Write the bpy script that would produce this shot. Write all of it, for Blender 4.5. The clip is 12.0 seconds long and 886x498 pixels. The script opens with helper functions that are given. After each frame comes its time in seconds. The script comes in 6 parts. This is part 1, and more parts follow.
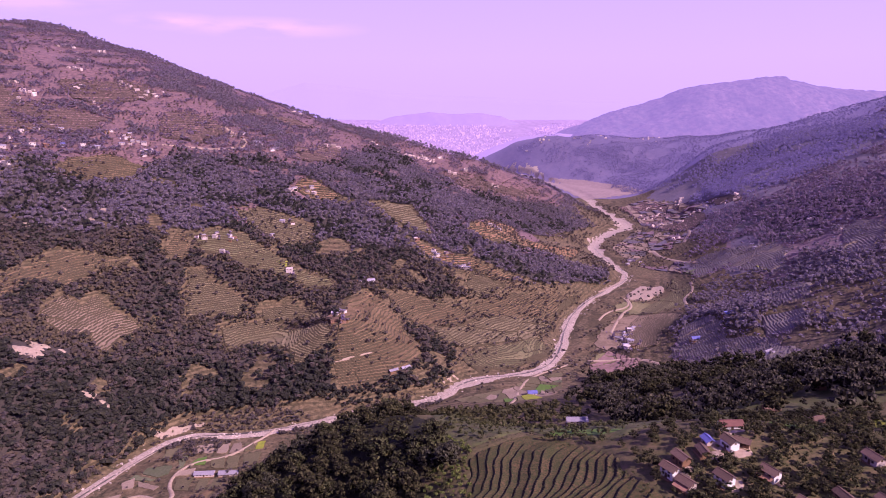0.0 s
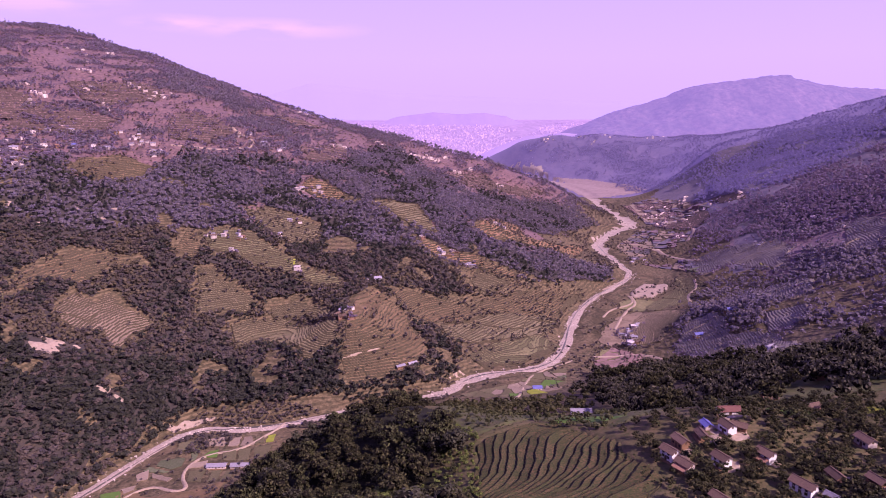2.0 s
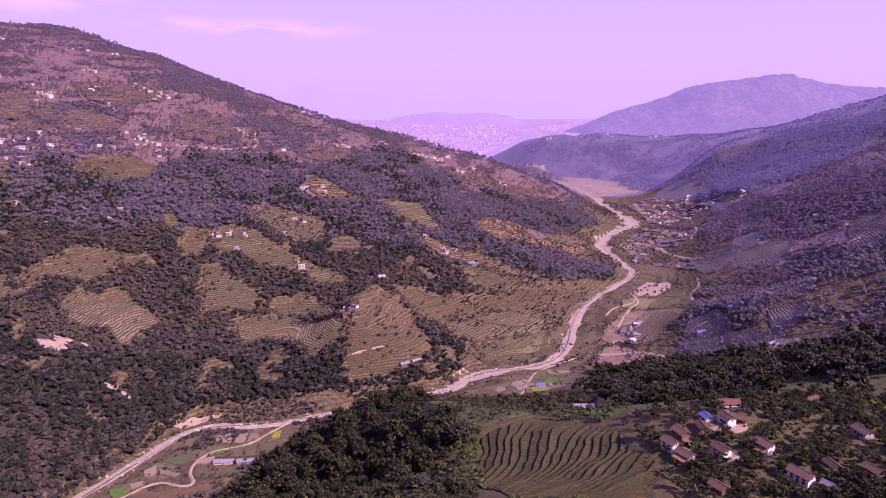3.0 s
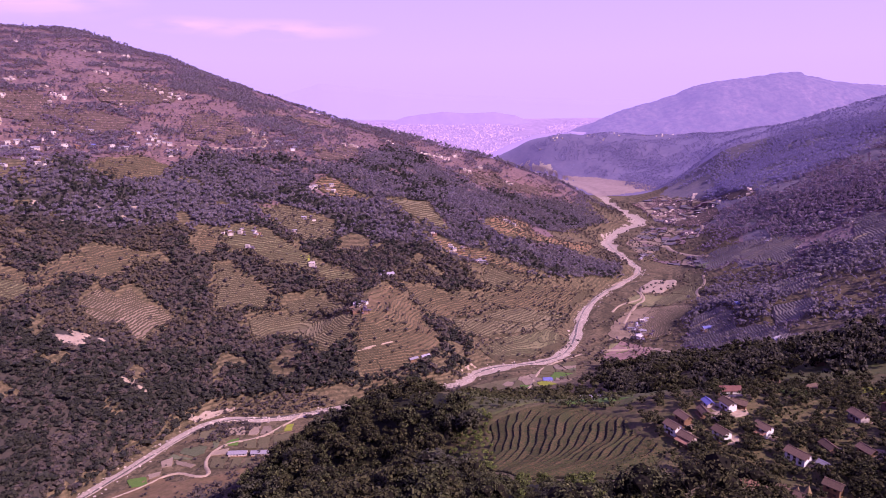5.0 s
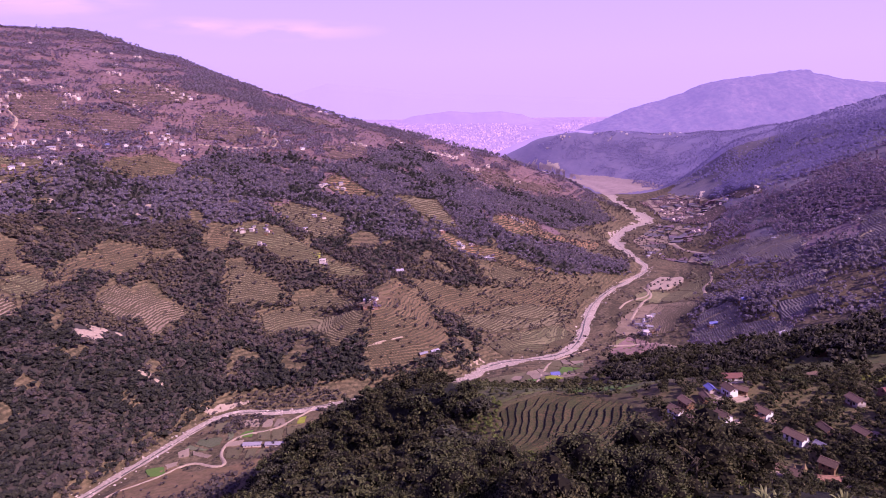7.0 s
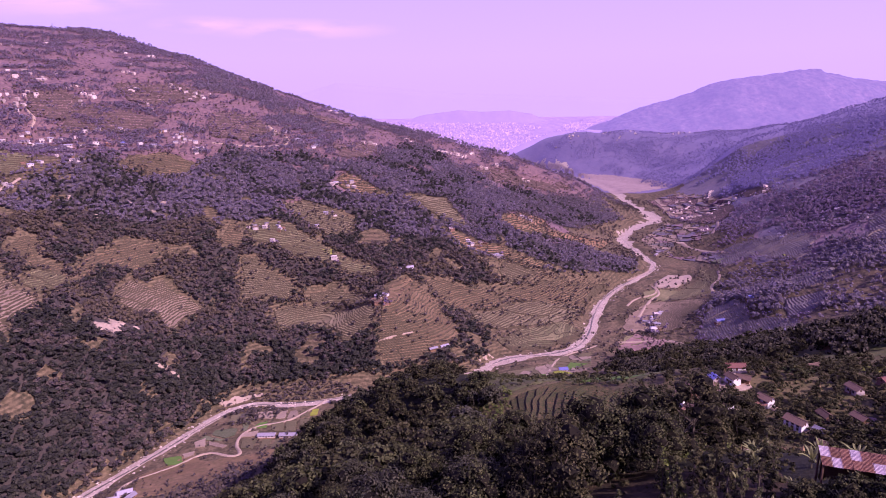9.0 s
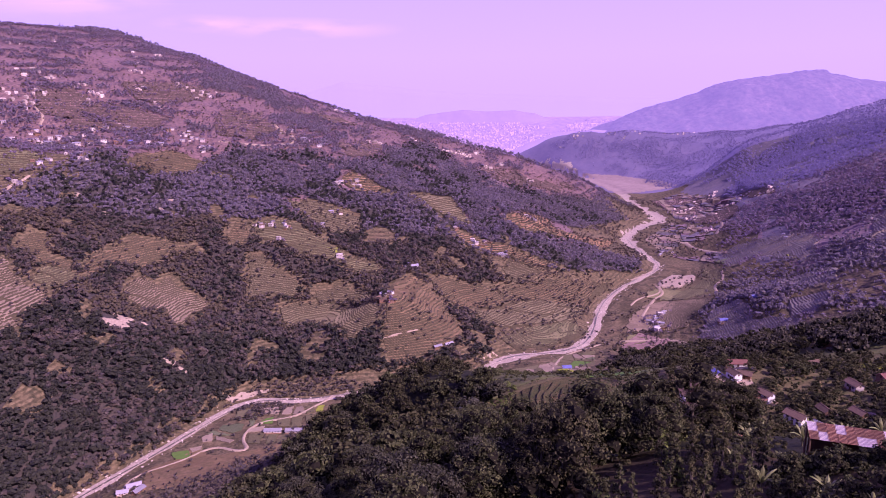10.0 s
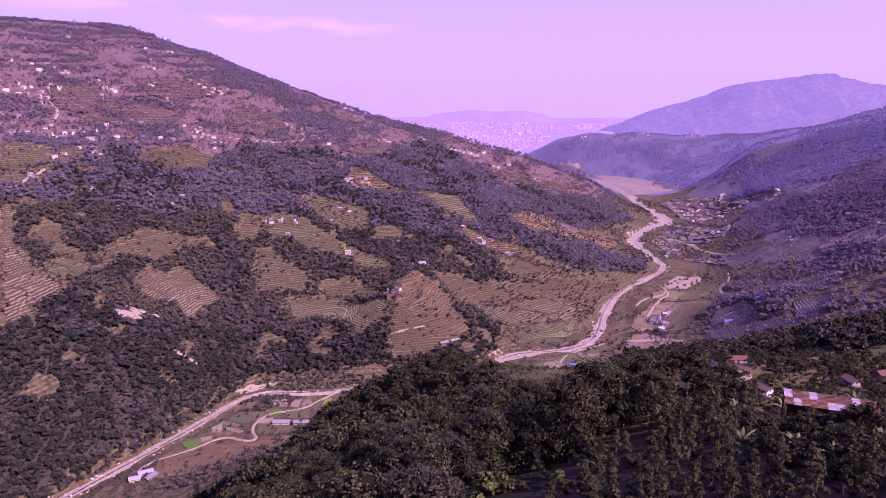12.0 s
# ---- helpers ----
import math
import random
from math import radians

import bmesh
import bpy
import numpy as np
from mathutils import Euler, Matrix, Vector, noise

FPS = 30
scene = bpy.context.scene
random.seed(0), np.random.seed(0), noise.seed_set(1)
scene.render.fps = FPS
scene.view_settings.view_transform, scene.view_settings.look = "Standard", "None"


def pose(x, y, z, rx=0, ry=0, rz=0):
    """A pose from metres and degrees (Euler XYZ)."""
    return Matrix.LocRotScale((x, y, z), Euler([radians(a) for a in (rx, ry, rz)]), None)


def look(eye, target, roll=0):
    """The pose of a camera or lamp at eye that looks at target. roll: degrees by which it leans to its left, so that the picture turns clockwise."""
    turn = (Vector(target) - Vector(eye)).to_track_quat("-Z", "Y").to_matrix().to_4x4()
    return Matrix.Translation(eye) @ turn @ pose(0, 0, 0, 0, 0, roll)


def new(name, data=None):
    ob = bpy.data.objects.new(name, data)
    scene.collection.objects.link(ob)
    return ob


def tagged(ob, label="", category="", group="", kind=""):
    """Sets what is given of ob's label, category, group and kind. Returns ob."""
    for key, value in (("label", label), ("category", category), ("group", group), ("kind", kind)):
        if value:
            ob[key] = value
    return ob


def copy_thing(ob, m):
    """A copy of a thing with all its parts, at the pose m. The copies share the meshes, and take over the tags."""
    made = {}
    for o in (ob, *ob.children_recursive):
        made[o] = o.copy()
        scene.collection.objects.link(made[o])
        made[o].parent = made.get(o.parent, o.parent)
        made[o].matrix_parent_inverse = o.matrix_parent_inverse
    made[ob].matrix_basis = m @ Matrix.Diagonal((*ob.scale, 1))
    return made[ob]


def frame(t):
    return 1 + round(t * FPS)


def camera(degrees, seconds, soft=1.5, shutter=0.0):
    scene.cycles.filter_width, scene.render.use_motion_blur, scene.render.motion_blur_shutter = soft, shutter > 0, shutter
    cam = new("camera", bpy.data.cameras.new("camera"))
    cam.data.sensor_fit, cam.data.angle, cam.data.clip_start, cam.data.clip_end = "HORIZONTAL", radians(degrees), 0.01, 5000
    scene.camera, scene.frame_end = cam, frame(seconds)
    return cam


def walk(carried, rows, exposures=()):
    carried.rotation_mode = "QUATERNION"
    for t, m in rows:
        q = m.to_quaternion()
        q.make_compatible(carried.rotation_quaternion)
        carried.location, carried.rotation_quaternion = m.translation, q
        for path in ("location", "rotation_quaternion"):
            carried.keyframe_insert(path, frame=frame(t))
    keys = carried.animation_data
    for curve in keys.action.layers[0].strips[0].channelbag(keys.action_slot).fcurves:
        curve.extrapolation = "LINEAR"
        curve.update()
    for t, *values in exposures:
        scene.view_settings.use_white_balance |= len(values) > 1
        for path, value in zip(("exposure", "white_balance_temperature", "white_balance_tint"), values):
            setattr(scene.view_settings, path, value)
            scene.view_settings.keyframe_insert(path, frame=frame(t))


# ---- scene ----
cam = camera(70.63, 12.0, soft=0.9)
# seconds, place in metres, then yaw, pitch and roll in degrees
ROWS = [
    (0.0, 0.00, 0.00, 287.50, 0.00, -13.49, -0.08),
    (0.5, -0.33, -2.66, 287.46, 0.10, -13.47, -0.03),
    (1.0, -0.76, -5.26, 287.34, 0.21, -13.47, 0.02),
    (1.5, -1.12, -7.80, 287.17, 0.31, -13.47, 0.09),
    (2.0, -1.48, -10.35, 287.02, 0.42, -13.47, 0.16),
    (2.5, -1.83, -12.94, 286.89, 0.55, -13.47, 0.23),
    (3.0, -2.20, -15.56, 286.75, 0.69, -13.49, 0.30),
    (5.0, -4.05, -26.47, 286.35, 1.29, -13.50, 0.56),
    (5.5, -4.47, -29.24, 286.21, 1.45, -13.51, 0.63),
    (6.0, -4.85, -32.02, 286.06, 1.61, -13.51, 0.70),
    (6.5, -5.29, -34.80, 285.91, 1.79, -13.52, 0.75),
    (7.0, -5.70, -37.56, 285.83, 1.97, -13.54, 0.80),
    (9.0, -7.78, -48.55, 285.62, 2.71, -13.60, 0.76),
    (9.5, -8.37, -51.26, 285.59, 2.89, -13.61, 0.68),
    (10.0, -8.82, -53.85, 285.53, 3.06, -13.63, 0.58),
    (10.5, -9.19, -56.26, 285.46, 3.21, -13.64, 0.45),
    (11.0, -9.49, -58.55, 285.43, 3.35, -13.65, 0.29),
    (11.5, -9.66, -60.74, 285.36, 3.49, -13.66, 0.10),
    (12.0, -9.79, -62.83, 285.35, 3.64, -13.66, -0.09),
]
walk(cam, [(t, pose(x, y, z, 0, 0, yaw) @ pose(0, 0, 0, 90 + pitch) @ pose(0, 0, 0, 0, 0, -roll)) for t, x, y, z, yaw, pitch, roll in ROWS],
     [(0.0, 0.42, 5640, 51), (6.0, 0.42, 5560, 55), (12.0, 0.42, 5410, 64)])

# ---- sky, sun and exposure ----
SUN_UP, SUN_ROUND = 40.0, -36.0    # degrees above the horizon; from the x axis, anticlockwise
world = bpy.data.worlds.new("sky")
scene.world = world
world.use_nodes = True
wn, wl = world.node_tree.nodes, world.node_tree.links
wn.clear()
sky = wn.new("ShaderNodeTexSky")
sky.sky_type, sky.sun_disc = "NISHITA", False
sky.sun_elevation, sky.sun_rotation = radians(SUN_UP), radians(90 - SUN_ROUND)
sky.air_density, sky.dust_density, sky.ozone_density = 1.2, 4.0, 3.0
w_coord, w_split = wn.new("ShaderNodeTexCoord"), wn.new("ShaderNodeSeparateXYZ")
w_ramp = wn.new("ShaderNodeValToRGB")
w_stretch, w_cloud, w_band, w_low = wn.new("ShaderNodeMapping"), wn.new("ShaderNodeTexNoise"), wn.new("ShaderNodeValToRGB"), wn.new("ShaderNodeValToRGB")
w_mul, w_mix, w_haze = wn.new("ShaderNodeMath"), wn.new("ShaderNodeMix"), wn.new("ShaderNodeMix")
w_out, w_bg, w_dim = wn.new("ShaderNodeOutputWorld"), wn.new("ShaderNodeBackground"), wn.new("ShaderNodeVectorMath")
wl.new(w_coord.outputs["Generated"], w_split.inputs[0])
wl.new(w_split.outputs["Z"], w_ramp.inputs[0])
r = w_ramp.color_ramp
r.elements[0].position, r.elements[0].color = 0.0, (0.70, 0.49, 0.93, 1)
r.elements[1].position, r.elements[1].color = 1.0, (0.10, 0.10, 0.34, 1)
for at, c in ((0.06, (0.70, 0.50, 0.95, 1)), (0.17, (0.62, 0.455, 0.94, 1)), (0.45, (0.25, 0.185, 0.54, 1))):
    e = r.elements.new(at)
    e.color = c
# thin bands of cloud low over the ridge
wl.new(w_coord.outputs["Generated"], w_stretch.inputs["Vector"])
w_stretch.inputs["Scale"].default_value = (7.0, 7.0, 30.0)
wl.new(w_stretch.outputs[0], w_cloud.inputs["Vector"])
w_cloud.inputs["Scale"].default_value, w_cloud.inputs["Detail"].default_value = 1.6, 7.0
w_band.color_ramp.elements[0].position, w_band.color_ramp.elements[1].position = 0.36, 0.58
w_low.color_ramp.elements[0].position, w_low.color_ramp.elements[0].color = 0.0, (0, 0, 0, 1)
w_low.color_ramp.elements[1].position, w_low.color_ramp.elements[1].color = 0.9, (1, 1, 1, 1)
patches = []
for (az, up), (across, tall) in (((-15.0, 5.75), (9.0, 1.0)), ((-33.0, 7.6), (8.5, 1.9)), ((-22.0, 6.0), (5.0, 0.8))):
    middle = Vector((math.sin(radians(az)) * math.cos(radians(up)), math.cos(radians(az)) * math.cos(radians(up)), math.sin(radians(up))))
    off, squash, far, turn = wn.new("ShaderNodeVectorMath"), wn.new("ShaderNodeVectorMath"), wn.new("ShaderNodeVectorMath"), wn.new("ShaderNodeMath")
    off.operation, squash.operation, far.operation, turn.operation, turn.use_clamp = "SUBTRACT", "MULTIPLY", "LENGTH", "SUBTRACT", True
    off.inputs[1].default_value = middle
    squash.inputs[1].default_value = (1 / radians(across), 1 / radians(across), 1 / radians(tall))
    turn.inputs[0].default_value = 1.0
    wl.new(w_coord.outputs["Generated"], off.inputs[0])
    wl.new(off.outputs[0], squash.inputs[0])
    wl.new(squash.outputs[0], far.inputs[0])
    wl.new(far.outputs["Value"], turn.inputs[1])
    if patches:
        join = wn.new("ShaderNodeMath")
        join.operation = "MAXIMUM"
        wl.new(patches[-1], join.inputs[0])
        wl.new(turn.outputs[0], join.inputs[1])
        patches.append(join.outputs[0])
    else:
        patches.append(turn.outputs[0])
wl.new(w_cloud.outputs[0], w_band.inputs[0])
wl.new(patches[-1], w_low.inputs[0])
w_mul.operation = "MULTIPLY"
wl.new(w_band.outputs[0], w_mul.inputs[0])
wl.new(w_low.outputs[0], w_mul.inputs[1])
w_mix.data_type = w_haze.data_type = "RGBA"
wl.new(w_mul.outputs[0], w_mix.inputs["Factor"])
wl.new(w_ramp.outputs[0], w_mix.inputs["A"])
w_mix.inputs["B"].default_value = (0.90, 0.57, 0.82, 1)
w_dim.operation = "SCALE"
w_dim.inputs["Scale"].default_value = 0.10
wl.new(sky.outputs[0], w_dim.inputs[0])
w_haze.inputs["Factor"].default_value = 0.92
wl.new(w_dim.outputs[0], w_haze.inputs["A"])
wl.new(w_mix.outputs["Result"], w_haze.inputs["B"])
wl.new(w_haze.outputs["Result"], w_bg.inputs["Color"])
w_bg.inputs["Strength"].default_value = 0.87
wl.new(w_bg.outputs[0], w_out.inputs["Surface"])

sun = new("sun", bpy.data.lights.new("sun", "SUN"))
sun.data.energy, sun.data.angle, sun.data.color = 5.0, radians(0.6), (1.0, 0.82, 0.62)
sun_way = Vector((math.cos(radians(SUN_ROUND)) * math.cos(radians(SUN_UP)), math.sin(radians(SUN_ROUND)) * math.cos(radians(SUN_UP)), math.sin(radians(SUN_UP))))
sun.matrix_world = look(sun_way * 3000, (0, 0, 0))


# ---- materials ----
def surface(name, colours, size=(3.0, 0.4), rough=0.9, bump=0.0, bump_size=1.0, island=0.0, per_object=0.0, metal=0.0, spots=(0.3, 0.7), through_light=0.0, glow=None, ledges=0.0, sheen=0.0, shine=0.25, haze_tint=(0.72, 0.60, 1.0)):
    """A weathered surface: two or three colours mixed by noise at two scales (metres), with relief, and a shift of tone for each island or object."""
    m = bpy.data.materials.new(name)
    m.use_nodes = True
    n, l = m.node_tree.nodes, m.node_tree.links
    p = n["Principled BSDF"]
    co = n.new("ShaderNodeNewGeometry")
    last = None
    for k, (c, s) in enumerate(zip(colours[1:], size)):
        tex, ramp, mix = n.new("ShaderNodeTexNoise"), n.new("ShaderNodeValToRGB"), n.new("ShaderNodeMix")
        tex.inputs["Scale"].default_value, tex.inputs["Detail"].default_value, tex.inputs["Roughness"].default_value = 1.0 / s, 5.0, 0.6
        ramp.color_ramp.elements[0].position, ramp.color_ramp.elements[1].position = spots
        mix.data_type = "RGBA"
        l.new(co.outputs["Position"], tex.inputs["Vector"])
        l.new(tex.outputs[0], ramp.inputs[0])
        l.new(ramp.outputs[0], mix.inputs["Factor"])
        if last is None:
            mix.inputs["A"].default_value = (*colours[0], 1)
        else:
            l.new(last, mix.inputs["A"])
        mix.inputs["B"].default_value = (*c, 1)
        last = mix.outputs["Result"]
    if ledges:   # old field ledges that follow the contours, in patches
        cut, warp, add, wave, ramp, where, span, both, dark = (n.new(k) for k in ("ShaderNodeSeparateXYZ", "ShaderNodeTexNoise", "ShaderNodeMath", "ShaderNodeMath", "ShaderNodeValToRGB", "ShaderNodeTexNoise", "ShaderNodeValToRGB", "ShaderNodeMath", "ShaderNodeMix"))
        l.new(co.outputs["Position"], cut.inputs[0])
        l.new(co.outputs["Position"], warp.inputs["Vector"])
        warp.inputs["Scale"].default_value, warp.inputs["Detail"].default_value = 0.02, 5.0
        add.operation, wave.operation, both.operation = "MULTIPLY_ADD", "PINGPONG", "MULTIPLY"
        add.inputs[1].default_value = 9.0
        l.new(warp.outputs[0], add.inputs[0])
        l.new(cut.outputs["Z"], add.inputs[2])
        l.new(add.outputs[0], wave.inputs[0])
        wave.inputs[1].default_value = ledges
        ramp.color_ramp.elements[0].position, ramp.color_ramp.elements[1].position = 0.42 * ledges, 0.8 * ledges
        l.new(wave.outputs[0], ramp.inputs[0])
        where.inputs["Scale"].default_value, where.inputs["Detail"].default_value = 0.011, 3.0
        l.new(co.outputs["Position"], where.inputs["Vector"])
        span.color_ramp.elements[0].position, span.color_ramp.elements[1].position = 0.36, 0.52
        l.new(where.outputs[0], span.inputs[0])
        l.new(ramp.outputs[0], both.inputs[0])
        l.new(span.outputs[0], both.inputs[1])
        dark.data_type = "RGBA"
        faint, grain, spread_ = n.new("ShaderNodeMath"), n.new("ShaderNodeTexNoise"), n.new("ShaderNodeMath")
        grain.inputs["Scale"].default_value, grain.inputs["Detail"].default_value = 0.25, 3.0
        l.new(co.outputs["Position"], grain.inputs["Vector"])
        faint.operation = spread_.operation = "MULTIPLY"
        faint.inputs[1].default_value = 1.15
        l.new(grain.outputs[0], faint.inputs[0])
        l.new(both.outputs[0], spread_.inputs[0])
        l.new(faint.outputs[0], spread_.inputs[1])
        l.new(spread_.outputs[0], dark.inputs["Factor"])
        l.new(last, dark.inputs["A"])
        dark.inputs["B"].default_value = (0.045, 0.036, 0.02, 1)
        last = dark.outputs["Result"]
    if island or per_object:
        pick = n.new("ShaderNodeObjectInfo") if per_object else co
        span, hsv = n.new("ShaderNodeMapRange"), n.new("ShaderNodeHueSaturation")
        amount = per_object or island
        span.inputs["To Min"].default_value, span.inputs["To Max"].default_value = 1 - amount, 1 + amount
        l.new(pick.outputs["Random" if per_object else "Random Per Island"], span.inputs["Value"])
        l.new(span.outputs[0], hsv.inputs["Value"])
        l.new(last, hsv.inputs["Color"])
        last = hsv.outputs[0]
    l.new(last, p.inputs["Base Color"])
    p.inputs["Roughness"].default_value, p.inputs["Metallic"].default_value = rough, metal
    # the sheen is tinted lavender to stand in for haze
    p.inputs["Specular IOR Level"].default_value, p.inputs["Sheen Weight"].default_value, p.inputs["Sheen Roughness"].default_value = shine, sheen, 0.6
    p.inputs["Sheen Tint"].default_value = (*haze_tint, 1)
    if bump:
        tex, b = n.new("ShaderNodeTexNoise"), n.new("ShaderNodeBump")
        tex.inputs["Scale"].default_value, tex.inputs["Detail"].default_value = 1.0 / bump_size, 6.0
        b.inputs["Strength"].default_value, b.inputs["Distance"].default_value = 1.0, bump
        l.new(co.outputs["Position"], tex.inputs["Vector"])
        l.new(tex.outputs[0], b.inputs["Height"])
        l.new(b.outputs[0], p.inputs["Normal"])
    if through_light:
        t, add = n.new("ShaderNodeBsdfTranslucent"), n.new("ShaderNodeMixShader")
        l.new(last, t.inputs["Color"])
        add.inputs[0].default_value = through_light
        l.new(p.outputs[0], add.inputs[1])
        l.new(t.outputs[0], add.inputs[2])
        l.new(add.outputs[0], n["Material Output"].inputs["Surface"])
    # glow: emission added for haze on far surfaces, not a lamp
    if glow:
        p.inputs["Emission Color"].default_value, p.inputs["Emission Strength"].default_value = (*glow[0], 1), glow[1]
    return m


M = {}
M["ground"] = surface("dry_hillside_grass", [(0.092, 0.068, 0.036), (0.150, 0.097, 0.055), (0.036, 0.036, 0.020), (0.20, 0.145, 0.083)], (55, 11, 3.5), 0.95, 0.5, 2.5, ledges=1.5, spots=(0.36, 0.64))
# slope across the river: its shade and haze are put into mauve base colours
M["haze_tint_slope"] = surface("haze_tinted_hillside", [(0.115, 0.09, 0.098), (0.16, 0.121, 0.123), (0.073, 0.062, 0.076)], (60, 10), 0.95, 0.6, 4, sheen=0.12)
# high far slope: haze is put into the mauve base colours
M["high_slope"] = surface("hazy_mauve_hillside", [(0.113, 0.066, 0.060), (0.166, 0.092, 0.083), (0.052, 0.035, 0.036), (0.231, 0.133, 0.119)], (60, 14, 6), 0.95, 0.5, 3, ledges=2.6, sheen=0.12, spots=(0.36, 0.64))
M["orchard_soil"] = surface("orchard_soil", [(0.040, 0.030, 0.015), (0.022, 0.022, 0.010), (0.085, 0.052, 0.026)], (4, 0.8), 0.95, 0.1, 0.4)
M["far_home"] = surface("far_house_wall", [(0.62, 0.50, 0.46), (0.44, 0.33, 0.28)], (6,), 0.9, island=0.35)
M["meadow"] = surface("green_meadow", [(0.115, 0.119, 0.043), (0.155, 0.111, 0.061), (0.074, 0.089, 0.030)], (9, 1.6), 0.95, 0.12, 0.5)
M["bank_grey"] = surface("pale_terrace_bank", [(0.245, 0.185, 0.142), (0.170, 0.135, 0.105)], (5,), 0.95, 0.2, 0.8, sheen=0.05)
# steep bank faces: dry growth, with the shade on them put into the colour
M["bank"] = surface("shaded_dry_bank", [(0.070, 0.055, 0.033), (0.042, 0.038, 0.022), (0.105, 0.078, 0.046)], (9, 2.0), 0.95, 0.2, 0.8)
# bank of the high terraces, tinted mauve for haze
M["bank_high"] = surface("hazy_high_bank", [(0.110, 0.072, 0.062), (0.070, 0.050, 0.045)], (12,), 0.95, 0.2, 1.0)
# earth banks of the near terraces, darkened as if turned from the sun
M["bank_near"] = surface("shaded_earth_bank", [(0.036, 0.028, 0.016), (0.020, 0.019, 0.010)], (3,), 0.95, 0.2, 0.5)
# far materials: haze is put into the base colours and a lilac glow
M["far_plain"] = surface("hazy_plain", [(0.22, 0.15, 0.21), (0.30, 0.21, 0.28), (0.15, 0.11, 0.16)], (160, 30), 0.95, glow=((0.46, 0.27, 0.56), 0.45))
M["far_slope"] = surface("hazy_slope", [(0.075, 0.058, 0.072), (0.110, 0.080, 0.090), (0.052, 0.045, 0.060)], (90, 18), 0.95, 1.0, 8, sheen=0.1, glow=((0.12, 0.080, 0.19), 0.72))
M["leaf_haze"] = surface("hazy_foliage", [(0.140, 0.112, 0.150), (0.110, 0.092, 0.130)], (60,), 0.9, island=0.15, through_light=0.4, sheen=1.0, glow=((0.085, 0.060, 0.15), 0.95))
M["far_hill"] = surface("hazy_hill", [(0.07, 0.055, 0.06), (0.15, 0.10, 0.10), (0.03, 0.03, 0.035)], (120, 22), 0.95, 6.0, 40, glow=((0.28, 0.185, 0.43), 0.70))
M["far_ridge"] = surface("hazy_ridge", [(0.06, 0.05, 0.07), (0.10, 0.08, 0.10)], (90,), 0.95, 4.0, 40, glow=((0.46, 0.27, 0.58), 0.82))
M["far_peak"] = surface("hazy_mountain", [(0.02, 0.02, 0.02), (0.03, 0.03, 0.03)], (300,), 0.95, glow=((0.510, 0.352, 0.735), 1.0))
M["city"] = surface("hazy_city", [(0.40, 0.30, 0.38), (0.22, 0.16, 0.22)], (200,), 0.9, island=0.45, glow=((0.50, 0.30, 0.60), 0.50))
M["rust"] = surface("rusty_iron", [(0.246, 0.113, 0.066), (0.156, 0.069, 0.046), (0.312, 0.176, 0.120)], (0.8, 0.15), 0.75, 0.004, 0.05, per_object=0.2)
M["steel"] = surface("galvanised_steel", [(0.30, 0.27, 0.31), (0.22, 0.20, 0.24)], (1.0,), 0.6, metal=0.3)
M["zinc"] = surface("pale_iron", [(0.62, 0.52, 0.54), (0.45, 0.36, 0.36), (0.70, 0.60, 0.62)], (0.8, 0.15), 0.45, 0.004, 0.05, per_object=0.12, metal=0.2)
M["tile"] = surface("clay_roof_tile", [(0.128, 0.080, 0.060), (0.085, 0.056, 0.045), (0.175, 0.108, 0.080)], (1.5, 0.35), 0.85, 0.04, 0.25, per_object=0.25)
M["tile_red"] = surface("red_roof_paint", [(0.19, 0.080, 0.066), (0.14, 0.062, 0.052)], (2.0,), 0.7, 0.02, 0.3)
M["roof_blue"] = surface("blue_roof_sheet", [(0.12, 0.12, 0.34), (0.17, 0.17, 0.40)], (2.0,), 0.5, 0.01, 0.2)
M["roof_grey"] = surface("grey_roof_sheet", [(0.29, 0.255, 0.315), (0.20, 0.172, 0.215), (0.37, 0.325, 0.385)], (3.0, 0.6), 0.55, 0.01, 0.2, per_object=0.3)
M["white_wall"] = surface("whitewashed_wall", [(0.74, 0.70, 0.70), (0.60, 0.55, 0.53), (0.80, 0.77, 0.77)], (2.5, 0.5), 0.9, 0.01, 0.2)
M["mud_wall"] = surface("ochre_mud_wall", [(0.25, 0.145, 0.082), (0.18, 0.10, 0.058)], (1.5,), 0.95, 0.02, 0.2)
M["brick_wall"] = surface("bare_brick_wall", [(0.22, 0.115, 0.08), (0.30, 0.18, 0.135)], (0.8,), 0.9, 0.02, 0.15)
M["plaster"] = surface("pale_plaster", [(0.58, 0.48, 0.45), (0.68, 0.58, 0.54), (0.48, 0.38, 0.35)], (3, 0.6), 0.9, 0.01, 0.2, per_object=0.3)
M["wood"] = surface("weathered_timber", [(0.12, 0.07, 0.045), (0.07, 0.042, 0.03)], (0.4,), 0.8, 0.005, 0.05)
M["dark_pane"] = surface("dim_window", [(0.025, 0.024, 0.03), (0.04, 0.035, 0.04)], (0.5,), 0.25)
M["grass"] = surface("rough_grass", [(0.080, 0.080, 0.028), (0.12, 0.098, 0.042), (0.052, 0.062, 0.020)], (8, 1.5), 0.7, island=0.35, through_light=0.25)
M["straw"] = surface("rice_straw", [(0.36, 0.26, 0.13), (0.27, 0.19, 0.09)], (0.5,), 0.95, 0.06, 0.15)
M["banana_leaf"] = surface("banana_leaf", [(0.24, 0.26, 0.09), (0.33, 0.32, 0.14)], (0.8,), 0.5, 0.02, 0.1, island=0.3, through_light=0.35)
M["banana_stem"] = surface("banana_stem", [(0.20, 0.19, 0.09), (0.13, 0.10, 0.06)], (0.4,), 0.7)
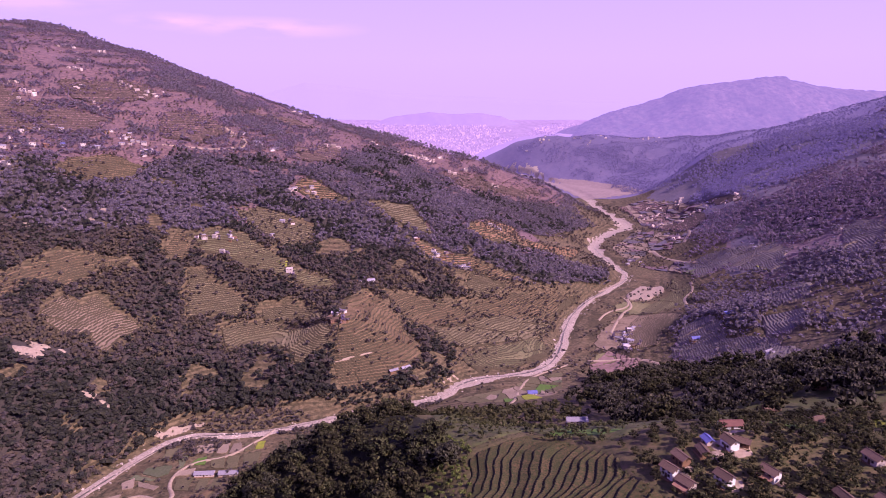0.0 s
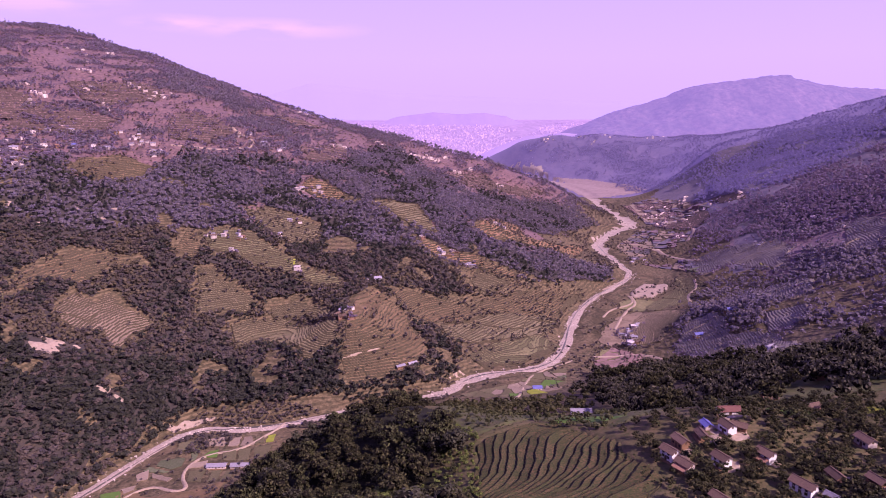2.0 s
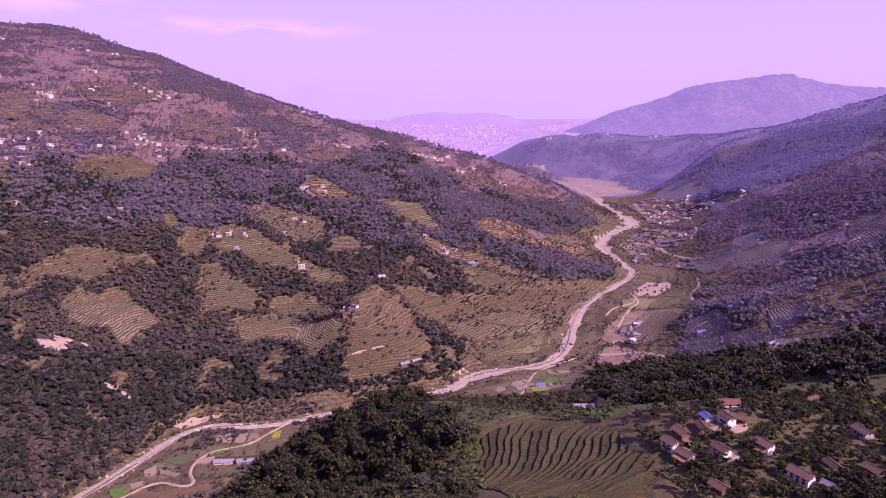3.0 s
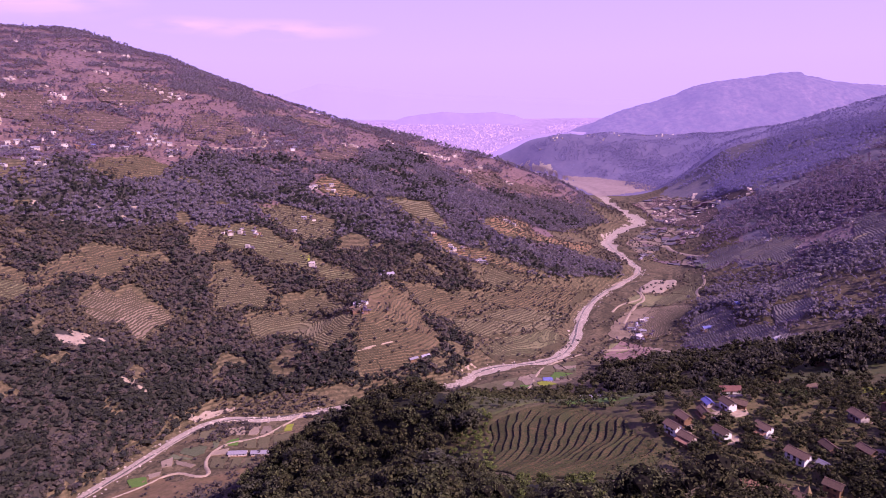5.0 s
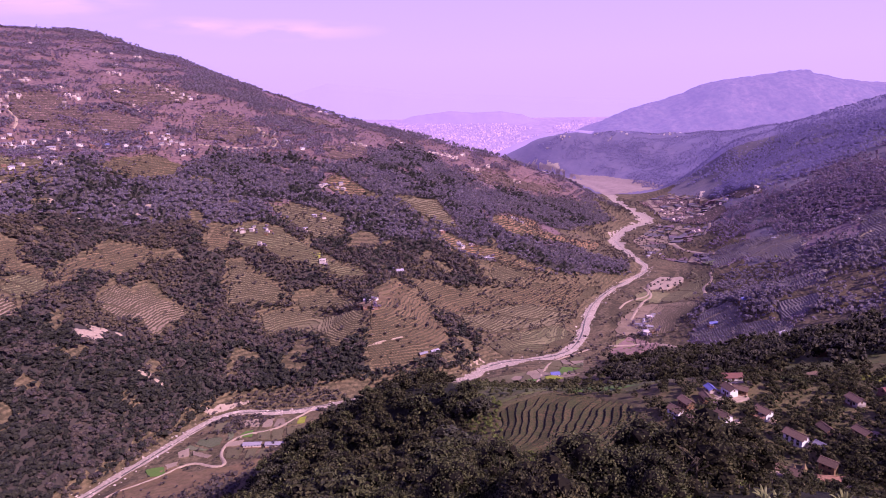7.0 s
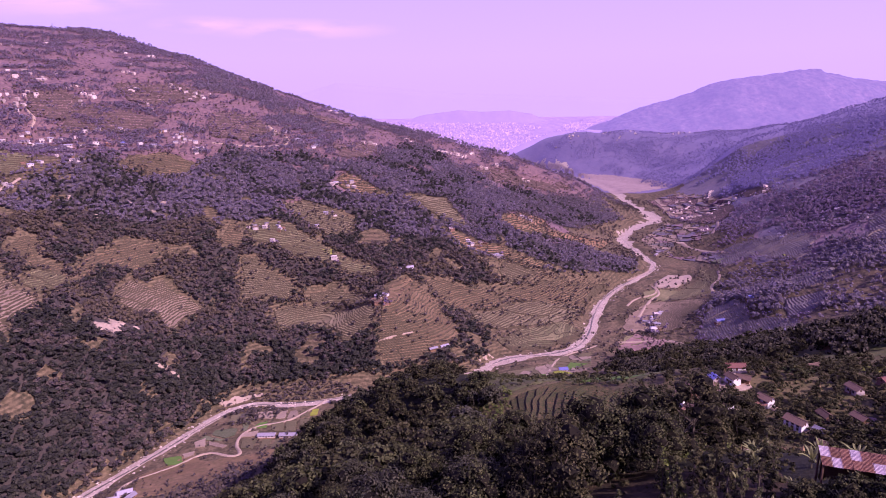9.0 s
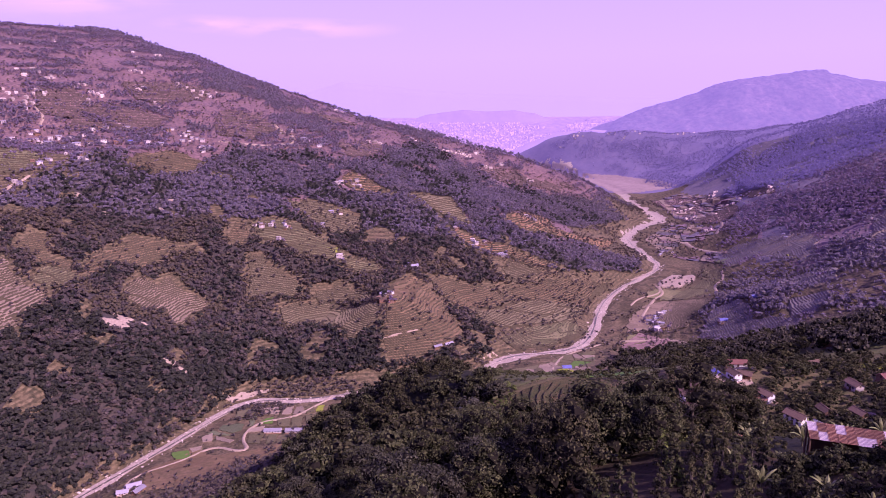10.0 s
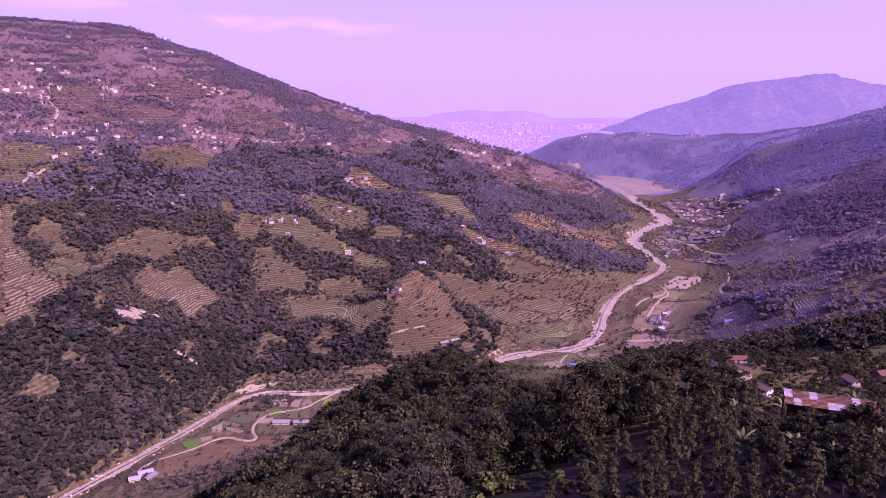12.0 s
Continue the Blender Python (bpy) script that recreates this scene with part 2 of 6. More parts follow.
M["terrace"] = surface("terraced_stubble", [(0.210, 0.160, 0.092), (0.270, 0.200, 0.122), (0.130, 0.112, 0.058)], (18, 4), 0.95, 0.15, 0.8, per_object=0.25)
M["terrace_tan"] = surface("ploughed_terrace_earth", [(0.244, 0.167, 0.112), (0.184, 0.131, 0.083), (0.294, 0.212, 0.149)], (20, 3), 0.95, 0.15, 0.8, per_object=0.22)
M["terrace_olive"] = surface("stubble_terrace", [(0.185, 0.160, 0.078), (0.260, 0.195, 0.108), (0.115, 0.116, 0.050)], (16, 3), 0.95, 0.15, 0.8, per_object=0.30)
M["terrace_ochre"] = surface("bare_ochre_slope", [(0.260, 0.145, 0.072), (0.150, 0.098, 0.052), (0.350, 0.205, 0.110)], (15, 3.5), 0.95, 0.3, 1.0, per_object=0.15, spots=(0.38, 0.62))
# high and far terraces, with the mauve of haze in their colour
M["terrace_high"] = surface("hazy_high_terrace", [(0.205, 0.120, 0.111), (0.142, 0.088, 0.081), (0.263, 0.159, 0.146)], (28, 6), 0.95, 0.2, 1.0, per_object=0.25)
M["terrace_grey"] = surface("fallow_terrace", [(0.118, 0.096, 0.076), (0.160, 0.125, 0.095), (0.085, 0.078, 0.052)], (25, 4), 0.95, 0.15, 0.8, sheen=0.12, per_object=0.25)
M["terrace_red"] = surface("red_earth_terrace", [(0.205, 0.124, 0.066), (0.262, 0.165, 0.092), (0.125, 0.094, 0.046)], (25, 4), 0.95, 0.15, 0.8, per_object=0.22)
M["terrace_near"] = surface("grassy_terrace", [(0.072, 0.066, 0.022), (0.130, 0.080, 0.038), (0.044, 0.050, 0.016)], (6, 0.9), 0.95, 0.2, 0.4, per_object=0.25, spots=(0.36, 0.60))
M["gravel"] = surface("river_gravel", [(0.50, 0.385, 0.32), (0.62, 0.49, 0.41), (0.26, 0.20, 0.16)], (14, 1.5), 0.9, 0.5, 1.5)
M["stone"] = surface("river_boulder", [(0.60, 0.48, 0.41), (0.42, 0.34, 0.29)], (2,), 0.85, 0.1, 0.5, island=0.35)
M["water"] = surface("stream_water", [(0.07, 0.06, 0.05), (0.12, 0.10, 0.08)], (3,), 0.35, 0.05, 0.5)
M["track"] = surface("beaten_earth_track", [(0.40, 0.29, 0.22), (0.50, 0.38, 0.30), (0.30, 0.22, 0.15)], (10, 1.5), 0.95, 0.05, 0.5)
M["sand"] = surface("pale_sandy_soil", [(0.36, 0.265, 0.20), (0.28, 0.20, 0.145), (0.43, 0.33, 0.26)], (12, 2), 0.95, 0.05, 0.6)
M["plot_pink"] = surface("fallow_plot", [(0.27, 0.195, 0.14), (0.20, 0.14, 0.10), (0.31, 0.235, 0.175)], (9, 1.2), 0.95, 0.05, 0.6, per_object=0.16)
M["far_gravel"] = surface("far_gravel_flat", [(0.300, 0.212, 0.205), (0.225, 0.160, 0.158), (0.360, 0.265, 0.252)], (60, 12), 0.95, 0.4, 5)
M["plot_olive"] = surface("stubble_plot", [(0.15, 0.125, 0.066), (0.20, 0.15, 0.09), (0.11, 0.10, 0.05)], (9, 1.2), 0.95, 0.05, 0.6, per_object=0.16)
M["plot_grey"] = surface("seeded_plot", [(0.13, 0.14, 0.075), (0.19, 0.165, 0.11), (0.09, 0.105, 0.05)], (9, 1.2), 0.95, 0.05, 0.6, per_object=0.16)
M["plot_green"] = surface("young_wheat", [(0.085, 0.16, 0.03), (0.12, 0.19, 0.04)], (4,), 0.9, 0.1, 0.4)
M["village_grass"] = surface("trodden_grass", [(0.125, 0.104, 0.044), (0.205, 0.138, 0.074), (0.070, 0.070, 0.026)], (9, 1.8), 0.95, 0.1, 0.5)
M["plot_yellow"] = surface("mustard_crop", [(0.30, 0.30, 0.035), (0.20, 0.24, 0.035)], (4,), 0.9, 0.15, 0.5)
# leaf colour leaning to mauve, as haze would tint it
M["leaf_far"] = surface("far_foliage", [(0.093, 0.073, 0.066), (0.058, 0.049, 0.053), (0.140, 0.103, 0.066)], (38, 6), 0.6, island=0.26, through_light=0.35, sheen=0.15, shine=0.3)
M["leaf_brown"] = surface("dry_brown_foliage", [(0.103, 0.078, 0.049), (0.066, 0.054, 0.038), (0.138, 0.105, 0.055)], (30, 5), 0.65, island=0.28, through_light=0.2, sheen=0.1, shine=0.2)
M["leaf_deep"] = surface("deep_woodland_foliage", [(0.033, 0.033, 0.026), (0.020, 0.022, 0.020), (0.055, 0.051, 0.030)], (30, 5), 0.6, island=0.28, through_light=0.25, sheen=0.08, shine=0.2)
M["leaf_belt"] = surface("valley_tree_foliage", [(0.074, 0.068, 0.046), (0.044, 0.043, 0.033), (0.125, 0.108, 0.062)], (14, 3), 0.55, island=0.45, through_light=0.2, sheen=0.1, shine=0.1)
# these two foliages are lightened and turned lilac to stand in for haze
M["leaf_lilac_haze"] = surface("lilac_haze_foliage", [(0.187, 0.125, 0.165), (0.137, 0.096, 0.133), (0.232, 0.152, 0.170)], (45, 6), 0.6, island=0.18, through_light=0.45, sheen=1.0, shine=0.4)
M["leaf_dusty"] = surface("hazed_foliage", [(0.165, 0.134, 0.154), (0.118, 0.102, 0.13), (0.224, 0.175, 0.154)], (30, 6), 0.65, island=0.2, through_light=0.45, sheen=0.8, shine=0.2)
M["leaf_dark"] = surface("dark_foliage", [(0.044, 0.043, 0.022), (0.022, 0.024, 0.014), (0.090, 0.080, 0.036)], (14, 3), 0.55, island=0.5, through_light=0.12, shine=0.06)
M["leaf_mid"] = surface("broad_foliage", [(0.047, 0.049, 0.020), (0.020, 0.023, 0.011), (0.104, 0.102, 0.046)], (7, 1.5), 0.55, island=0.55, through_light=0.1, shine=0.06)
# near-black colour that paints the shade inside the crowns
M["crown_shade"] = surface("inner_shade", [(0.022, 0.018, 0.013), (0.012, 0.011, 0.009)], (1.5,), 0.95, shine=0.05)
M["leaf_light"] = surface("grey_green_foliage", [(0.062, 0.060, 0.036), (0.038, 0.039, 0.022), (0.085, 0.078, 0.048)], (9, 2), 0.5, island=0.35, through_light=0.2, shine=0.2)
M["leaf_bright"] = surface("bright_shrub_foliage", [(0.12, 0.16, 0.03), (0.085, 0.12, 0.028), (0.17, 0.18, 0.05)], (5, 1.5), 0.7, island=0.5, through_light=0.3)
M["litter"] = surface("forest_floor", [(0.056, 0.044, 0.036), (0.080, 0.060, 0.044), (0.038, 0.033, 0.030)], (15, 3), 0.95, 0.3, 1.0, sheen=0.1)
# litter under the spur's trees, with their shade put into its near-black colour
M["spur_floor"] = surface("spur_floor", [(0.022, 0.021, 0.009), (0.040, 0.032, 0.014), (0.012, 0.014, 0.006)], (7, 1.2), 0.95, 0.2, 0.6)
M["bark"] = surface("grey_bark", [(0.15, 0.12, 0.09), (0.075, 0.06, 0.045)], (0.6,), 0.9, 0.03, 0.15)


def mesh_object(name, verts, faces, material, parent=None, flat=True):
    """One mesh object from arrays of corners and of faces (all triangles or all quads)."""
    me = bpy.data.meshes.new(name)
    verts, faces = np.asarray(verts, np.float32), np.asarray(faces, np.int32)
    me.vertices.add(len(verts))
    me.vertices.foreach_set("co", verts.ravel())
    me.loops.add(faces.size)
    me.loops.foreach_set("vertex_index", faces.ravel())
    me.polygons.add(len(faces))
    me.polygons.foreach_set("loop_start", np.arange(0, faces.size, faces.shape[1], dtype=np.int32))
    me.polygons.foreach_set("use_smooth", np.full(len(faces), not flat))
    me.update(calc_edges=True)
    me.validate()
    me.materials.append(material)
    ob = new(name, me)
    ob.parent = parent
    return ob


def part(name, bm, material, parent, label=""):
    """Links a bmesh as one mesh object under a thing or a part."""
    me = bpy.data.meshes.new(name)
    bm.to_mesh(me)
    bm.free()
    me.materials.append(material)
    ob = new(name, me)
    ob.parent = parent
    return tagged(ob, label)


def empty(name, x=0, y=0, z=0, turn=0):
    ob = new(name)
    ob.matrix_world = pose(x, y, z, 0, 0, turn)
    return ob


def ground_at(x, y):
    return float(height([x], [y])[0])

# ---- the lie of the land: valley line, slopes and crests as (x, y, height above the valley) ----
RIVER = [(-345, 235, 6), (-312, 310, 3), (-276, 395, 1), (-250, 466, 0), (-226, 497, 0), (-189, 495, 0), (-154, 507, -1), (-109, 526, -1),
         (-55, 548, -1), (-2, 571, -1), (28, 613, -2), (96, 631, -2), (133, 670, -3), (165, 785, -4), (203, 870, -5), (262, 952, -6),
         (309, 1010, -7), (319, 1085, -8), (305, 1186, -9), (310, 1273, -10), (379, 1413, -12), (448, 1483, -13), (447, 1618, -14),
         (436, 1759, -16), (469, 2054, -20), (430, 2367, -24), (250, 2700, -28)]
FLOOR = [(-255, 338, 12), (-205, 405, 4), (-161, 439, 2), (-175, 390, 6), (-125, 450, 4), (-110, 480, 3), (90, 580, 0), (40, 575, 1), (150, 610, 2), (231, 747, -2),
         (285, 840, -3), (345, 945, -4), (395, 1050, -2), (430, 1250, -4), (474, 1330, 4), (560, 1500, 5), (560, 1800, -5), (647, 2056, -16), (100, 660, 3), (60, 690, 6)]
LEFT = [(-204, 742, 87), (-90, 749, 64), (-420, 772, 150), (-556, 1207, 288), (-476, 988, 211), (-115, 626, 60), (48, 830, 50), (-367, 513, 73),
        (-572, 805, 211), (-660, 879, 216), (-270, 719, 94), (-33, 597, 21), (-100, 965, 123), (82, 985, 78), (154, 902, 34), (-388, 613, 91),
        (-335, 598, 58), (-338, 427, 44), (-305, 497, 38), (-251, 565, 26), (-177, 660, 29), (-66, 605, 30), (-183, 851, 105), (-452, 912, 182), (-410, 400, 88)]
CREST = [(-1060, 1746, 475), (-802, 1777, 400), (-575, 1738, 317), (-391, 1640, 262), (-235, 1616, 215), (-103, 1600, 187), (70, 1560, 141),
         (246, 1660, 78), (330, 1630, 30), (390, 1615, 0), (-1327, 1656, 480), (-900, 950, 330), (-800, 640, 250), (-640, 420, 170), (-520, 250, 120),
         (-1500, 2300, 380), (-1000, 2300, 260), (-600, 2300, 140), (-100, 2250, 40), (250, 2050, -10), (-420, 120, 60), (-700, 0, 200)]
RIGHT = [(325, 674, 46), (384, 548, 86), (389, 669, 70), (455, 642, 104), (640, 1107, 110), (597, 907, 100), (490, 967, 52), (667, 1429, 84),
         (778, 1917, 120), (1011, 1907, 208), (1142, 1741, 253), (1199, 1749, 284), (1350, 1600, 330), (1200, 1000, 330), (800, 900, 200), (700, 600, 215), (269, 492, 66),
         (500, 300, 215), (900, 200, 320), (420, 820, 30), (250, 620, 12), (200, 560, 22), (700, 2000, 10)]
NEAR = [(106, 158, 166), (105, 209, 168), (75, 185, 160), (110, 187, 160), (141, 187, 167), (160, 218, 162), (171, 260, 150), (30, 190, 147), (14, 246, 141),
        (-46, 187, 130), (-43, 238, 115), (-29, 253, 126), (-67, 256, 113), (-55, 310, 111), (-30, 325, 110), (-7, 335, 106), (-80, 280, 105), (-100, 255, 101), (-124, 245, 80), (-138, 205, 84), (81, 350, 90), (30, 11, 248.2), (37, 8, 248.4), (33, 2, 247.5), (5, 35, 227), (20, 28, 234), (8, 9, 238), (16, 4, 242),
        (24, -1, 246.5), (-43, 53, 198), (-16, 226, 126), (-10, -25, 251), (-10, -61, 264), (-10, -140, 300), (60, -20, 262), (115, 60, 212), (60, 90, 197), (104, 134, 167), (92, 126, 171), (84, 142, 167), (122, 132, 172), (80, 108, 186),
        (-60, -40, 226), (-90, 100, 160), (-110, 225, 96), (-115, 335, 52), (-200, 200, 50), (-150, 60, 120), (-150, -60, 190), (200, 120, 195), (100, 300, 118),
        (130, 440, 62), (90, 470, 44), (40, 330, 98), (10, 400, 70), (-10, 480, 30), (-62, 410, 46), (180, 330, 126), (0, 110, 192), (300, 300, 165)]
HILLS = [(1150, 2800, 100), (880, 2720, 130), (620, 2700, 128), (420, 2720, 122), (300, 2800, 90), (600, 2360, 12), (800, 2300, 60), (1072, 2337, 163), (100, 3000, -20),
         (-600, 3200, 0), (700, 3100, 30), (1500, 2300, 225), (1300, 3000, 50), (-300, 2800, -10), (2200, 1500, 420), (-2500, 2500, 500), (-2500, 500, 500), (0, -900, 420), (2000, -300, 420), (-1500, -600, 380)]


def smooth(a, b, v):
    t = np.clip((v - a) / (b - a), 0, 1)
    return t * t * (3 - 2 * t)


def lattice(x, y, seed):
    """Value noise from -1 to 1 over the plane, one cell a unit."""
    i, j = np.floor(x).astype(np.int64), np.floor(y).astype(np.int64)
    u, v = x - i, y - j
    u, v = u * u * u * (u * (6 * u - 15) + 10), v * v * v * (v * (6 * v - 15) + 10)

    def corner(a, b):
        n = (a * 374761393 + b * 668265263 + seed * 974711) & 0x7FFFFFFF
        n = ((n ^ (n >> 13)) * 1274126177) & 0x7FFFFFFF
        return ((n ^ (n >> 16)) & 0xFFFF) / 32767.5 - 1

    return (corner(i, j) * (1 - u) + corner(i + 1, j) * u) * (1 - v) + (corner(i, j + 1) * (1 - u) + corner(i + 1, j + 1) * u) * v


def fractal(x, y, size, octaves, seed):
    total, weight = 0, 1.0
    for k in range(octaves):
        total = total + weight * lattice(x / size + 17.3 * k, y / size - 9.1 * k, seed + k)
        size, weight = size * 0.5, weight * 0.5
    return total


def line_distance(x, y, line):
    """How far (x, y) lies from a line of points, and the third number of the line there."""
    best, value = np.full(x.shape, 1e9), np.zeros(x.shape)
    for (ax, ay, az), (bx, by, bz) in zip(line[:-1], line[1:]):
        t = np.clip(((x - ax) * (bx - ax) + (y - ay) * (by - ay)) / ((bx - ax) ** 2 + (by - ay) ** 2), 0, 1)
        d = np.hypot(x - ax - t * (bx - ax), y - ay - t * (by - ay))
        value = np.where(d < best, az + t * (bz - az), value)
        best = np.minimum(best, d)
    return best, value


def inside(x, y, outline):
    """The distance to an outline: positive inside, negative outside."""
    best, odd = np.full(x.shape, 1e9), np.zeros(x.shape, bool)
    for (ax, ay), (bx, by) in zip(outline, outline[1:] + outline[:1]):
        t = np.clip(((x - ax) * (bx - ax) + (y - ay) * (by - ay)) / ((bx - ax) ** 2 + (by - ay) ** 2 + 1e-9), 0, 1)
        best = np.minimum(best, np.hypot(x - ax - t * (bx - ax), y - ay - t * (by - ay)))
        if ay != by:
            odd ^= ((ay > y) != (by > y)) & (x < (bx - ax) * (y - ay) / (by - ay) + ax)
    return np.where(odd, best, -best)


KNOTS = np.array(RIVER + FLOOR + LEFT + CREST + RIGHT + NEAR + HILLS, float)


def spread(x, y):
    far = np.hypot(x[:, None] - KNOTS[None, :, 0], y[:, None] - KNOTS[None, :, 1])
    return np.hstack([np.sqrt(far * far + 900.0), np.ones((len(x), 1)), x[:, None] / 1000, y[:, None] / 1000])


def land_weights():
    n = len(KNOTS)
    a = np.zeros((n + 3, n + 3))
    a[:n] = spread(KNOTS[:, 0], KNOTS[:, 1])
    a[:n, :n] -= np.eye(n) * 4.0
    a[n:, :n] = a[:n, n:].T
    return np.linalg.solve(a, np.concatenate([KNOTS[:, 2], np.zeros(3)]))


LAND = land_weights()


def height(x, y):
    """The bare ground's height at (x, y)."""
    x, y = np.atleast_1d(np.asarray(x, float)), np.atleast_1d(np.asarray(y, float))
    shape, x, y = x.shape, x.ravel(), y.ravel()
    z = np.concatenate([spread(x[k:k + 20000], y[k:k + 20000]) @ LAND for k in range(0, len(x), 20000)])
    away, bed = line_distance(x, y, RIVER)
    rise = smooth(8, 60, z - bed)
    calm = 0.3 + 0.7 * smooth(150, 500, np.hypot(x - 40, y - 120))
    z = z + rise * calm * (7 * fractal(x, y, 170, 2, 3) + 2.2 * fractal(x, y, 45, 3, 8))
    z = np.maximum(z, bed + 0.4 + 0.012 * away)
    z = bed - 1.6 + (z - bed + 1.6) * smooth(6, 22, away)
    # the far plain ramps up so that the camera sees it reach the horizon
    plain = smooth(3000, 3300, y) * smooth(4000, 2600, np.abs(x))
    z = z * (1 - plain) + plain * (-30 + 275 * smooth(3000, 5600, y) * 1.0)
    return z.reshape(shape)

# ---- where the woods, the terraces and the fields lie ----
WOODS = {
    "forest_slope": [(-602, 623), (-579, 636), (-558, 666), (-564, 719), (-552, 761), (-552, 831), (-527, 863), (-501, 830), (-467, 879), (-434, 991), (-426, 1032), (-357, 1053), (-318, 1093), (-258, 1090), (-220, 1106), (-197, 1227), (-170, 1385), (-98, 1457), (-55, 1353), (-17, 1324), (43, 1289), (110, 1384), (194, 1440), (254, 1476), (319, 1525), (356, 1437), (299, 1355), (197, 1192), (128, 1093), (117, 953), (200, 1029), (283, 1044), (277, 987), (219, 935), (162, 868), (99, 835), (59, 835), (27, 838), (10, 812), (33, 789), (46, 770), (-13, 748), (-57, 743), (-36, 681), (-11, 681), (13, 658), (6, 606), (-18, 582), (-69, 554), (-124, 538), (-169, 538), (-192, 522), (-228, 514), (-246, 491), (-261, 478), (-263, 458), (-278, 430), (-280, 406), (-293, 375), (-345, 235), (-470, 235), (-640, 420), (-640, 600)],
    "wood_right": [(492, 1207), (634, 1272), (719, 1012), (629, 875), (598, 947), (551, 906), (511, 1009)],
    "wood_right_mid": [(370, 888), (348, 683), (422, 693), (537, 882), (560, 699), (330, 340), (271, 406), (339, 529), (360, 613), (302, 620), (277, 694)],
    "wood_belt": [(141, 655), (177, 661), (235, 580), (275, 548), (341, 451), (330, 250), (194, 250), (165, 270), (139, 301), (110, 290), (100, 380)],
    "wood_hill": [(283, 2717), (712, 2519), (960, 1800), (1010, 1420), (718, 1020), (649, 1306), (668, 1770), (560, 2327)],
}
SCARS = [(-359, 507, 13), (-360, 520, 9), (-342, 527, 6), (-422, 772, 7), (-429, 745, 6), (-461, 747, 5), (-513, 709, 6), (-469, 690, 5), (-291, 495, 5), (-304, 495, 5), (-458, 748, 6)]   # raw earth among the trees: x, y, reach
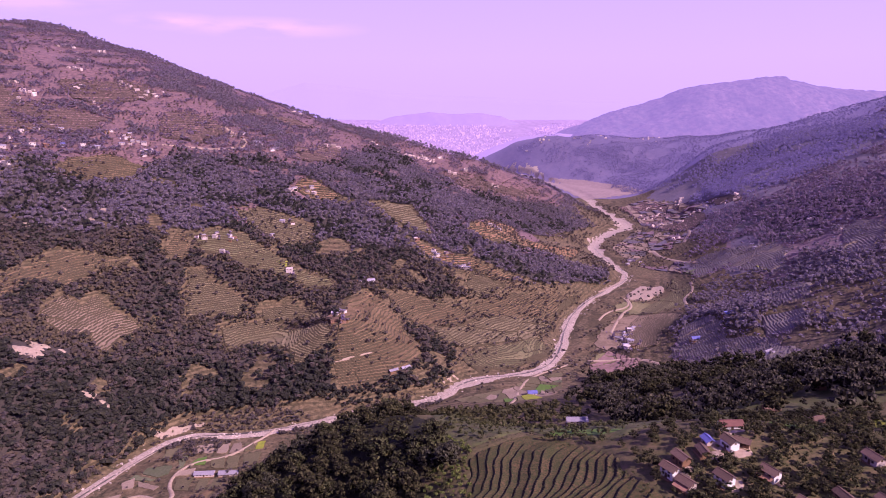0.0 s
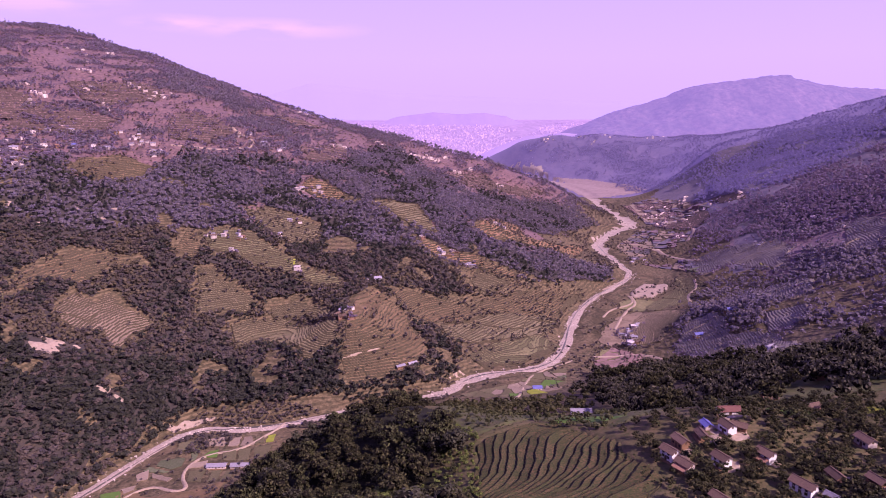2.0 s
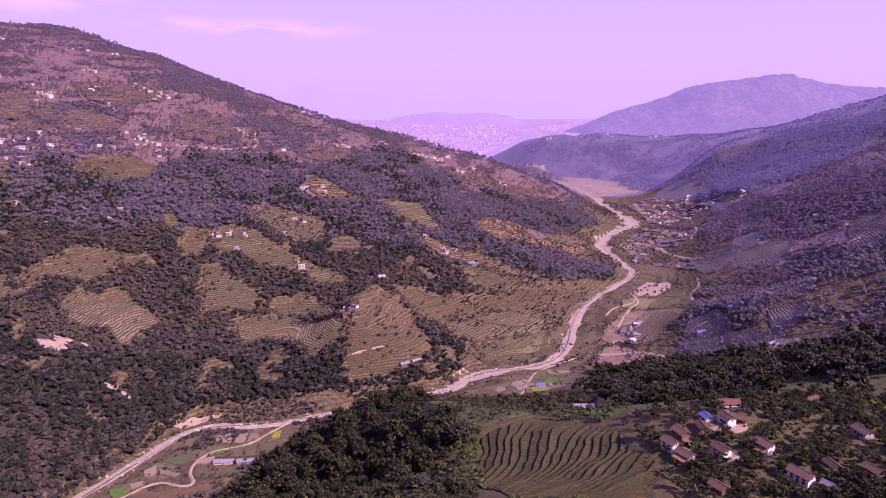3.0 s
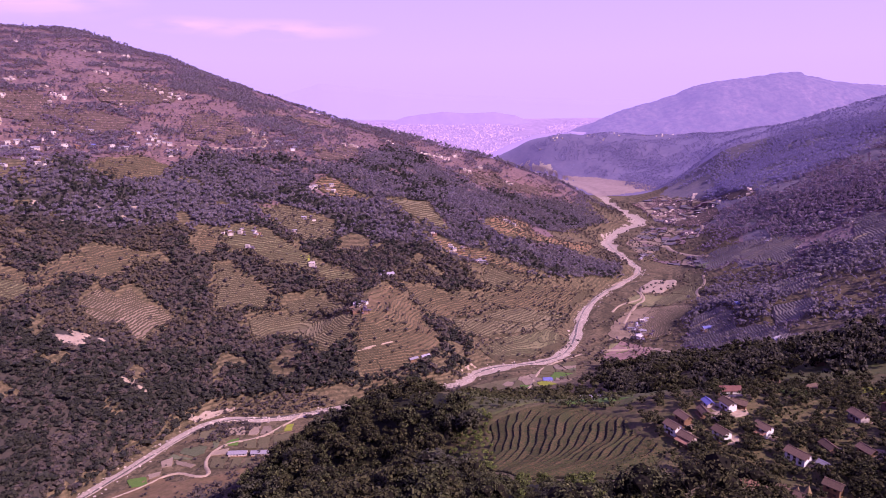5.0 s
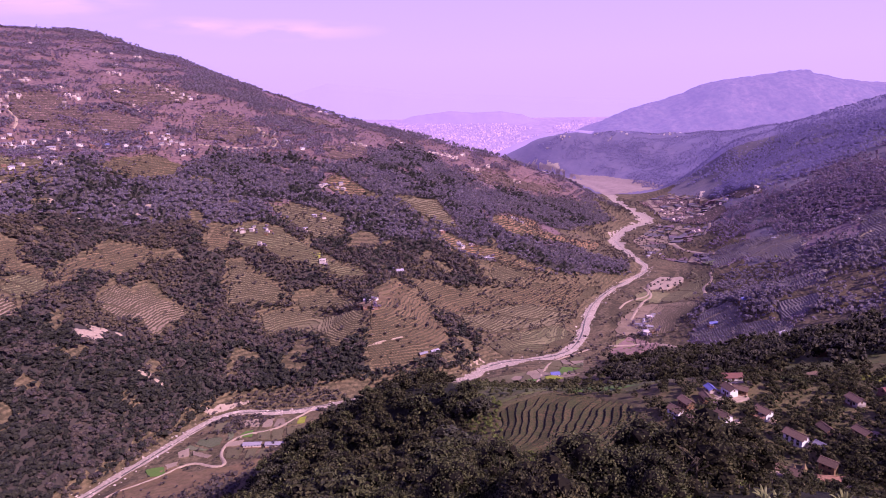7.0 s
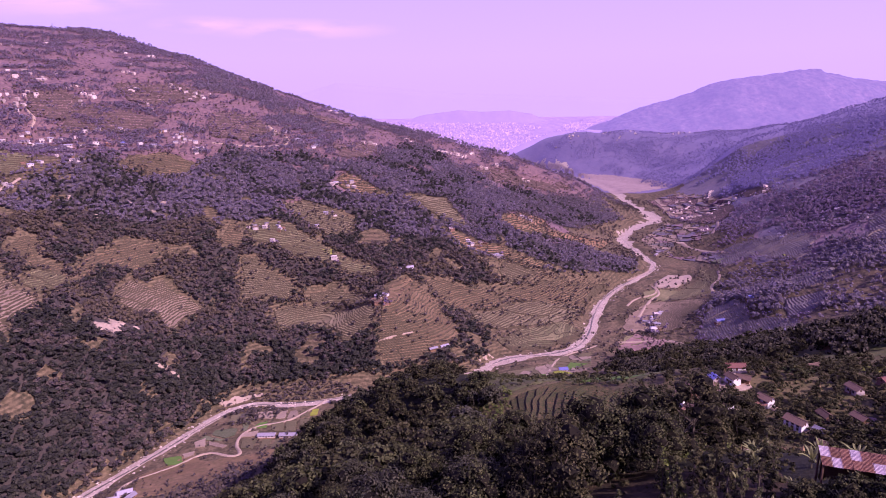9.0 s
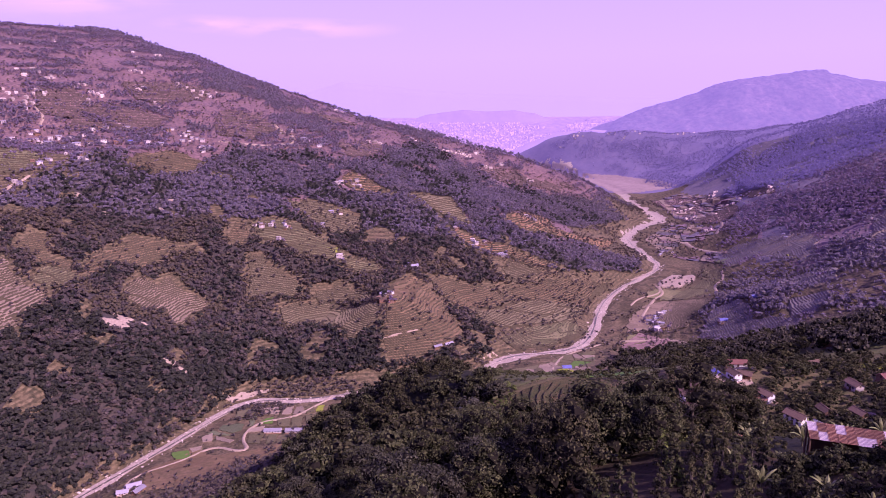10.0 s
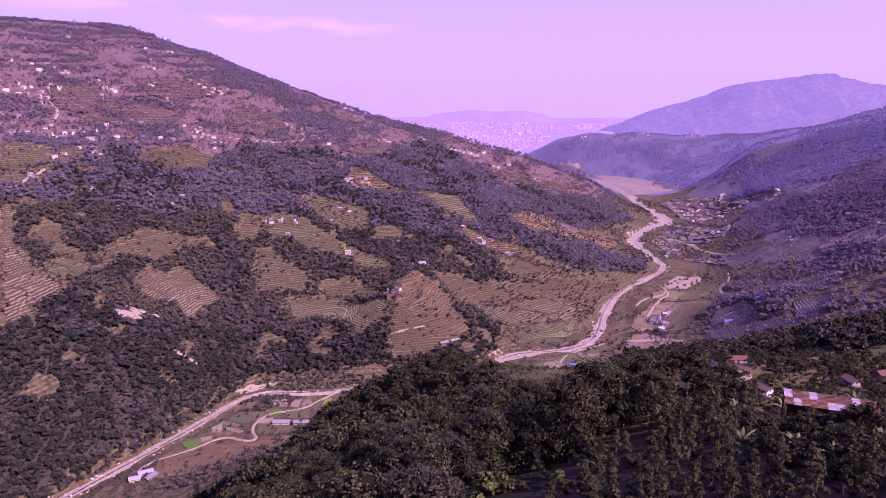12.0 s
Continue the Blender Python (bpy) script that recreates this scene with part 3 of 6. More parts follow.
STEPS = {  # outline, rise of a step, cell of the mesh, material
    "edge": ([(-552, 599), (-538, 602), (-499, 548), (-476, 537), (-465, 521), (-453, 520), (-429, 514), (-418, 504), (-416, 454), (-406, 446), (-410, 423), (-416, 411)], 1.60, 1.20, "terrace_tan"),
    "tilled": ([(-453, 520), (-458, 550), (-433, 563), (-416, 558), (-421, 537), (-429, 514)], 1.50, 1.20, "terrace_olive"),
    "red": ([(-503, 573), (-502, 596), (-491, 607), (-476, 596), (-463, 572), (-443, 579), (-434, 568), (-458, 550), (-480, 566), (-492, 559)], 1.60, 1.25, "terrace_red"),
    "brown": ([(-435, 581), (-438, 603), (-435, 638), (-425, 673), (-398, 689), (-362, 691), (-366, 681), (-382, 669), (-384, 642), (-394, 623), (-419, 603), (-413, 569), (-419, 561)], 1.90, 1.40, "terrace_red"),
    "left": ([(-389, 569), (-388, 608), (-370, 612), (-372, 627), (-365, 636), (-347, 625), (-325, 620), (-311, 613), (-318, 587), (-318, 552), (-333, 558), (-346, 574), (-357, 547), (-379, 560)], 1.50, 1.05, "terrace_tan"),
    "gap": ([(-337, 729), (-337, 768), (-324, 771), (-305, 742), (-303, 726), (-328, 718)], 1.60, 1.20, "terrace_red"),
    "village": ([(-322, 767), (-286, 790), (-256, 789), (-235, 779), (-207, 768), (-182, 753), (-140, 746), (-126, 724), (-161, 717), (-183, 726), (-213, 730), (-241, 730), (-264, 738), (-293, 738)], 1.50, 1.15, "terrace_olive"),
    "bench": ([(-302, 709), (-283, 716), (-271, 705), (-250, 698), (-221, 682), (-226, 668), (-255, 657), (-271, 647), (-281, 644)], 1.50, 1.10, "terrace"),
    "strip": ([(-213, 684), (-178, 698), (-145, 686), (-121, 643), (-120, 629), (-160, 674), (-206, 670)], 1.50, 1.10, "terrace"),
    "low": ([(-245, 644), (-229, 656), (-188, 675), (-118, 622), (-110, 598), (-130, 590), (-147, 580), (-158, 599), (-191, 632), (-215, 627), (-221, 609), (-234, 621)], 1.45, 1.00, "terrace"),
    "spur": ([(-114, 629), (-115, 689), (-92, 734), (-69, 711), (-49, 694), (-37, 658), (-22, 637), (-25, 607), (-46, 584), (-76, 566), (-104, 558), (-110, 588)], 1.90, 1.10, "terrace_red"),
    "back": ([(-82, 737), (-42, 748), (-13, 746), (25, 750), (32, 733), (26, 714), (-13, 693), (-39, 692), (-57, 711)], 1.50, 1.20, "terrace_red"),
    "slot": ([(-119, 967), (-87, 989), (-50, 993), (-34, 950), (-16, 918), (-27, 898), (-57, 912), (-87, 935)], 1.90, 1.50, "terrace"),
    "scree": ([(-239, 977), (-231, 1017), (-203, 1016), (-154, 961), (-175, 949), (-204, 948)], 2.00, 1.60, "terrace_ochre"),
    "perch": ([(-293, 861), (-263, 877), (-235, 880), (-185, 875), (-178, 821), (-209, 795), (-243, 813), (-276, 833)], 1.70, 1.40, "terrace"),
    "orange": ([(40, 963), (89, 1114), (129, 1141), (141, 1069), (112, 952), (74, 928), (57, 938)], 2.20, 1.90, "terrace_ochre"),
    "rib": ([(-54, 878), (-20, 871), (13, 857), (56, 852), (89, 852), (141, 866), (66, 826), (26, 830), (-22, 832)], 1.90, 1.40, "terrace_ochre"),
    "brow": ([(-15, 1355), (47, 1428), (121, 1440), (193, 1485), (262, 1523), (193, 1430), (110, 1390), (44, 1321)], 2.40, 2.20, "terrace_high"),
    "glade": ([(-507, 822), (-533, 894), (-499, 951), (-446, 935), (-442, 881), (-473, 836)], 2.00, 1.70, "terrace_red"),
    "flank": ([(-11, 692), (30, 721), (55, 747), (97, 774), (136, 783), (141, 761), (120, 722), (59, 688), (22, 667), (-4, 669)], 1.30, 1.10, "terrace"),
    "nose": ([(33, 752), (52, 782), (98, 822), (162, 863), (208, 901), (193, 868), (161, 812), (142, 772), (99, 761), (61, 748)], 1.50, 1.25, "terrace_red"),
    "saddle": ([(34, 824), (67, 830), (108, 835), (68, 800), (48, 780), (25, 797)], 1.50, 1.25, "terrace"),
    "open": ([(74, 989), (134, 1056), (194, 1108), (284, 1227), (235, 1078), (180, 1028), (113, 957)], 2.40, 2.20, "terrace_ochre"),
    "high_a": ([(-698, 924), (-667, 1036), (-624, 1073), (-553, 1074), (-555, 1011), (-611, 967), (-664, 944)], 2.60, 2.20, "terrace_high"),
    "high_b": ([(-671, 764), (-653, 794), (-602, 785), (-583, 743), (-585, 707), (-608, 678)], 1.90, 1.60, "terrace_olive"),
    "high_c": ([(-513, 1160), (-440, 1224), (-383, 1143), (-413, 1079), (-469, 1046)], 2.80, 2.40, "terrace_high"),
    "high_d": ([(-698, 1176), (-598, 1289), (-539, 1226), (-596, 1115), (-649, 1102)], 3.00, 2.60, "terrace_high"),
    "high_e": ([(-428, 1316), (-232, 1470), (-312, 1349), (-378, 1326)], 3.00, 2.80, "terrace_high"),
    "high_f": ([(-280, 1173), (-204, 1316), (-195, 1175), (-224, 1124), (-261, 1108)], 2.40, 2.40, "terrace_high"),
    "high_g": ([(-776, 1041), (-745, 1082), (-686, 1061), (-621, 1066), (-646, 1006), (-700, 962), (-727, 964)], 2.80, 2.30, "terrace_high"),
    "right_low": ([(288, 713), (317, 720), (316, 662), (303, 626), (330, 585), (319, 547), (316, 498), (270, 407), (263, 425), (275, 518), (264, 596), (250, 644)], 1.35, 0.90, "terrace_grey"),
    "right_step": ([(343, 637), (378, 620), (369, 597), (337, 569), (321, 590)], 1.35, 0.90, "terrace_grey"),
    "right_mid": ([(398, 1047), (459, 1059), (529, 982), (531, 921), (497, 886), (488, 839), (463, 872), (450, 950), (404, 952)], 1.50, 1.20, "terrace_grey"),
    "right_fold": ([(418, 809), (451, 790), (416, 671), (398, 640), (364, 652), (362, 688)], 1.50, 1.00, "terrace_grey"),
    "right_high": ([(540, 826), (592, 907), (620, 930), (624, 874), (582, 803), (532, 756), (528, 791)], 1.80, 1.30, "terrace_grey"),
    "right_plot": ([(477, 932), (474, 895), (471, 855), (461, 869), (467, 906)], 1.80, 1.40, "plot_yellow"),
    "far": ([(498, 1762), (571, 1793), (624, 1522), (567, 1315), (523, 1274), (505, 1288), (481, 1356), (493, 1583)], 1.60, 2.40, "terrace_high"),
    "far_lane": ([(624, 1522), (660, 1368), (640, 1310), (612, 1395)], 1.80, 2.60, "terrace_high"),
    "foot": ([(161, 651), (198, 695), (221, 657), (220, 625), (187, 595), (155, 596)], 1.00, 0.95, "terrace_high"),
    "paddy": ([(15, 645), (60, 690), (112, 722), (138, 700), (110, 655), (85, 643), (40, 630)], 0.55, 1.0, "terrace_olive"),
    "loop": ([(238, 850), (262, 880), (274, 884), (308, 878), (358, 928), (360, 962), (372, 985), (395, 960), (390, 900), (345, 840), (290, 815), (250, 822)], 0.60, 1.3, "terrace_olive"),
    "river_field": ([(176, 690), (196, 752), (226, 800), (262, 826), (300, 812), (326, 796), (312, 750), (262, 700), (250, 680), (215, 690)], 0.55, 1.0, "terrace_tan"),
    "south_field": ([(150, 610), (178, 690), (215, 680), (205, 640), (170, 600)], 0.55, 1.0, "terrace_olive"),
    "near": ([(10, 238), (40, 254), (66, 221), (73, 181), (60, 150), (17, 166), (6, 205)], 1.05, 0.55, "terrace_near"),
}


def field_depth(x, y, outline, material, rise):
    """Metres inside a terraced field, whose edge is uneven."""
    wild = material == "terrace_high" and rise > 2
    return inside(x, y, outline) + (9.0 if wild else 3.0) * fractal(x, y, 30 if wild else 14, 2, 21)


def sheet_height(x, y):
    """The ground sheet: it dips out of the way beneath the terraces."""
    z = height(x, y)
    for outline, rise, cell, material in STEPS.values():
        xs, ys = [p[0] for p in outline], [p[1] for p in outline]
        near = (x > min(xs)) & (x < max(xs)) & (y > min(ys)) & (y < max(ys))
        if near.any():
            z[near] -= (rise + 2.0) * smooth(1.0, 9.0, field_depth(x[near], y[near], outline, material, rise))
    return z


def make_ground():
    """One sheet of rings about the camera, finer towards it and within its view, out to the horizon."""
    angles = np.concatenate([np.arange(-47, 47, 0.29), np.arange(47, 313, 5.0)])
    rings = np.geomspace(4.0, 4960.0, 560)
    a, r = np.meshgrid(np.radians(angles), rings)
    x, y = -5 + r * np.sin(a), -72 + r * np.cos(a)
    z = sheet_height(x.ravel(), y.ravel())
    nr, na = a.shape
    i = np.arange(nr - 1)[:, None] * na
    j, k = np.arange(na)[None, :], (np.arange(na)[None, :] + 1) % na
    quads = np.stack([i + j, i + k, i + na + k, i + na + j], -1).reshape(-1, 4)[:, ::-1]
    cap = len(x.ravel())
    ob = mesh_object("ground", np.column_stack([x.ravel(), y.ravel(), z]), quads, M["ground"], flat=False)
    me = ob.data
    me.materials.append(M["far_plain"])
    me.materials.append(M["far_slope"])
    out = r[:-1].ravel()
    me.materials.append(M["haze_tint_slope"])
    me.materials.append(M["high_slope"])
    me.materials.append(M["village_grass"])
    px, py = x[:-1].ravel(), y[:-1].ravel()
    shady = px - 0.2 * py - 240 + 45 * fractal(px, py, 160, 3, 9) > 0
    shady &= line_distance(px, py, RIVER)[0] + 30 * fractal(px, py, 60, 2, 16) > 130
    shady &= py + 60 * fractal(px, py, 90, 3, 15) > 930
    # far and shady faces take the materials with haze put into colour or glow
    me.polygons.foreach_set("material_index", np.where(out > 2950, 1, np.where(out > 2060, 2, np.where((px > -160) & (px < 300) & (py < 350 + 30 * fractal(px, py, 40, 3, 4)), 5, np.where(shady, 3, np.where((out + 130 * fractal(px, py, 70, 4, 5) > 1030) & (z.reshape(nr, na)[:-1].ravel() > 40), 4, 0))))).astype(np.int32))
    return tagged(ob, "dry grassy hillsides and valley floor of brown and olive earth", "ground", kind="structure")


make_ground()


def ribbon(name, line, widths, lift, material, step=4.0, across=5, wobble=0.15, seed=1, sag=0.0):
    """A strip that follows a line over the ground, with ragged edges."""
    pts = np.array([p[:2] for p in line], float)
    if len(pts) > 2:
        for _ in range(2):
            pts = np.vstack([pts[:1], np.repeat(pts[:-1], 2, 0) * np.tile([[0.75], [0.25]], (len(pts) - 1, 1)) + np.repeat(pts[1:], 2, 0) * np.tile([[0.25], [0.75]], (len(pts) - 1, 1)), pts[-1:]])
    run = np.concatenate([[0], np.cumsum(np.hypot(*np.diff(pts, axis=0).T))])
    s = np.linspace(0, run[-1], max(3, int(run[-1] / step)))
    x, y = np.interp(s, run, pts[:, 0]), np.interp(s, run, pts[:, 1])
    dx, dy = np.gradient(x), np.gradient(y)
    size = np.hypot(dx, dy)
    w = np.interp(s / run[-1], np.linspace(0, 1, len(widths)), widths) * 0.5
    rows = []
    for v in np.linspace(-1, 1, across):
        ww = w * (1 + wobble * fractal(s, np.full_like(s, 40.0 * np.sign(v)), 34, 4, seed)) * v
        px, py = x - dy / size * ww, y + dx / size * ww
        rows.append(np.column_stack([px, py, height(px, py) + lift - sag * abs(v) ** 3]))
    v = np.stack(rows, 1).reshape(-1, 3)
    i = np.arange(len(s) - 1)[:, None] * across + np.arange(across - 1)[None, :]
    q = np.stack([i, i + across, i + across + 1, i + 1], -1).reshape(-1, 4)[:, ::-1]
    return mesh_object(name, v, q, material, flat=False)


bed = ribbon("river_bed", RIVER, [7, 8, 10, 17, 11, 9, 15, 30, 36, 32, 26, 24, 22, 40, 60, 90], 0.55, M["gravel"], 2.5, 9, 0.55, 5, 0.3)
tagged(bed, "pale stony river bed winding along the valley floor", "river bed", kind="structure")
stream = ribbon("stream", [(x + 3.5 * math.sin(y * 0.07), y + 3.5 * math.sin(x * 0.06), z) for x, y, z in RIVER[:20]], [1.2, 1.6, 1.2, 1.8], 0.66, M["water"], 2.5, 3, 0.9, 9)
tagged(stream, "narrow shallow stream among the stones of the bed", "stream", kind="structure")

TRACKS = {
    "meadow": ([(-151, 511), (-172, 460), (-204, 452), (-212, 425), (-196, 402), (-204, 397), (-228, 411), (-248, 381), (-270, 353), (-262, 325)], 2.6),
    "house": ([(51, 483), (69, 546), (78, 590), (99, 627), (125, 640), (140, 652)], 3.2),
    "bend": ([(214, 751), (250, 829), (273, 855), (277, 896)], 4.0),
    "right": ([(341, 834), (353, 875), (377, 900), (389, 943)], 4.5),
    "far": ([(434, 1042), (403, 1149), (427, 1250), (451, 1244)], 6.0),
    "lane": ([(469, 1189), (521, 1281), (547, 1502), (576, 1610)], 6.0),
    "slope": ([(-411, 1047), (-356, 1091), (-350, 1140), (-390, 1157), (-406, 1177)], 6.0),
    "hamlet": ([(-574, 654), (-575, 680), (-574, 711)], 3.5),
    "climb": ([(-743, 979), (-713, 955), (-702, 927)], 3.5),
    "contour": ([(-453, 1018), (-412, 1047), (-381, 1069)], 3.5),
    "spur_path": ([(-413, 1140), (-406, 1157), (-403, 1176)], 3.5),
    "field": ([(-109, 582), (-90, 591), (-73, 602)], 1.6),
    "bank_path": ([(243, 938), (275, 972), (305, 1015)], 3.0),
    "loop_path": ([(210, 799), (230, 834), (265, 855), (274, 878), (273, 899)], 3.0),
    "bank": ([(165, 661), (229, 664), (244, 588)], 4.5),
}
for line, wide in TRACKS.values():
    ob = ribbon("dirt_track", line, [wide, wide * 1.2, wide], 0.95, M["track"], 3, 6, 0.25, 12, 1.0)
    tagged(ob, "pale beaten-earth track across the fields", "track", kind="structure")


def make_steps(outline, rise, cell, material):
    """A terraced field: a flight of level treads and steep banks that follow the slope's contours. Each tread with its bank is a part."""
    xs, ys = np.array([p[0] for p in outline]), np.array([p[1] for p in outline])
    gx, gy = np.meshgrid(np.arange(xs.min(), xs.max(), cell), np.arange(ys.min(), ys.max(), cell))
    x, y = gx.ravel(), gy.ravel()
    d = field_depth(x, y, outline, material, rise)
    h = height(x, y) + 0.50 * rise * fractal(x, y, 30, 3, 31) + 0.22 * rise * fractal(x, y, 9, 2, 33)
    u, v = np.floor((x + 16 * fractal(x, y, 40, 2, 51)) / 46), np.floor((y + 16 * fractal(x, y, 40, 2, 52)) / 38)
    if material != "terrace_near":   # holdings side by side, whose ledges do not meet
        h = h + rise * np.mod(u * 0.37 + v * 0.61 + 0.23 * np.mod(u * v, 5), 1.0)
    level = np.floor(h / rise)
    f = h / rise - level
    z = rise * (level + smooth(0.70, 1.0, f)) + 0.12 * rise * smooth(0.45, 0.68, f) * smooth(0.74, 0.68, f) + rise * 0.30
    z -= (rise + 2.2) * smooth(3.0, 0.0, d)
    ny, nx = gx.shape
    i = (np.arange(ny - 1)[:, None] * nx + np.arange(nx - 1)[None, :]).ravel()
    q = np.stack([i, i + 1, i + nx + 1, i + nx], -1)
    q = q[(d[q] > 0).all(1)]
    field = empty("terraced_field", float(xs.mean()), float(ys.mean()), float(height([xs.mean()], [ys.mean()])[0]))
    tagged(field, "stepped farm terraces of dry stubble and earth on the slope", "field", "terraced fields")
    mine = level[q].max(1)
    base = np.array(field.matrix_world.translation)
    field_inverse = np.column_stack([x, y, z]) - base
    for k in np.unique(mine):
        mineq = q[mine == k]
        used, inv = np.unique(mineq, return_inverse=True)
        ob = mesh_object("terrace", field_inverse[used], inv.reshape(-1, 4), M[material], field, flat=True)
        ob.data.materials.append(M["bank_near" if material == "terrace_near" else "bank_grey" if material == "terrace_grey" else "bank_high" if material == "terrace_high" else "bank"])
        ob.data.polygons.foreach_set("material_index", (z[mineq].max(1) - z[mineq].min(1) > (0.34 if material == "terrace_near" else 0.52) * rise).astype(np.int32))


for outline, rise, cell, material in STEPS.values():
    make_steps(outline, rise, cell, material)


# ---- trees ----
def ico(level):
    if level == 0:   # a plain eight-sided heart for the smallest crowns
        v = np.array([(1, 0, 0), (0, 1, 0), (-1, 0, 0), (0, -1, 0), (0, 0, 1), (0, 0, -1)], float)
        return v, np.array([(k, (k + 1) % 4, 4) for k in range(4)] + [((k + 1) % 4, k, 5) for k in range(4)])
    bm = bmesh.new()
    bmesh.ops.create_icosphere(bm, subdivisions=level, radius=1.0)
    v, f = np.array([p.co[:] for p in bm.verts]), np.array([[p.index for p in q.verts] for q in bm.faces])
    bm.free()
    return v, f


def leaf_cloud(rng, centres, radii, count, size):
    """Small folded leaf clumps, as quads cut in two triangles, spread through the outer part of a set of lobes."""
    c = rng.integers(0, len(centres), count)
    n = rng.normal(size=(count, 3))
    n /= np.linalg.norm(n, axis=1)[:, None]
    n[:, 2] = np.where(n[:, 2] < -0.3, -n[:, 2], n[:, 2])
    p = centres[c] + n * radii[c] * rng.uniform(0.78, 1.1, (count, 1))
    t = np.cross(n, rng.normal(size=(count, 3)))
    t /= np.linalg.norm(t, axis=1)[:, None]
    n2 = n + rng.normal(size=(count, 3)) * 0.55
    b = np.cross(n2, t)
    b /= np.linalg.norm(b, axis=1)[:, None]
    s = size * rng.uniform(0.6, 1.3, (count, 1))
    v = np.stack([p - t * s, p - b * s * 0.7 + n * s * 0.25, p + t * s, p + b * s * 0.7 + n * s * 0.25], 1).reshape(-1, 3)
    k = np.arange(count)[:, None] * 4
    return v, np.concatenate([k + [[0, 1, 2]], k + [[0, 2, 3]]], 0)


def crown(rng, lobes, leaves, size, spread=0.5, tall=1.0, core=1, heart=0.70):
    """A crown about one metre in radius: uneven lobes, each with a small dark heart and leaf clumps round it."""
    centres = rng.normal(size=(lobes, 3)) * [spread, spread, spread * 0.75 * tall]
    centres[:, 2] *= 1.0
    radii = rng.uniform(0.36, 0.62, (lobes, 1)) * [[1, 1, 0.85]]
    iv, jf = ico(core)
    vs, fs, at = [], [], 0
    for c, r in zip(centres, radii):
        w = iv * r * heart * (1 + 0.22 * rng.normal(size=(len(iv), 1))) + c
        vs.append(w)
        fs.append(jf + at)
        at += len(iv)
    lv, lf = leaf_cloud(rng, centres, radii, leaves, size)
    vs.append(lv)
    fs.append(lf + at)
    return np.vstack(vs), np.vstack(fs)


def dome(rng, lobes, leaves, size, low=-0.5, heart=0.66):
    """A broad crown about one metre in radius: lobes set round a dome, the largest on top, with leaf clumps over their skins."""
    k = np.arange(lobes) + 0.5
    up = low + (1.0 - low) * (k / lobes) ** 0.85
    turn = k * 2.39996 + rng.uniform(0, 6.28)
    flat = np.sqrt(np.clip(1 - up * up, 0.02, 1))
    reach = rng.uniform(0.50, 0.72, lobes)
    centres = np.column_stack([np.cos(turn) * flat * reach, np.sin(turn) * flat * reach, up * reach * 1.15])
    radii = rng.uniform(0.24, 0.42, (lobes, 1)) * [[1, 1, 0.85]]
    centres = np.vstack([centres, [[0, 0, 0.05]]])
    radii = np.vstack([radii, [[0.5, 0.5, 0.6]]])
    iv, jf = ico(1)
    core = (iv[None] * radii[:, None] * heart * (1 + 0.12 * rng.normal(size=(lobes + 1, len(iv), 1))) + centres[:, None]).reshape(-1, 3)
    cf = (jf[None] + (np.arange(lobes + 1) * len(iv))[:, None, None]).reshape(-1, 3)
    lv, lf = leaf_cloud(rng, centres[:-1], radii[:-1], leaves, size)
    return np.vstack([core, lv]), np.vstack([cf, lf + len(core)])


def ragged_inside(x, y, outline, seed):
    """Metres inside an outline whose edge is made uneven."""
    xs, ys = [p[0] for p in outline], [p[1] for p in outline]
    ragged = 7.0 if outline is WOODS["forest_slope"] else min(30.0, 0.11 * math.sqrt((max(xs) - min(xs)) * (max(ys) - min(ys))))
    return inside(x, y, outline) + ragged * fractal(x, y, 42, 3, seed)


WOOD_SEED = {name: 40 + k for k, name in enumerate(WOODS)}


def scatter(outline, gap, seed, keep=1.0):
    """Places inside an outline, about gap metres apart, thinned by patches where keep is below 1."""
    rng = np.random.default_rng(seed)
    xs, ys = [p[0] for p in outline], [p[1] for p in outline]
    gx, gy = np.meshgrid(np.arange(min(xs), max(xs), gap), np.arange(min(ys), max(ys), gap))
    x, y = gx.ravel() + rng.uniform(-0.55, 0.55, gx.size) * gap, gy.ravel() + rng.uniform(-0.55, 0.55, gx.size) * gap
    ok = ragged_inside(x, y, outline, seed) > 0
    ok &= rng.uniform(size=len(x)) < keep * (1.0 if keep >= 1 else 0.18 + 1.45 * (fractal(x, y, 75, 3, seed + 5) > -0.12))
    ok &= np.abs(x + 8) < 0.84 * (y + 80) + 25   # only within the camera's field of view, with a margin
    return x[ok], y[ok]


def open_ground(x, y, margin=2.0, bank=13):
    """False on the terraces, the river bed and the tracks."""
    ok = line_distance(x, y, RIVER)[0] > bank
    for outline, *_ in STEPS.values():
        ok &= inside(x, y, outline) < -margin
    for line, wide in TRACKS.values():
        ok &= line_distance(x, y, [(a, b, 0) for a, b in line])[0] > wide
    return ok


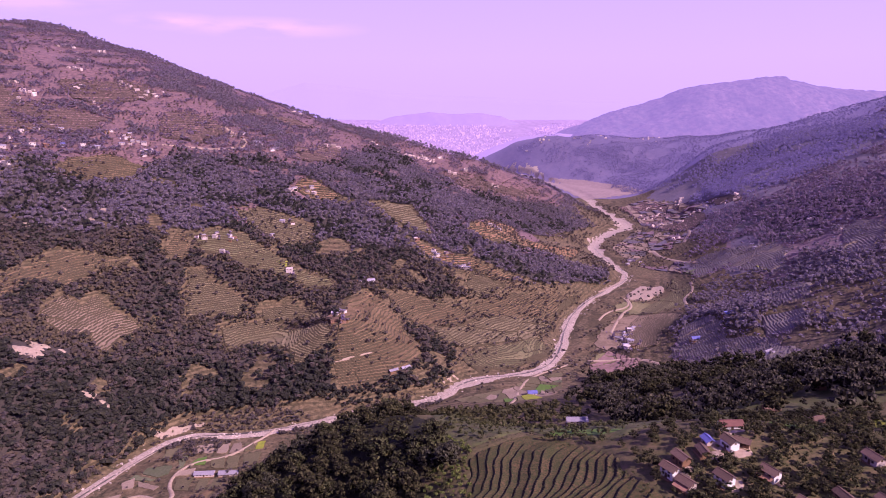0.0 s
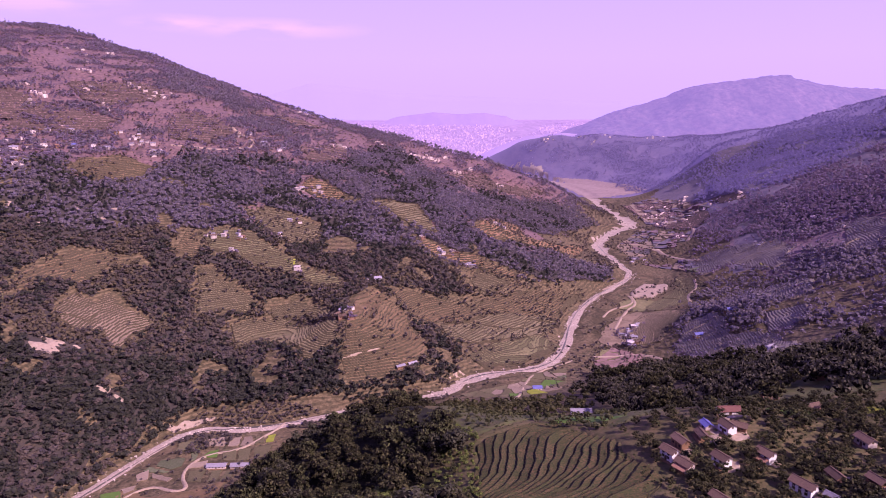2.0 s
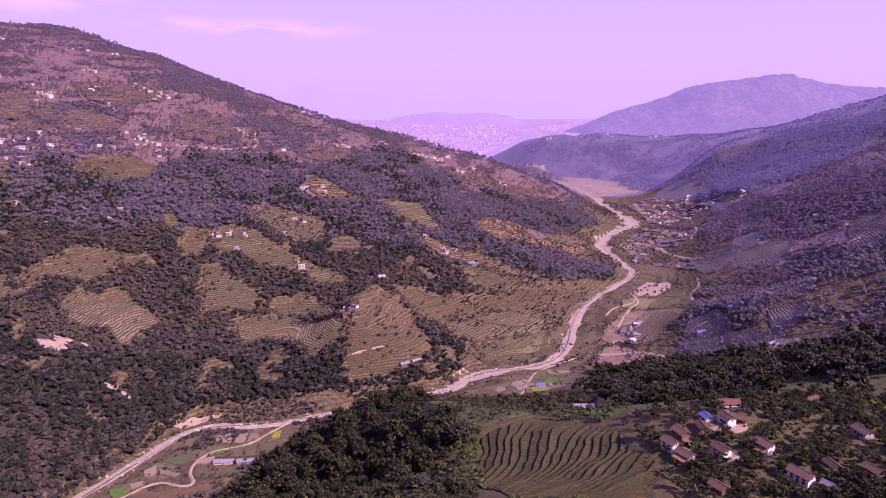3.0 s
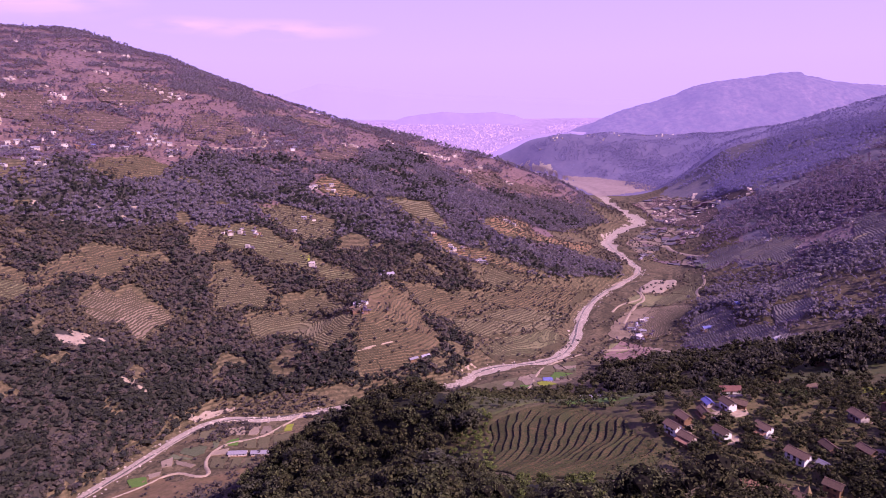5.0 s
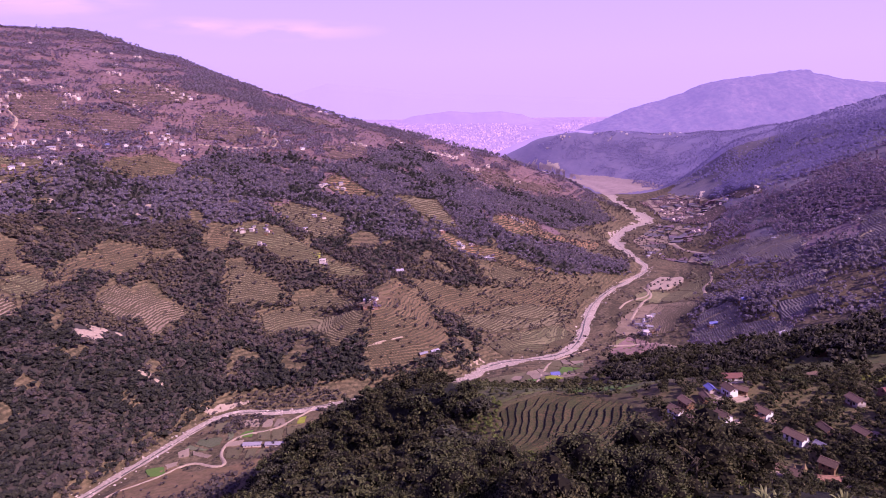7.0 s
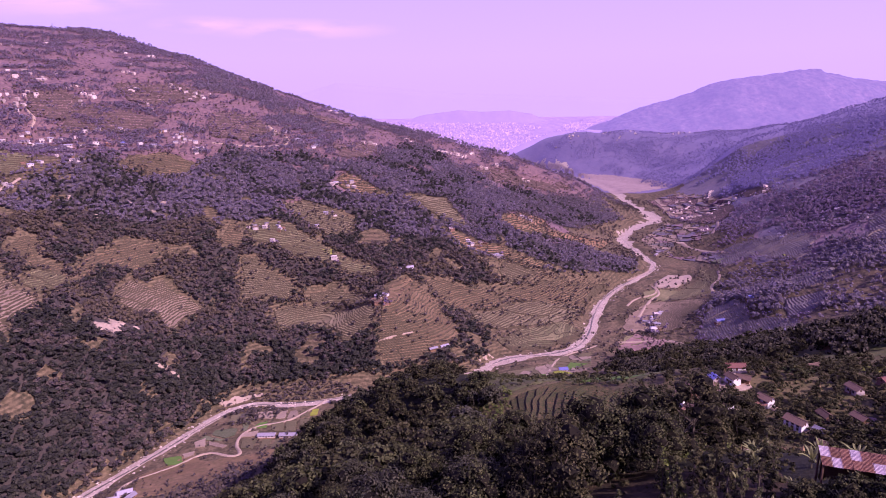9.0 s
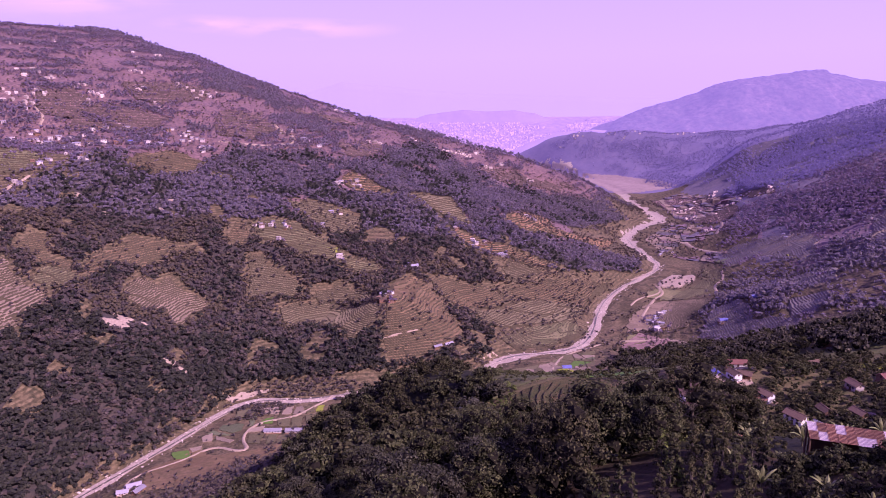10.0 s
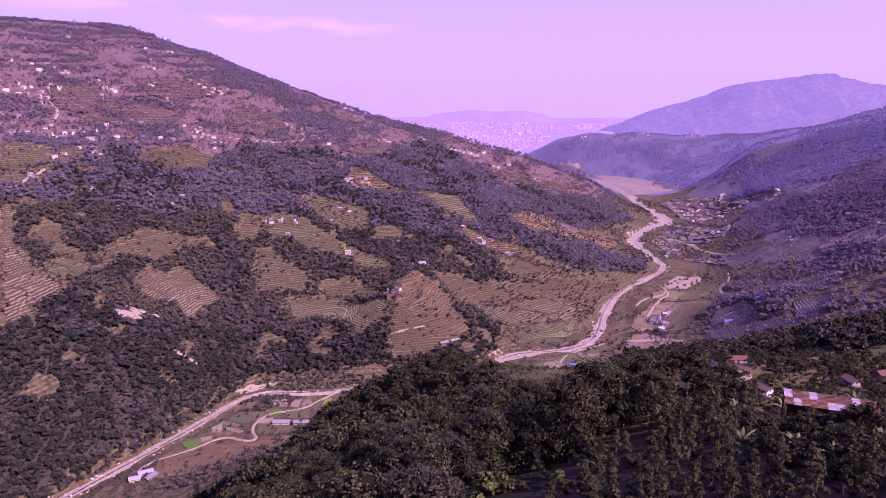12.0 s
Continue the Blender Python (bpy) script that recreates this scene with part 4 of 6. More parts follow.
def plant(name, x, y, templates, tall, material, label, seed, sink=0.05, slim=(0.38, 0.60), flat=False, hearts=0):
    """Many far trees as one object: each a copy of a crown template, turned and stretched, on the ground."""
    rng = np.random.default_rng(seed)
    z = height(x, y)
    pick = rng.integers(0, len(templates), len(x))
    vs, fs, at = [], [], 0
    for k, (tv, tf) in enumerate(templates):
        mine = np.nonzero(pick == k)[0]
        if not len(mine):
            continue
        a = rng.uniform(0, 6.283, len(mine))
        h = rng.uniform(*tall, len(mine))
        wide = h * rng.uniform(*slim, len(mine))
        ca, sa = np.cos(a)[:, None], np.sin(a)[:, None]
        vx = (tv[None, :, 0] * ca - tv[None, :, 1] * sa) * wide[:, None] + x[mine][:, None]
        vy = (tv[None, :, 0] * sa + tv[None, :, 1] * ca) * wide[:, None] + y[mine][:, None]
        vz = (tv[None, :, 2] * 0.40 + 0.50 - sink) * h[:, None] + z[mine][:, None]
        vs.append(np.stack([vx, vy, vz], -1).reshape(-1, 3))
        fs.append((tf[None] + (np.arange(len(mine)) * len(tv))[:, None, None] + at).reshape(-1, 3))
        at += len(mine) * len(tv)
    ob = mesh_object(name, np.vstack(vs), np.vstack(fs), material, flat=flat)
    if hearts:   # the first faces of each crown are its hearts, coloured as inner shade
        ob.data.materials.append(M["crown_shade"])
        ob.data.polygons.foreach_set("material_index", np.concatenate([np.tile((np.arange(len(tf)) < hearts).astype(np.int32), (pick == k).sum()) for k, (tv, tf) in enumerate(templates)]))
    return tagged(ob, label, "trees", kind="stuff")


rng = np.random.default_rng(4)
FAR_CROWNS = [crown(rng, 1, 9, 0.46, 0.22, 1.4, 0, 0.85) for _ in range(8)]
BUSHES = [crown(rng, 1, 6, 0.54, 0.2, 1.0, 0, 0.9) for _ in range(6)]
FINE_BUSHES = [crown(rng, 1, 34, 0.24, 0.3, 0.8, 1) for _ in range(6)]
MID_CROWNS = [crown(rng, 2, 25, 0.29, 0.34, 1.3, 0, 0.85) for _ in range(10)]
BELT_CROWNS = [dome(rng, 7, 110, 0.12) for _ in range(8)]
CLOSE = [dome(rng, 13, 560, 0.075) for _ in range(8)]
THICK = [dome(rng, 11, 260, 0.095) for _ in range(8)]
LITE_CROWNS = [crown(rng, 2, 13, 0.36, 0.32, 1.35, 0, 0.9) for _ in range(8)]
SLIM = (0.26, 0.40)
# the forest over the long slope: denser and finer towards the camera, in three kinds of foliage, with haze put into the
# far leaf colours
slope = WOODS["forest_slope"]
for k, (gap, near, far, set_, tall, slim) in enumerate(((3.7, 0, 640, MID_CROWNS, (4.5, 12.5), (0.34, 0.56)), (4.1, 640, 860, LITE_CROWNS, (5, 12), (0.32, 0.50)), (4.6, 860, 1150, FAR_CROWNS, (5.5, 12), (0.30, 0.46)), (5.6, 1150, 2000, FAR_CROWNS, (6, 12), (0.30, 0.46)))):
    x, y = scatter(slope, gap, WOOD_SEED["forest_slope"], 1)
    off = np.hypot(x, y + 30) + 25 * fractal(x, y, 60, 2, 19)
    ok = (off > near) & (off <= far) & open_ground(x, y, 1.5, 8) & (fractal(x, y, 30, 3, 31) < 0.85)
    for sx, sy, reach in SCARS:
        ok &= np.hypot(x - sx, y - sy + 2) > reach * (0.9 + 0.3 * fractal(x, y, 7, 2, 27))
    x, y = x[ok], y[ok]
    kind = fractal(x, y, 38, 2, 23) + 0.9 * np.random.default_rng(600 + k).normal(size=len(x)) * 0.6
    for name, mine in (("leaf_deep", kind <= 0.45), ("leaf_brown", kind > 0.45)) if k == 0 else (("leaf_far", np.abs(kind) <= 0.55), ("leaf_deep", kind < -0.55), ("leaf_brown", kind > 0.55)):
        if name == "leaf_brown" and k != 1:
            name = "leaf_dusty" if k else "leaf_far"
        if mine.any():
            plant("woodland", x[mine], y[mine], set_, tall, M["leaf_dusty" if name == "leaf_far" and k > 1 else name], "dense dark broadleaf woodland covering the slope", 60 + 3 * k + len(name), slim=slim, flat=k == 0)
for k, (name, gap, tall, keep, set_) in enumerate((("wood_right", 5.6, (6, 11), 0.95, FAR_CROWNS), ("wood_right_mid", 4.4, (6, 12), 0.95, FAR_CROWNS), ("wood_belt", 6.4, (6, 18), 0.8, BELT_CROWNS), ("wood_hill", 8.0, (8, 13), 0.8, FAR_CROWNS))):
    x, y = scatter(WOODS[name], gap, WOOD_SEED[name], keep)
    ok = open_ground(x, y, 1.0, 13)
    if name == "wood_belt":
        ok &= np.hypot(x, y) > 262
    # leaf colour by wood and distance; the far ones have haze put in
    leaf = "leaf_belt" if name == "wood_belt" else "leaf_dusty" if name == "wood_right_mid" else "leaf_haze" if name == "wood_hill" else "leaf_lilac_haze"
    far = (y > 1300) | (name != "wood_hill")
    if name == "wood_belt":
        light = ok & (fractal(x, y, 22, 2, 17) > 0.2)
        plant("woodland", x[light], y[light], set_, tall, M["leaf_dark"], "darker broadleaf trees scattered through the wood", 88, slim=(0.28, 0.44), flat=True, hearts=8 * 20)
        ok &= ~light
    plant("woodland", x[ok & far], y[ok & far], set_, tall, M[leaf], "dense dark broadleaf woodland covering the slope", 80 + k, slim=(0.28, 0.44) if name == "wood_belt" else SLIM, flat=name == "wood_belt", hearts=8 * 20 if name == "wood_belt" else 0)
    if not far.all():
        plant("woodland", x[ok & ~far], y[ok & ~far], set_, tall, M["leaf_lilac_haze"], "grey-green woodland high on the shaded slope", 180 + k, slim=SLIM)
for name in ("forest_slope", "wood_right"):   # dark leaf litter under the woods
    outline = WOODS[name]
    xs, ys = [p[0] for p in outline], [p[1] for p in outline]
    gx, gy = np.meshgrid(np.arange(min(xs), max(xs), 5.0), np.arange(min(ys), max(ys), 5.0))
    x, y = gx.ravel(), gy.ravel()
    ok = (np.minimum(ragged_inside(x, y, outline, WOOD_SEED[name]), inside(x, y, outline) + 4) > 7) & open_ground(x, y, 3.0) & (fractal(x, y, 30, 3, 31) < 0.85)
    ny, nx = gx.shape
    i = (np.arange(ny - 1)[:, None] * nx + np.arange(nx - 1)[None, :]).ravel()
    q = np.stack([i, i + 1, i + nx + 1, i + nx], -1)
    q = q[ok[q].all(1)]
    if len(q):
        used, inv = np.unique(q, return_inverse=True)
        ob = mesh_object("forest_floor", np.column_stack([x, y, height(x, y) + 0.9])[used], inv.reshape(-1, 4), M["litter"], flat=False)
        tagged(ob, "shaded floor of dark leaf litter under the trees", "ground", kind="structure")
x, y = scatter([(-345, 300), (-300, 420), (-250, 510), (-120, 560), (0, 620), (20, 590), (-100, 520), (-190, 490), (-250, 450), (-290, 350), (-320, 290)], 3.2, 690)   # scrub down to the stream
bank = line_distance(x, y, RIVER)[0]
ok = (bank > 6) & (bank < 60) & (inside(x, y, slope) < 3) & (fractal(x, y, 20, 2, 14) > -0.35)
plant("scrub", x[ok], y[ok], LITE_CROWNS, (1.5, 7), M["leaf_far"], "bushes and small trees along the stream bank", 691, slim=(0.35, 0.55))
# trees and hedges in belts along the contours of the high slope
UPPER = [(-1330, 1656), (-1060, 1750), (-802, 1780), (-575, 1740), (-391, 1645), (-235, 1620), (-103, 1602), (70, 1562), (246, 1662), (340, 1630), (330, 1480), (200, 1200), (60, 1250), (-170, 1400), (-260, 1100), (-430, 990), (-520, 850), (-560, 680), (-640, 600), (-900, 800), (-1300, 1300)]
for k, (gap, low, tall, leaf) in enumerate(((5.0, 0.02, (4, 9), "leaf_lilac_haze"), (5.2, 0.30, (5, 11), "leaf_dusty"), (6.0, -0.6, (1.5, 4.5), "leaf_lilac_haze"), (8.0, -0.8, (3, 7), "leaf_brown"))):
    x, y = scatter(UPPER, gap, 70 + k, 1)
    z = height(x, y)
    belt = 0.5 * lattice(x / 60 + 0.15 * y / 60, z / 8.0, 61) + 0.55 * lattice(x / 24, z / 3.5, 62) + 0.35 * fractal(x, y, 120, 2, 63) + 0.5 * fractal(x, y, 16, 2, 64)
    ok = (belt > low) & (inside(x, y, slope) < -3) & (open_ground(x, y, 0.0) | (belt > low + 0.45))
    ok &= np.random.default_rng(75 + k).uniform(size=len(x)) < (0.9, 0.9, 0.6, 0.35)[k]
    plant("scrub", x[ok], y[ok], BUSHES if k else FAR_CROWNS, tall, M[leaf], "rows of trees and bushes along old terraces high on the slope", 76 + k, slim=(0.30, 0.50))
crest_line = np.array([p[:2] for p in CREST[10:11] + CREST[:10]], float)   # single trees along the skyline
fringe = np.random.default_rng(73)
run = fringe.uniform(0, len(crest_line) - 1, 1000)
x, y = (np.interp(run, np.arange(len(crest_line)), crest_line[:, k]) + fringe.normal(size=1000) * 14 for k in (0, 1))
plant("scrub", x, y, FAR_CROWNS, (5, 16), M["leaf_dusty"], "single trees along the crest of the slope", 74, slim=(0.25, 0.42))
# woods that cross the high slope
HIGH_WOODS = {
    "diagonal": [(-655, 1366), (-560, 1440), (-500, 1500), (-440, 1420), (-395, 1350), (-420, 1290), (-500, 1270), (-560, 1260), (-610, 1300)],
    "row": [(-640, 1100), (-580, 1080), (-545, 1085), (-552, 1050), (-600, 1048), (-640, 1060)],
    "rise": [(-530, 1080), (-450, 1110), (-380, 1180), (-372, 1110), (-420, 1060), (-500, 1030)],
    "ridge": [(-425, 1250), (-330, 1420), (-230, 1500), (-240, 1300), (-330, 1190)],
    "brow": [(-230, 1480), (-120, 1560), (-60, 1500), (-100, 1470), (-170, 1400)],
}
for k, outline in enumerate(HIGH_WOODS.values()):
    x, y = scatter(outline, 5.0, 710 + k, 0.85)
    ok = open_ground(x, y, 0.0)
    plant("woodland", x[ok], y[ok], FAR_CROWNS, (5, 11), M["leaf_dusty"], "strip of dark woodland high on the slope", 720 + k, slim=(0.3, 0.46))
# scrub and single trees on the open slopes
for k, (outline, gap, tall, keep) in enumerate((
        ([(-620, 420), (-420, 420), (-230, 620), (-90, 560), (0, 580), (40, 640), (240, 900), (60, 900), (-300, 860), (-440, 720), (-640, 680)], 6.2, (2.5, 8), 0.8),
        ([(250, 560), (420, 520), (600, 700), (800, 1000), (1100, 1500), (1100, 1900), (700, 1700), (520, 1300), (400, 950), (300, 800)], 6.6, (5, 11), 0.95),
        ([(880, 1450), (900, 1900), (700, 2300), (300, 2750), (900, 2750), (1200, 2500), (1650, 1950), (1500, 1300)], 9.5, (6, 12), 0.95),
        ([(800, 1000), (600, 640), (420, 420), (520, 300), (900, 700), (1300, 1300), (1150, 1700)], 7.0, (6, 12), 1.0),
        ([(40, 600), (140, 690), (220, 800), (330, 960), (400, 1080), (450, 1300), (560, 1500), (560, 1300), (420, 960), (330, 800), (270, 640), (180, 610), (110, 560)], 10, (2.5, 9), 0.8),
        ([(-262, 372), (-235, 345), (-205, 345), (-168, 400), (-150, 420), (-150, 340), (-220, 300), (-290, 280), (-300, 340)], 4.2, (1.5, 4.5), 0.8),
        ([(-30, 800), (110, 850), (150, 760), (60, 640), (0, 690)], 8.0, (3, 8), 0.6),
        ([(420, 960), (450, 1300), (540, 1700), (480, 1860), (400, 1700), (330, 1400), (330, 1100)], 9, (3, 9), 0.8),
        ([(200, 1000), (300, 1010), (310, 1200), (340, 1400), (430, 1620), (440, 1760), (350, 1640), (300, 1480), (210, 1260), (150, 1080)], 6.5, (4, 10), 0.8),
        ([(-620, 420), (-420, 420), (-230, 620), (-90, 560), (0, 580), (40, 640), (240, 900), (60, 900), (-300, 860), (-440, 720), (-640, 680)], 11, (1.5, 4.5), 1.0),
        ([(-280, 330), (-262, 440), (-215, 490), (-150, 515), (-140, 480), (-165, 420), (-190, 350), (-230, 300)], 13, (1.5, 5), 0.7),
        ([(-225, 310), (-175, 385), (-150, 450), (-125, 480), (-110, 430), (-120, 350), (-170, 280)], 6, (3, 8), 1.0))):
    x, y = scatter(outline, gap, 80 + k, keep)
    ok = open_ground(x, y, -3.0 if k != 8 else -200.0)
    if k in (0, 6, 8):
        ok &= inside(x, y, slope) < 2
    if k in (1, 3):   # the shaded slope: more lilac haze in the leaf colour where it is far
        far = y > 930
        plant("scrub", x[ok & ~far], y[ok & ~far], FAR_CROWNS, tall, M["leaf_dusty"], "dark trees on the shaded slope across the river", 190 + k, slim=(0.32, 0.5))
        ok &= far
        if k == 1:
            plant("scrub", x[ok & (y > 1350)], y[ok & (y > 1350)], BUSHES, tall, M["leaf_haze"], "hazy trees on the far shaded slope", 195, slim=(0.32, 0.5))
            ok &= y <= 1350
    plant("scrub", x[ok], y[ok], BUSHES, tall, M["leaf_haze" if k == 2 else "leaf_lilac_haze" if k in (1, 3) else "leaf_far"], "scattered bushes and small trees on open slopes", 90 + k, slim=(0.30, 0.48))

# hedges and bushes along the edges of the terraced fields
hedge = np.random.default_rng(77)
for name, (outline, *_) in STEPS.items():
    if name == "near" or name == "right_plot":
        continue
    hx, hy = [], []
    for (ax, ay), (bx, by) in zip(outline, outline[1:] + outline[:1]):
        n = max(2, int(math.hypot(bx - ax, by - ay) / 2.6))
        f = hedge.uniform(0, 1, n)
        hx.append(ax + (bx - ax) * f + hedge.normal(size=n) * 4.0)
        hy.append(ay + (by - ay) * f + hedge.normal(size=n) * 4.0)
    x, y = np.concatenate(hx), np.concatenate(hy)
    ok = fractal(x, y, 30, 2, 12) > -0.25
    plant("hedge", x[ok], y[ok], BUSHES, (1.5, 6.0), M["leaf_lilac_haze" if name.startswith(("right", "far", "high")) else "leaf_far"], "bushes and small trees along the edge of terraced fields", 300 + len(name), slim=(0.32, 0.5))
for k, (name, keep) in enumerate((("right_low", 0.5), ("right_mid", 0.6), ("right_high", 0.5), ("right_fold", 0.5), ("nose", 0.9), ("back", 0.4), ("bench", 0.5), ("edge", 0.08), ("red", 0.5), ("gap", 0.8), ("strip", 0.9), ("flank", 0.8), ("saddle", 0.7), ("open", 0.5), ("orange", 0.5), ("rib", 0.4), ("perch", 0.8), ("spur", 0.3), ("village", 0.25), ("brow", 0.4), ("scree", 0.4), ("low", 0.12), ("tilled", 0.1), ("left", 0.12), ("paddy", 0.15), ("loop", 0.15), ("high_a", 0.15), ("high_c", 0.6), ("high_d", 0.4), ("high_g", 0.25), ("brown", 0.3), ("glade", 0.6), ("high_f", 0.5), ("slot", 0.3))):   # single trees among the terraces
    x, y = scatter(STEPS[name][0], 6.5, 350 + k, keep)
    plant("scrub", x, y, FAR_CROWNS, (2.5, 8), M["leaf_dusty" if name.startswith("right") else "leaf_lilac_haze" if name.startswith("high") else "leaf_far"], "single trees among the terraced fields", 360 + k, slim=(0.3, 0.45))


def strips(lines, rows, depth, roughness, seed):
    """A hill as a grid: a crest line (x, y, z) whose front falls away towards the valley."""
    pts = np.array(lines, float)
    s = np.linspace(0, len(pts) - 1, 220)
    crest = np.column_stack([np.interp(s, np.arange(len(pts)), pts[:, k]) for k in range(3)])
    out = []
    for v in np.linspace(-0.25, 1, rows):
        x, y = crest[:, 0], crest[:, 1] - v * depth
        drop = np.abs(v) ** 1.15
        z = crest[:, 2] * (1 - drop) + drop * np.minimum(-60, crest[:, 2] - 150) + roughness * min(1.0, abs(v) * 4 + 0.25) * fractal(x, y, 330, 4, seed) + 0.16 * roughness * fractal(x, y, 36, 2, seed + 3)
        out.append(np.column_stack([x, y, z]))
    n = 220
    i = np.arange(rows - 1)[:, None] * n + np.arange(n - 1)[None, :]
    return np.vstack(out), np.stack([i, i + n, i + n + 1, i + 1], -1).reshape(-1, 4)


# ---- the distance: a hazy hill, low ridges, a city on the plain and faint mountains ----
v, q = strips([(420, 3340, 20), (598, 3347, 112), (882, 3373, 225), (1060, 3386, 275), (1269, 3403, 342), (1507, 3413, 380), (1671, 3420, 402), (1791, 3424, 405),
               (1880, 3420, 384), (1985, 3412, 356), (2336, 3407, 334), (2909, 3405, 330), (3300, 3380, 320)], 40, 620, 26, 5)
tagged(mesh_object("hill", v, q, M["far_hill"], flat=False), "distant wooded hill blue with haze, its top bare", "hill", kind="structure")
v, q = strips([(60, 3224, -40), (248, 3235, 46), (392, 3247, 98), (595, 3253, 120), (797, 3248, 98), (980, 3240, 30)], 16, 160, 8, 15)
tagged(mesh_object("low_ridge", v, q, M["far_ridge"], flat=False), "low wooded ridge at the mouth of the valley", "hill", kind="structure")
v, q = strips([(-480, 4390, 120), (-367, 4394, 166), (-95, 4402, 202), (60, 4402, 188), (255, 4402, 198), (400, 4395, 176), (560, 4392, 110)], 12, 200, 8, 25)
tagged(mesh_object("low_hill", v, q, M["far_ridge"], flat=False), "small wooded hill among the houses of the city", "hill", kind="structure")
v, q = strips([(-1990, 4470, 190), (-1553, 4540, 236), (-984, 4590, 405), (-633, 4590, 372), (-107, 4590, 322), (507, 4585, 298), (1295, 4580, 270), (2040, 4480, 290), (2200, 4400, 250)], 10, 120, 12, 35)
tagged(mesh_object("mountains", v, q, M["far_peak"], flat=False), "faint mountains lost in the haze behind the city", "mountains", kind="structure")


def make_city():
    """Thousands of small flat-roofed blocks on the plain, too far to count."""
    rng = np.random.default_rng(11)
    n = 7000
    y = 3250 + 1150 * rng.uniform(0, 1, n) ** 0.8
    x = (rng.uniform(-0.22, 0.30, n)) * y
    ok = fractal(x, y, 500, 3, 71) > -0.35
    x, y = x[ok], y[ok]
    z, n = height(x, y), ok.sum()
    a, b, h = rng.uniform(4, 10, n), rng.uniform(4, 9, n), rng.uniform(3, 11, n)
    unit = np.array([(-1, -1, 0), (1, -1, 0), (1, 1, 0), (-1, 1, 0), (-1, -1, 1), (1, -1, 1), (1, 1, 1), (-1, 1, 1)], float)
    v = unit[None] * np.stack([a / 2, b / 2, h], -1)[:, None] + np.stack([x, y, z - 0.5], -1)[:, None]
    f = np.array([(0, 1, 5, 4), (1, 2, 6, 5), (2, 3, 7, 6), (3, 0, 4, 7), (4, 5, 6, 7)])
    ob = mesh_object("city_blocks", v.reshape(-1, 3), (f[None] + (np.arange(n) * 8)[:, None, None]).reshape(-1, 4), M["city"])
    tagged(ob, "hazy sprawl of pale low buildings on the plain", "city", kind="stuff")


make_city()


# ---- fields on the valley floor ----
def cut_outline(poly, px, py, nx, ny):
    """The part of an outline on one side of a line."""
    out = []
    for (ax, ay), (bx, by) in zip(poly, poly[1:] + poly[:1]):
        da, db = (ax - px) * nx + (ay - py) * ny, (bx - px) * nx + (by - py) * ny
        if da >= 0:
            out.append((ax, ay))
        if (da > 0) != (db > 0) and da != db:
            t = da / (da - db)
            out.append((ax + t * (bx - ax), ay + t * (by - ay)))
    return out


def area(poly):
    return 0.5 * abs(sum(a[0] * b[1] - b[0] * a[1] for a, b in zip(poly, poly[1:] + poly[:1])))


def split_plots(poly, small, rng):
    if area(poly) < small * rng.uniform(0.7, 1.9) or len(poly) < 3:
        return [poly]
    p = np.array(poly)
    c = p.mean(0)
    u, s, vt = np.linalg.svd(p - c)
    ang = math.atan2(vt[0][1], vt[0][0]) + rng.uniform(-0.25, 0.25)
    c = c + (rng.uniform(-0.15, 0.15) * (p.max(0) - p.min(0)))
    n = (math.cos(ang), math.sin(ang))
    halves = [cut_outline(poly, *c, *n), cut_outline(poly, *c, -n[0], -n[1])]
    return [r for h in halves if len(h) > 2 for r in split_plots(h, small, rng)]


FLATS = {
    "blue": ([(10, 560), (70, 590), (92, 618), (130, 628), (118, 570), (85, 530), (35, 540)], 220),
    "far": ([(352, 1100), (450, 1059), (406, 968), (390, 1040)], 600),
    "far_bend": ([(345, 1243), (430, 1390), (457, 1435), (505, 1246), (450, 1170), (402, 1185), (345, 1120)], 700),
    "far_bank": ([(480, 1480), (500, 1620), (520, 1770), (590, 1800), (640, 1420), (560, 1400)], 900),
}
GREEN = [(60, 545), (100, 590), (250, 790)]
YELLOW = [(86, 548)]


MEADOW = {  # material and outlines of the plots beside the stream
    "plot_pink": [[(-213, 476), (-196, 482), (-191, 471), (-191, 465), (-208, 465)], [(-192, 479), (-181, 483), (-180, 466), (-188, 465)], [(-179, 481), (-173, 485), (-166, 468), (-178, 465)], [(-165, 496), (-159, 499), (-144, 505), (-144, 490), (-161, 487)], [(-210, 438), (-196, 444), (-194, 433), (-209, 432)], [(-246, 423), (-238, 431), (-233, 416), (-241, 414)], [(-235, 426), (-214, 418), (-217, 414), (-231, 418)], [(-248, 404), (-238, 410), (-237, 402), (-243, 397)]],
    "plot_olive": [[(-170, 482), (-162, 484), (-159, 472), (-165, 468)], [(-191, 460), (-179, 462), (-173, 442), (-185, 444)], [(-178, 462), (-167, 463), (-164, 443), (-172, 442)], [(-166, 464), (-151, 469), (-150, 454), (-159, 444)], [(-177, 426), (-171, 429), (-167, 412), (-176, 411)], [(-233, 473), (-214, 476), (-213, 463), (-229, 455)], [(-206, 428), (-193, 431), (-190, 412), (-202, 413)], [(-188, 428), (-180, 430), (-178, 414), (-186, 412)]],
    "plot_grey": [[(-236, 444), (-216, 448), (-214, 436), (-221, 430), (-236, 435)], [(-240, 434), (-221, 427), (-224, 425), (-243, 428)], [(-216, 461), (-210, 462), (-207, 444), (-211, 442)]],
    "plot_green": [[(-204, 449), (-200, 458), (-193, 461), (-190, 449), (-198, 447)], [(-261, 398), (-247, 402), (-239, 390), (-253, 386)]],
    "plot_yellow": [[(-160, 484), (-153, 487), (-151, 474), (-158, 472)]],
}


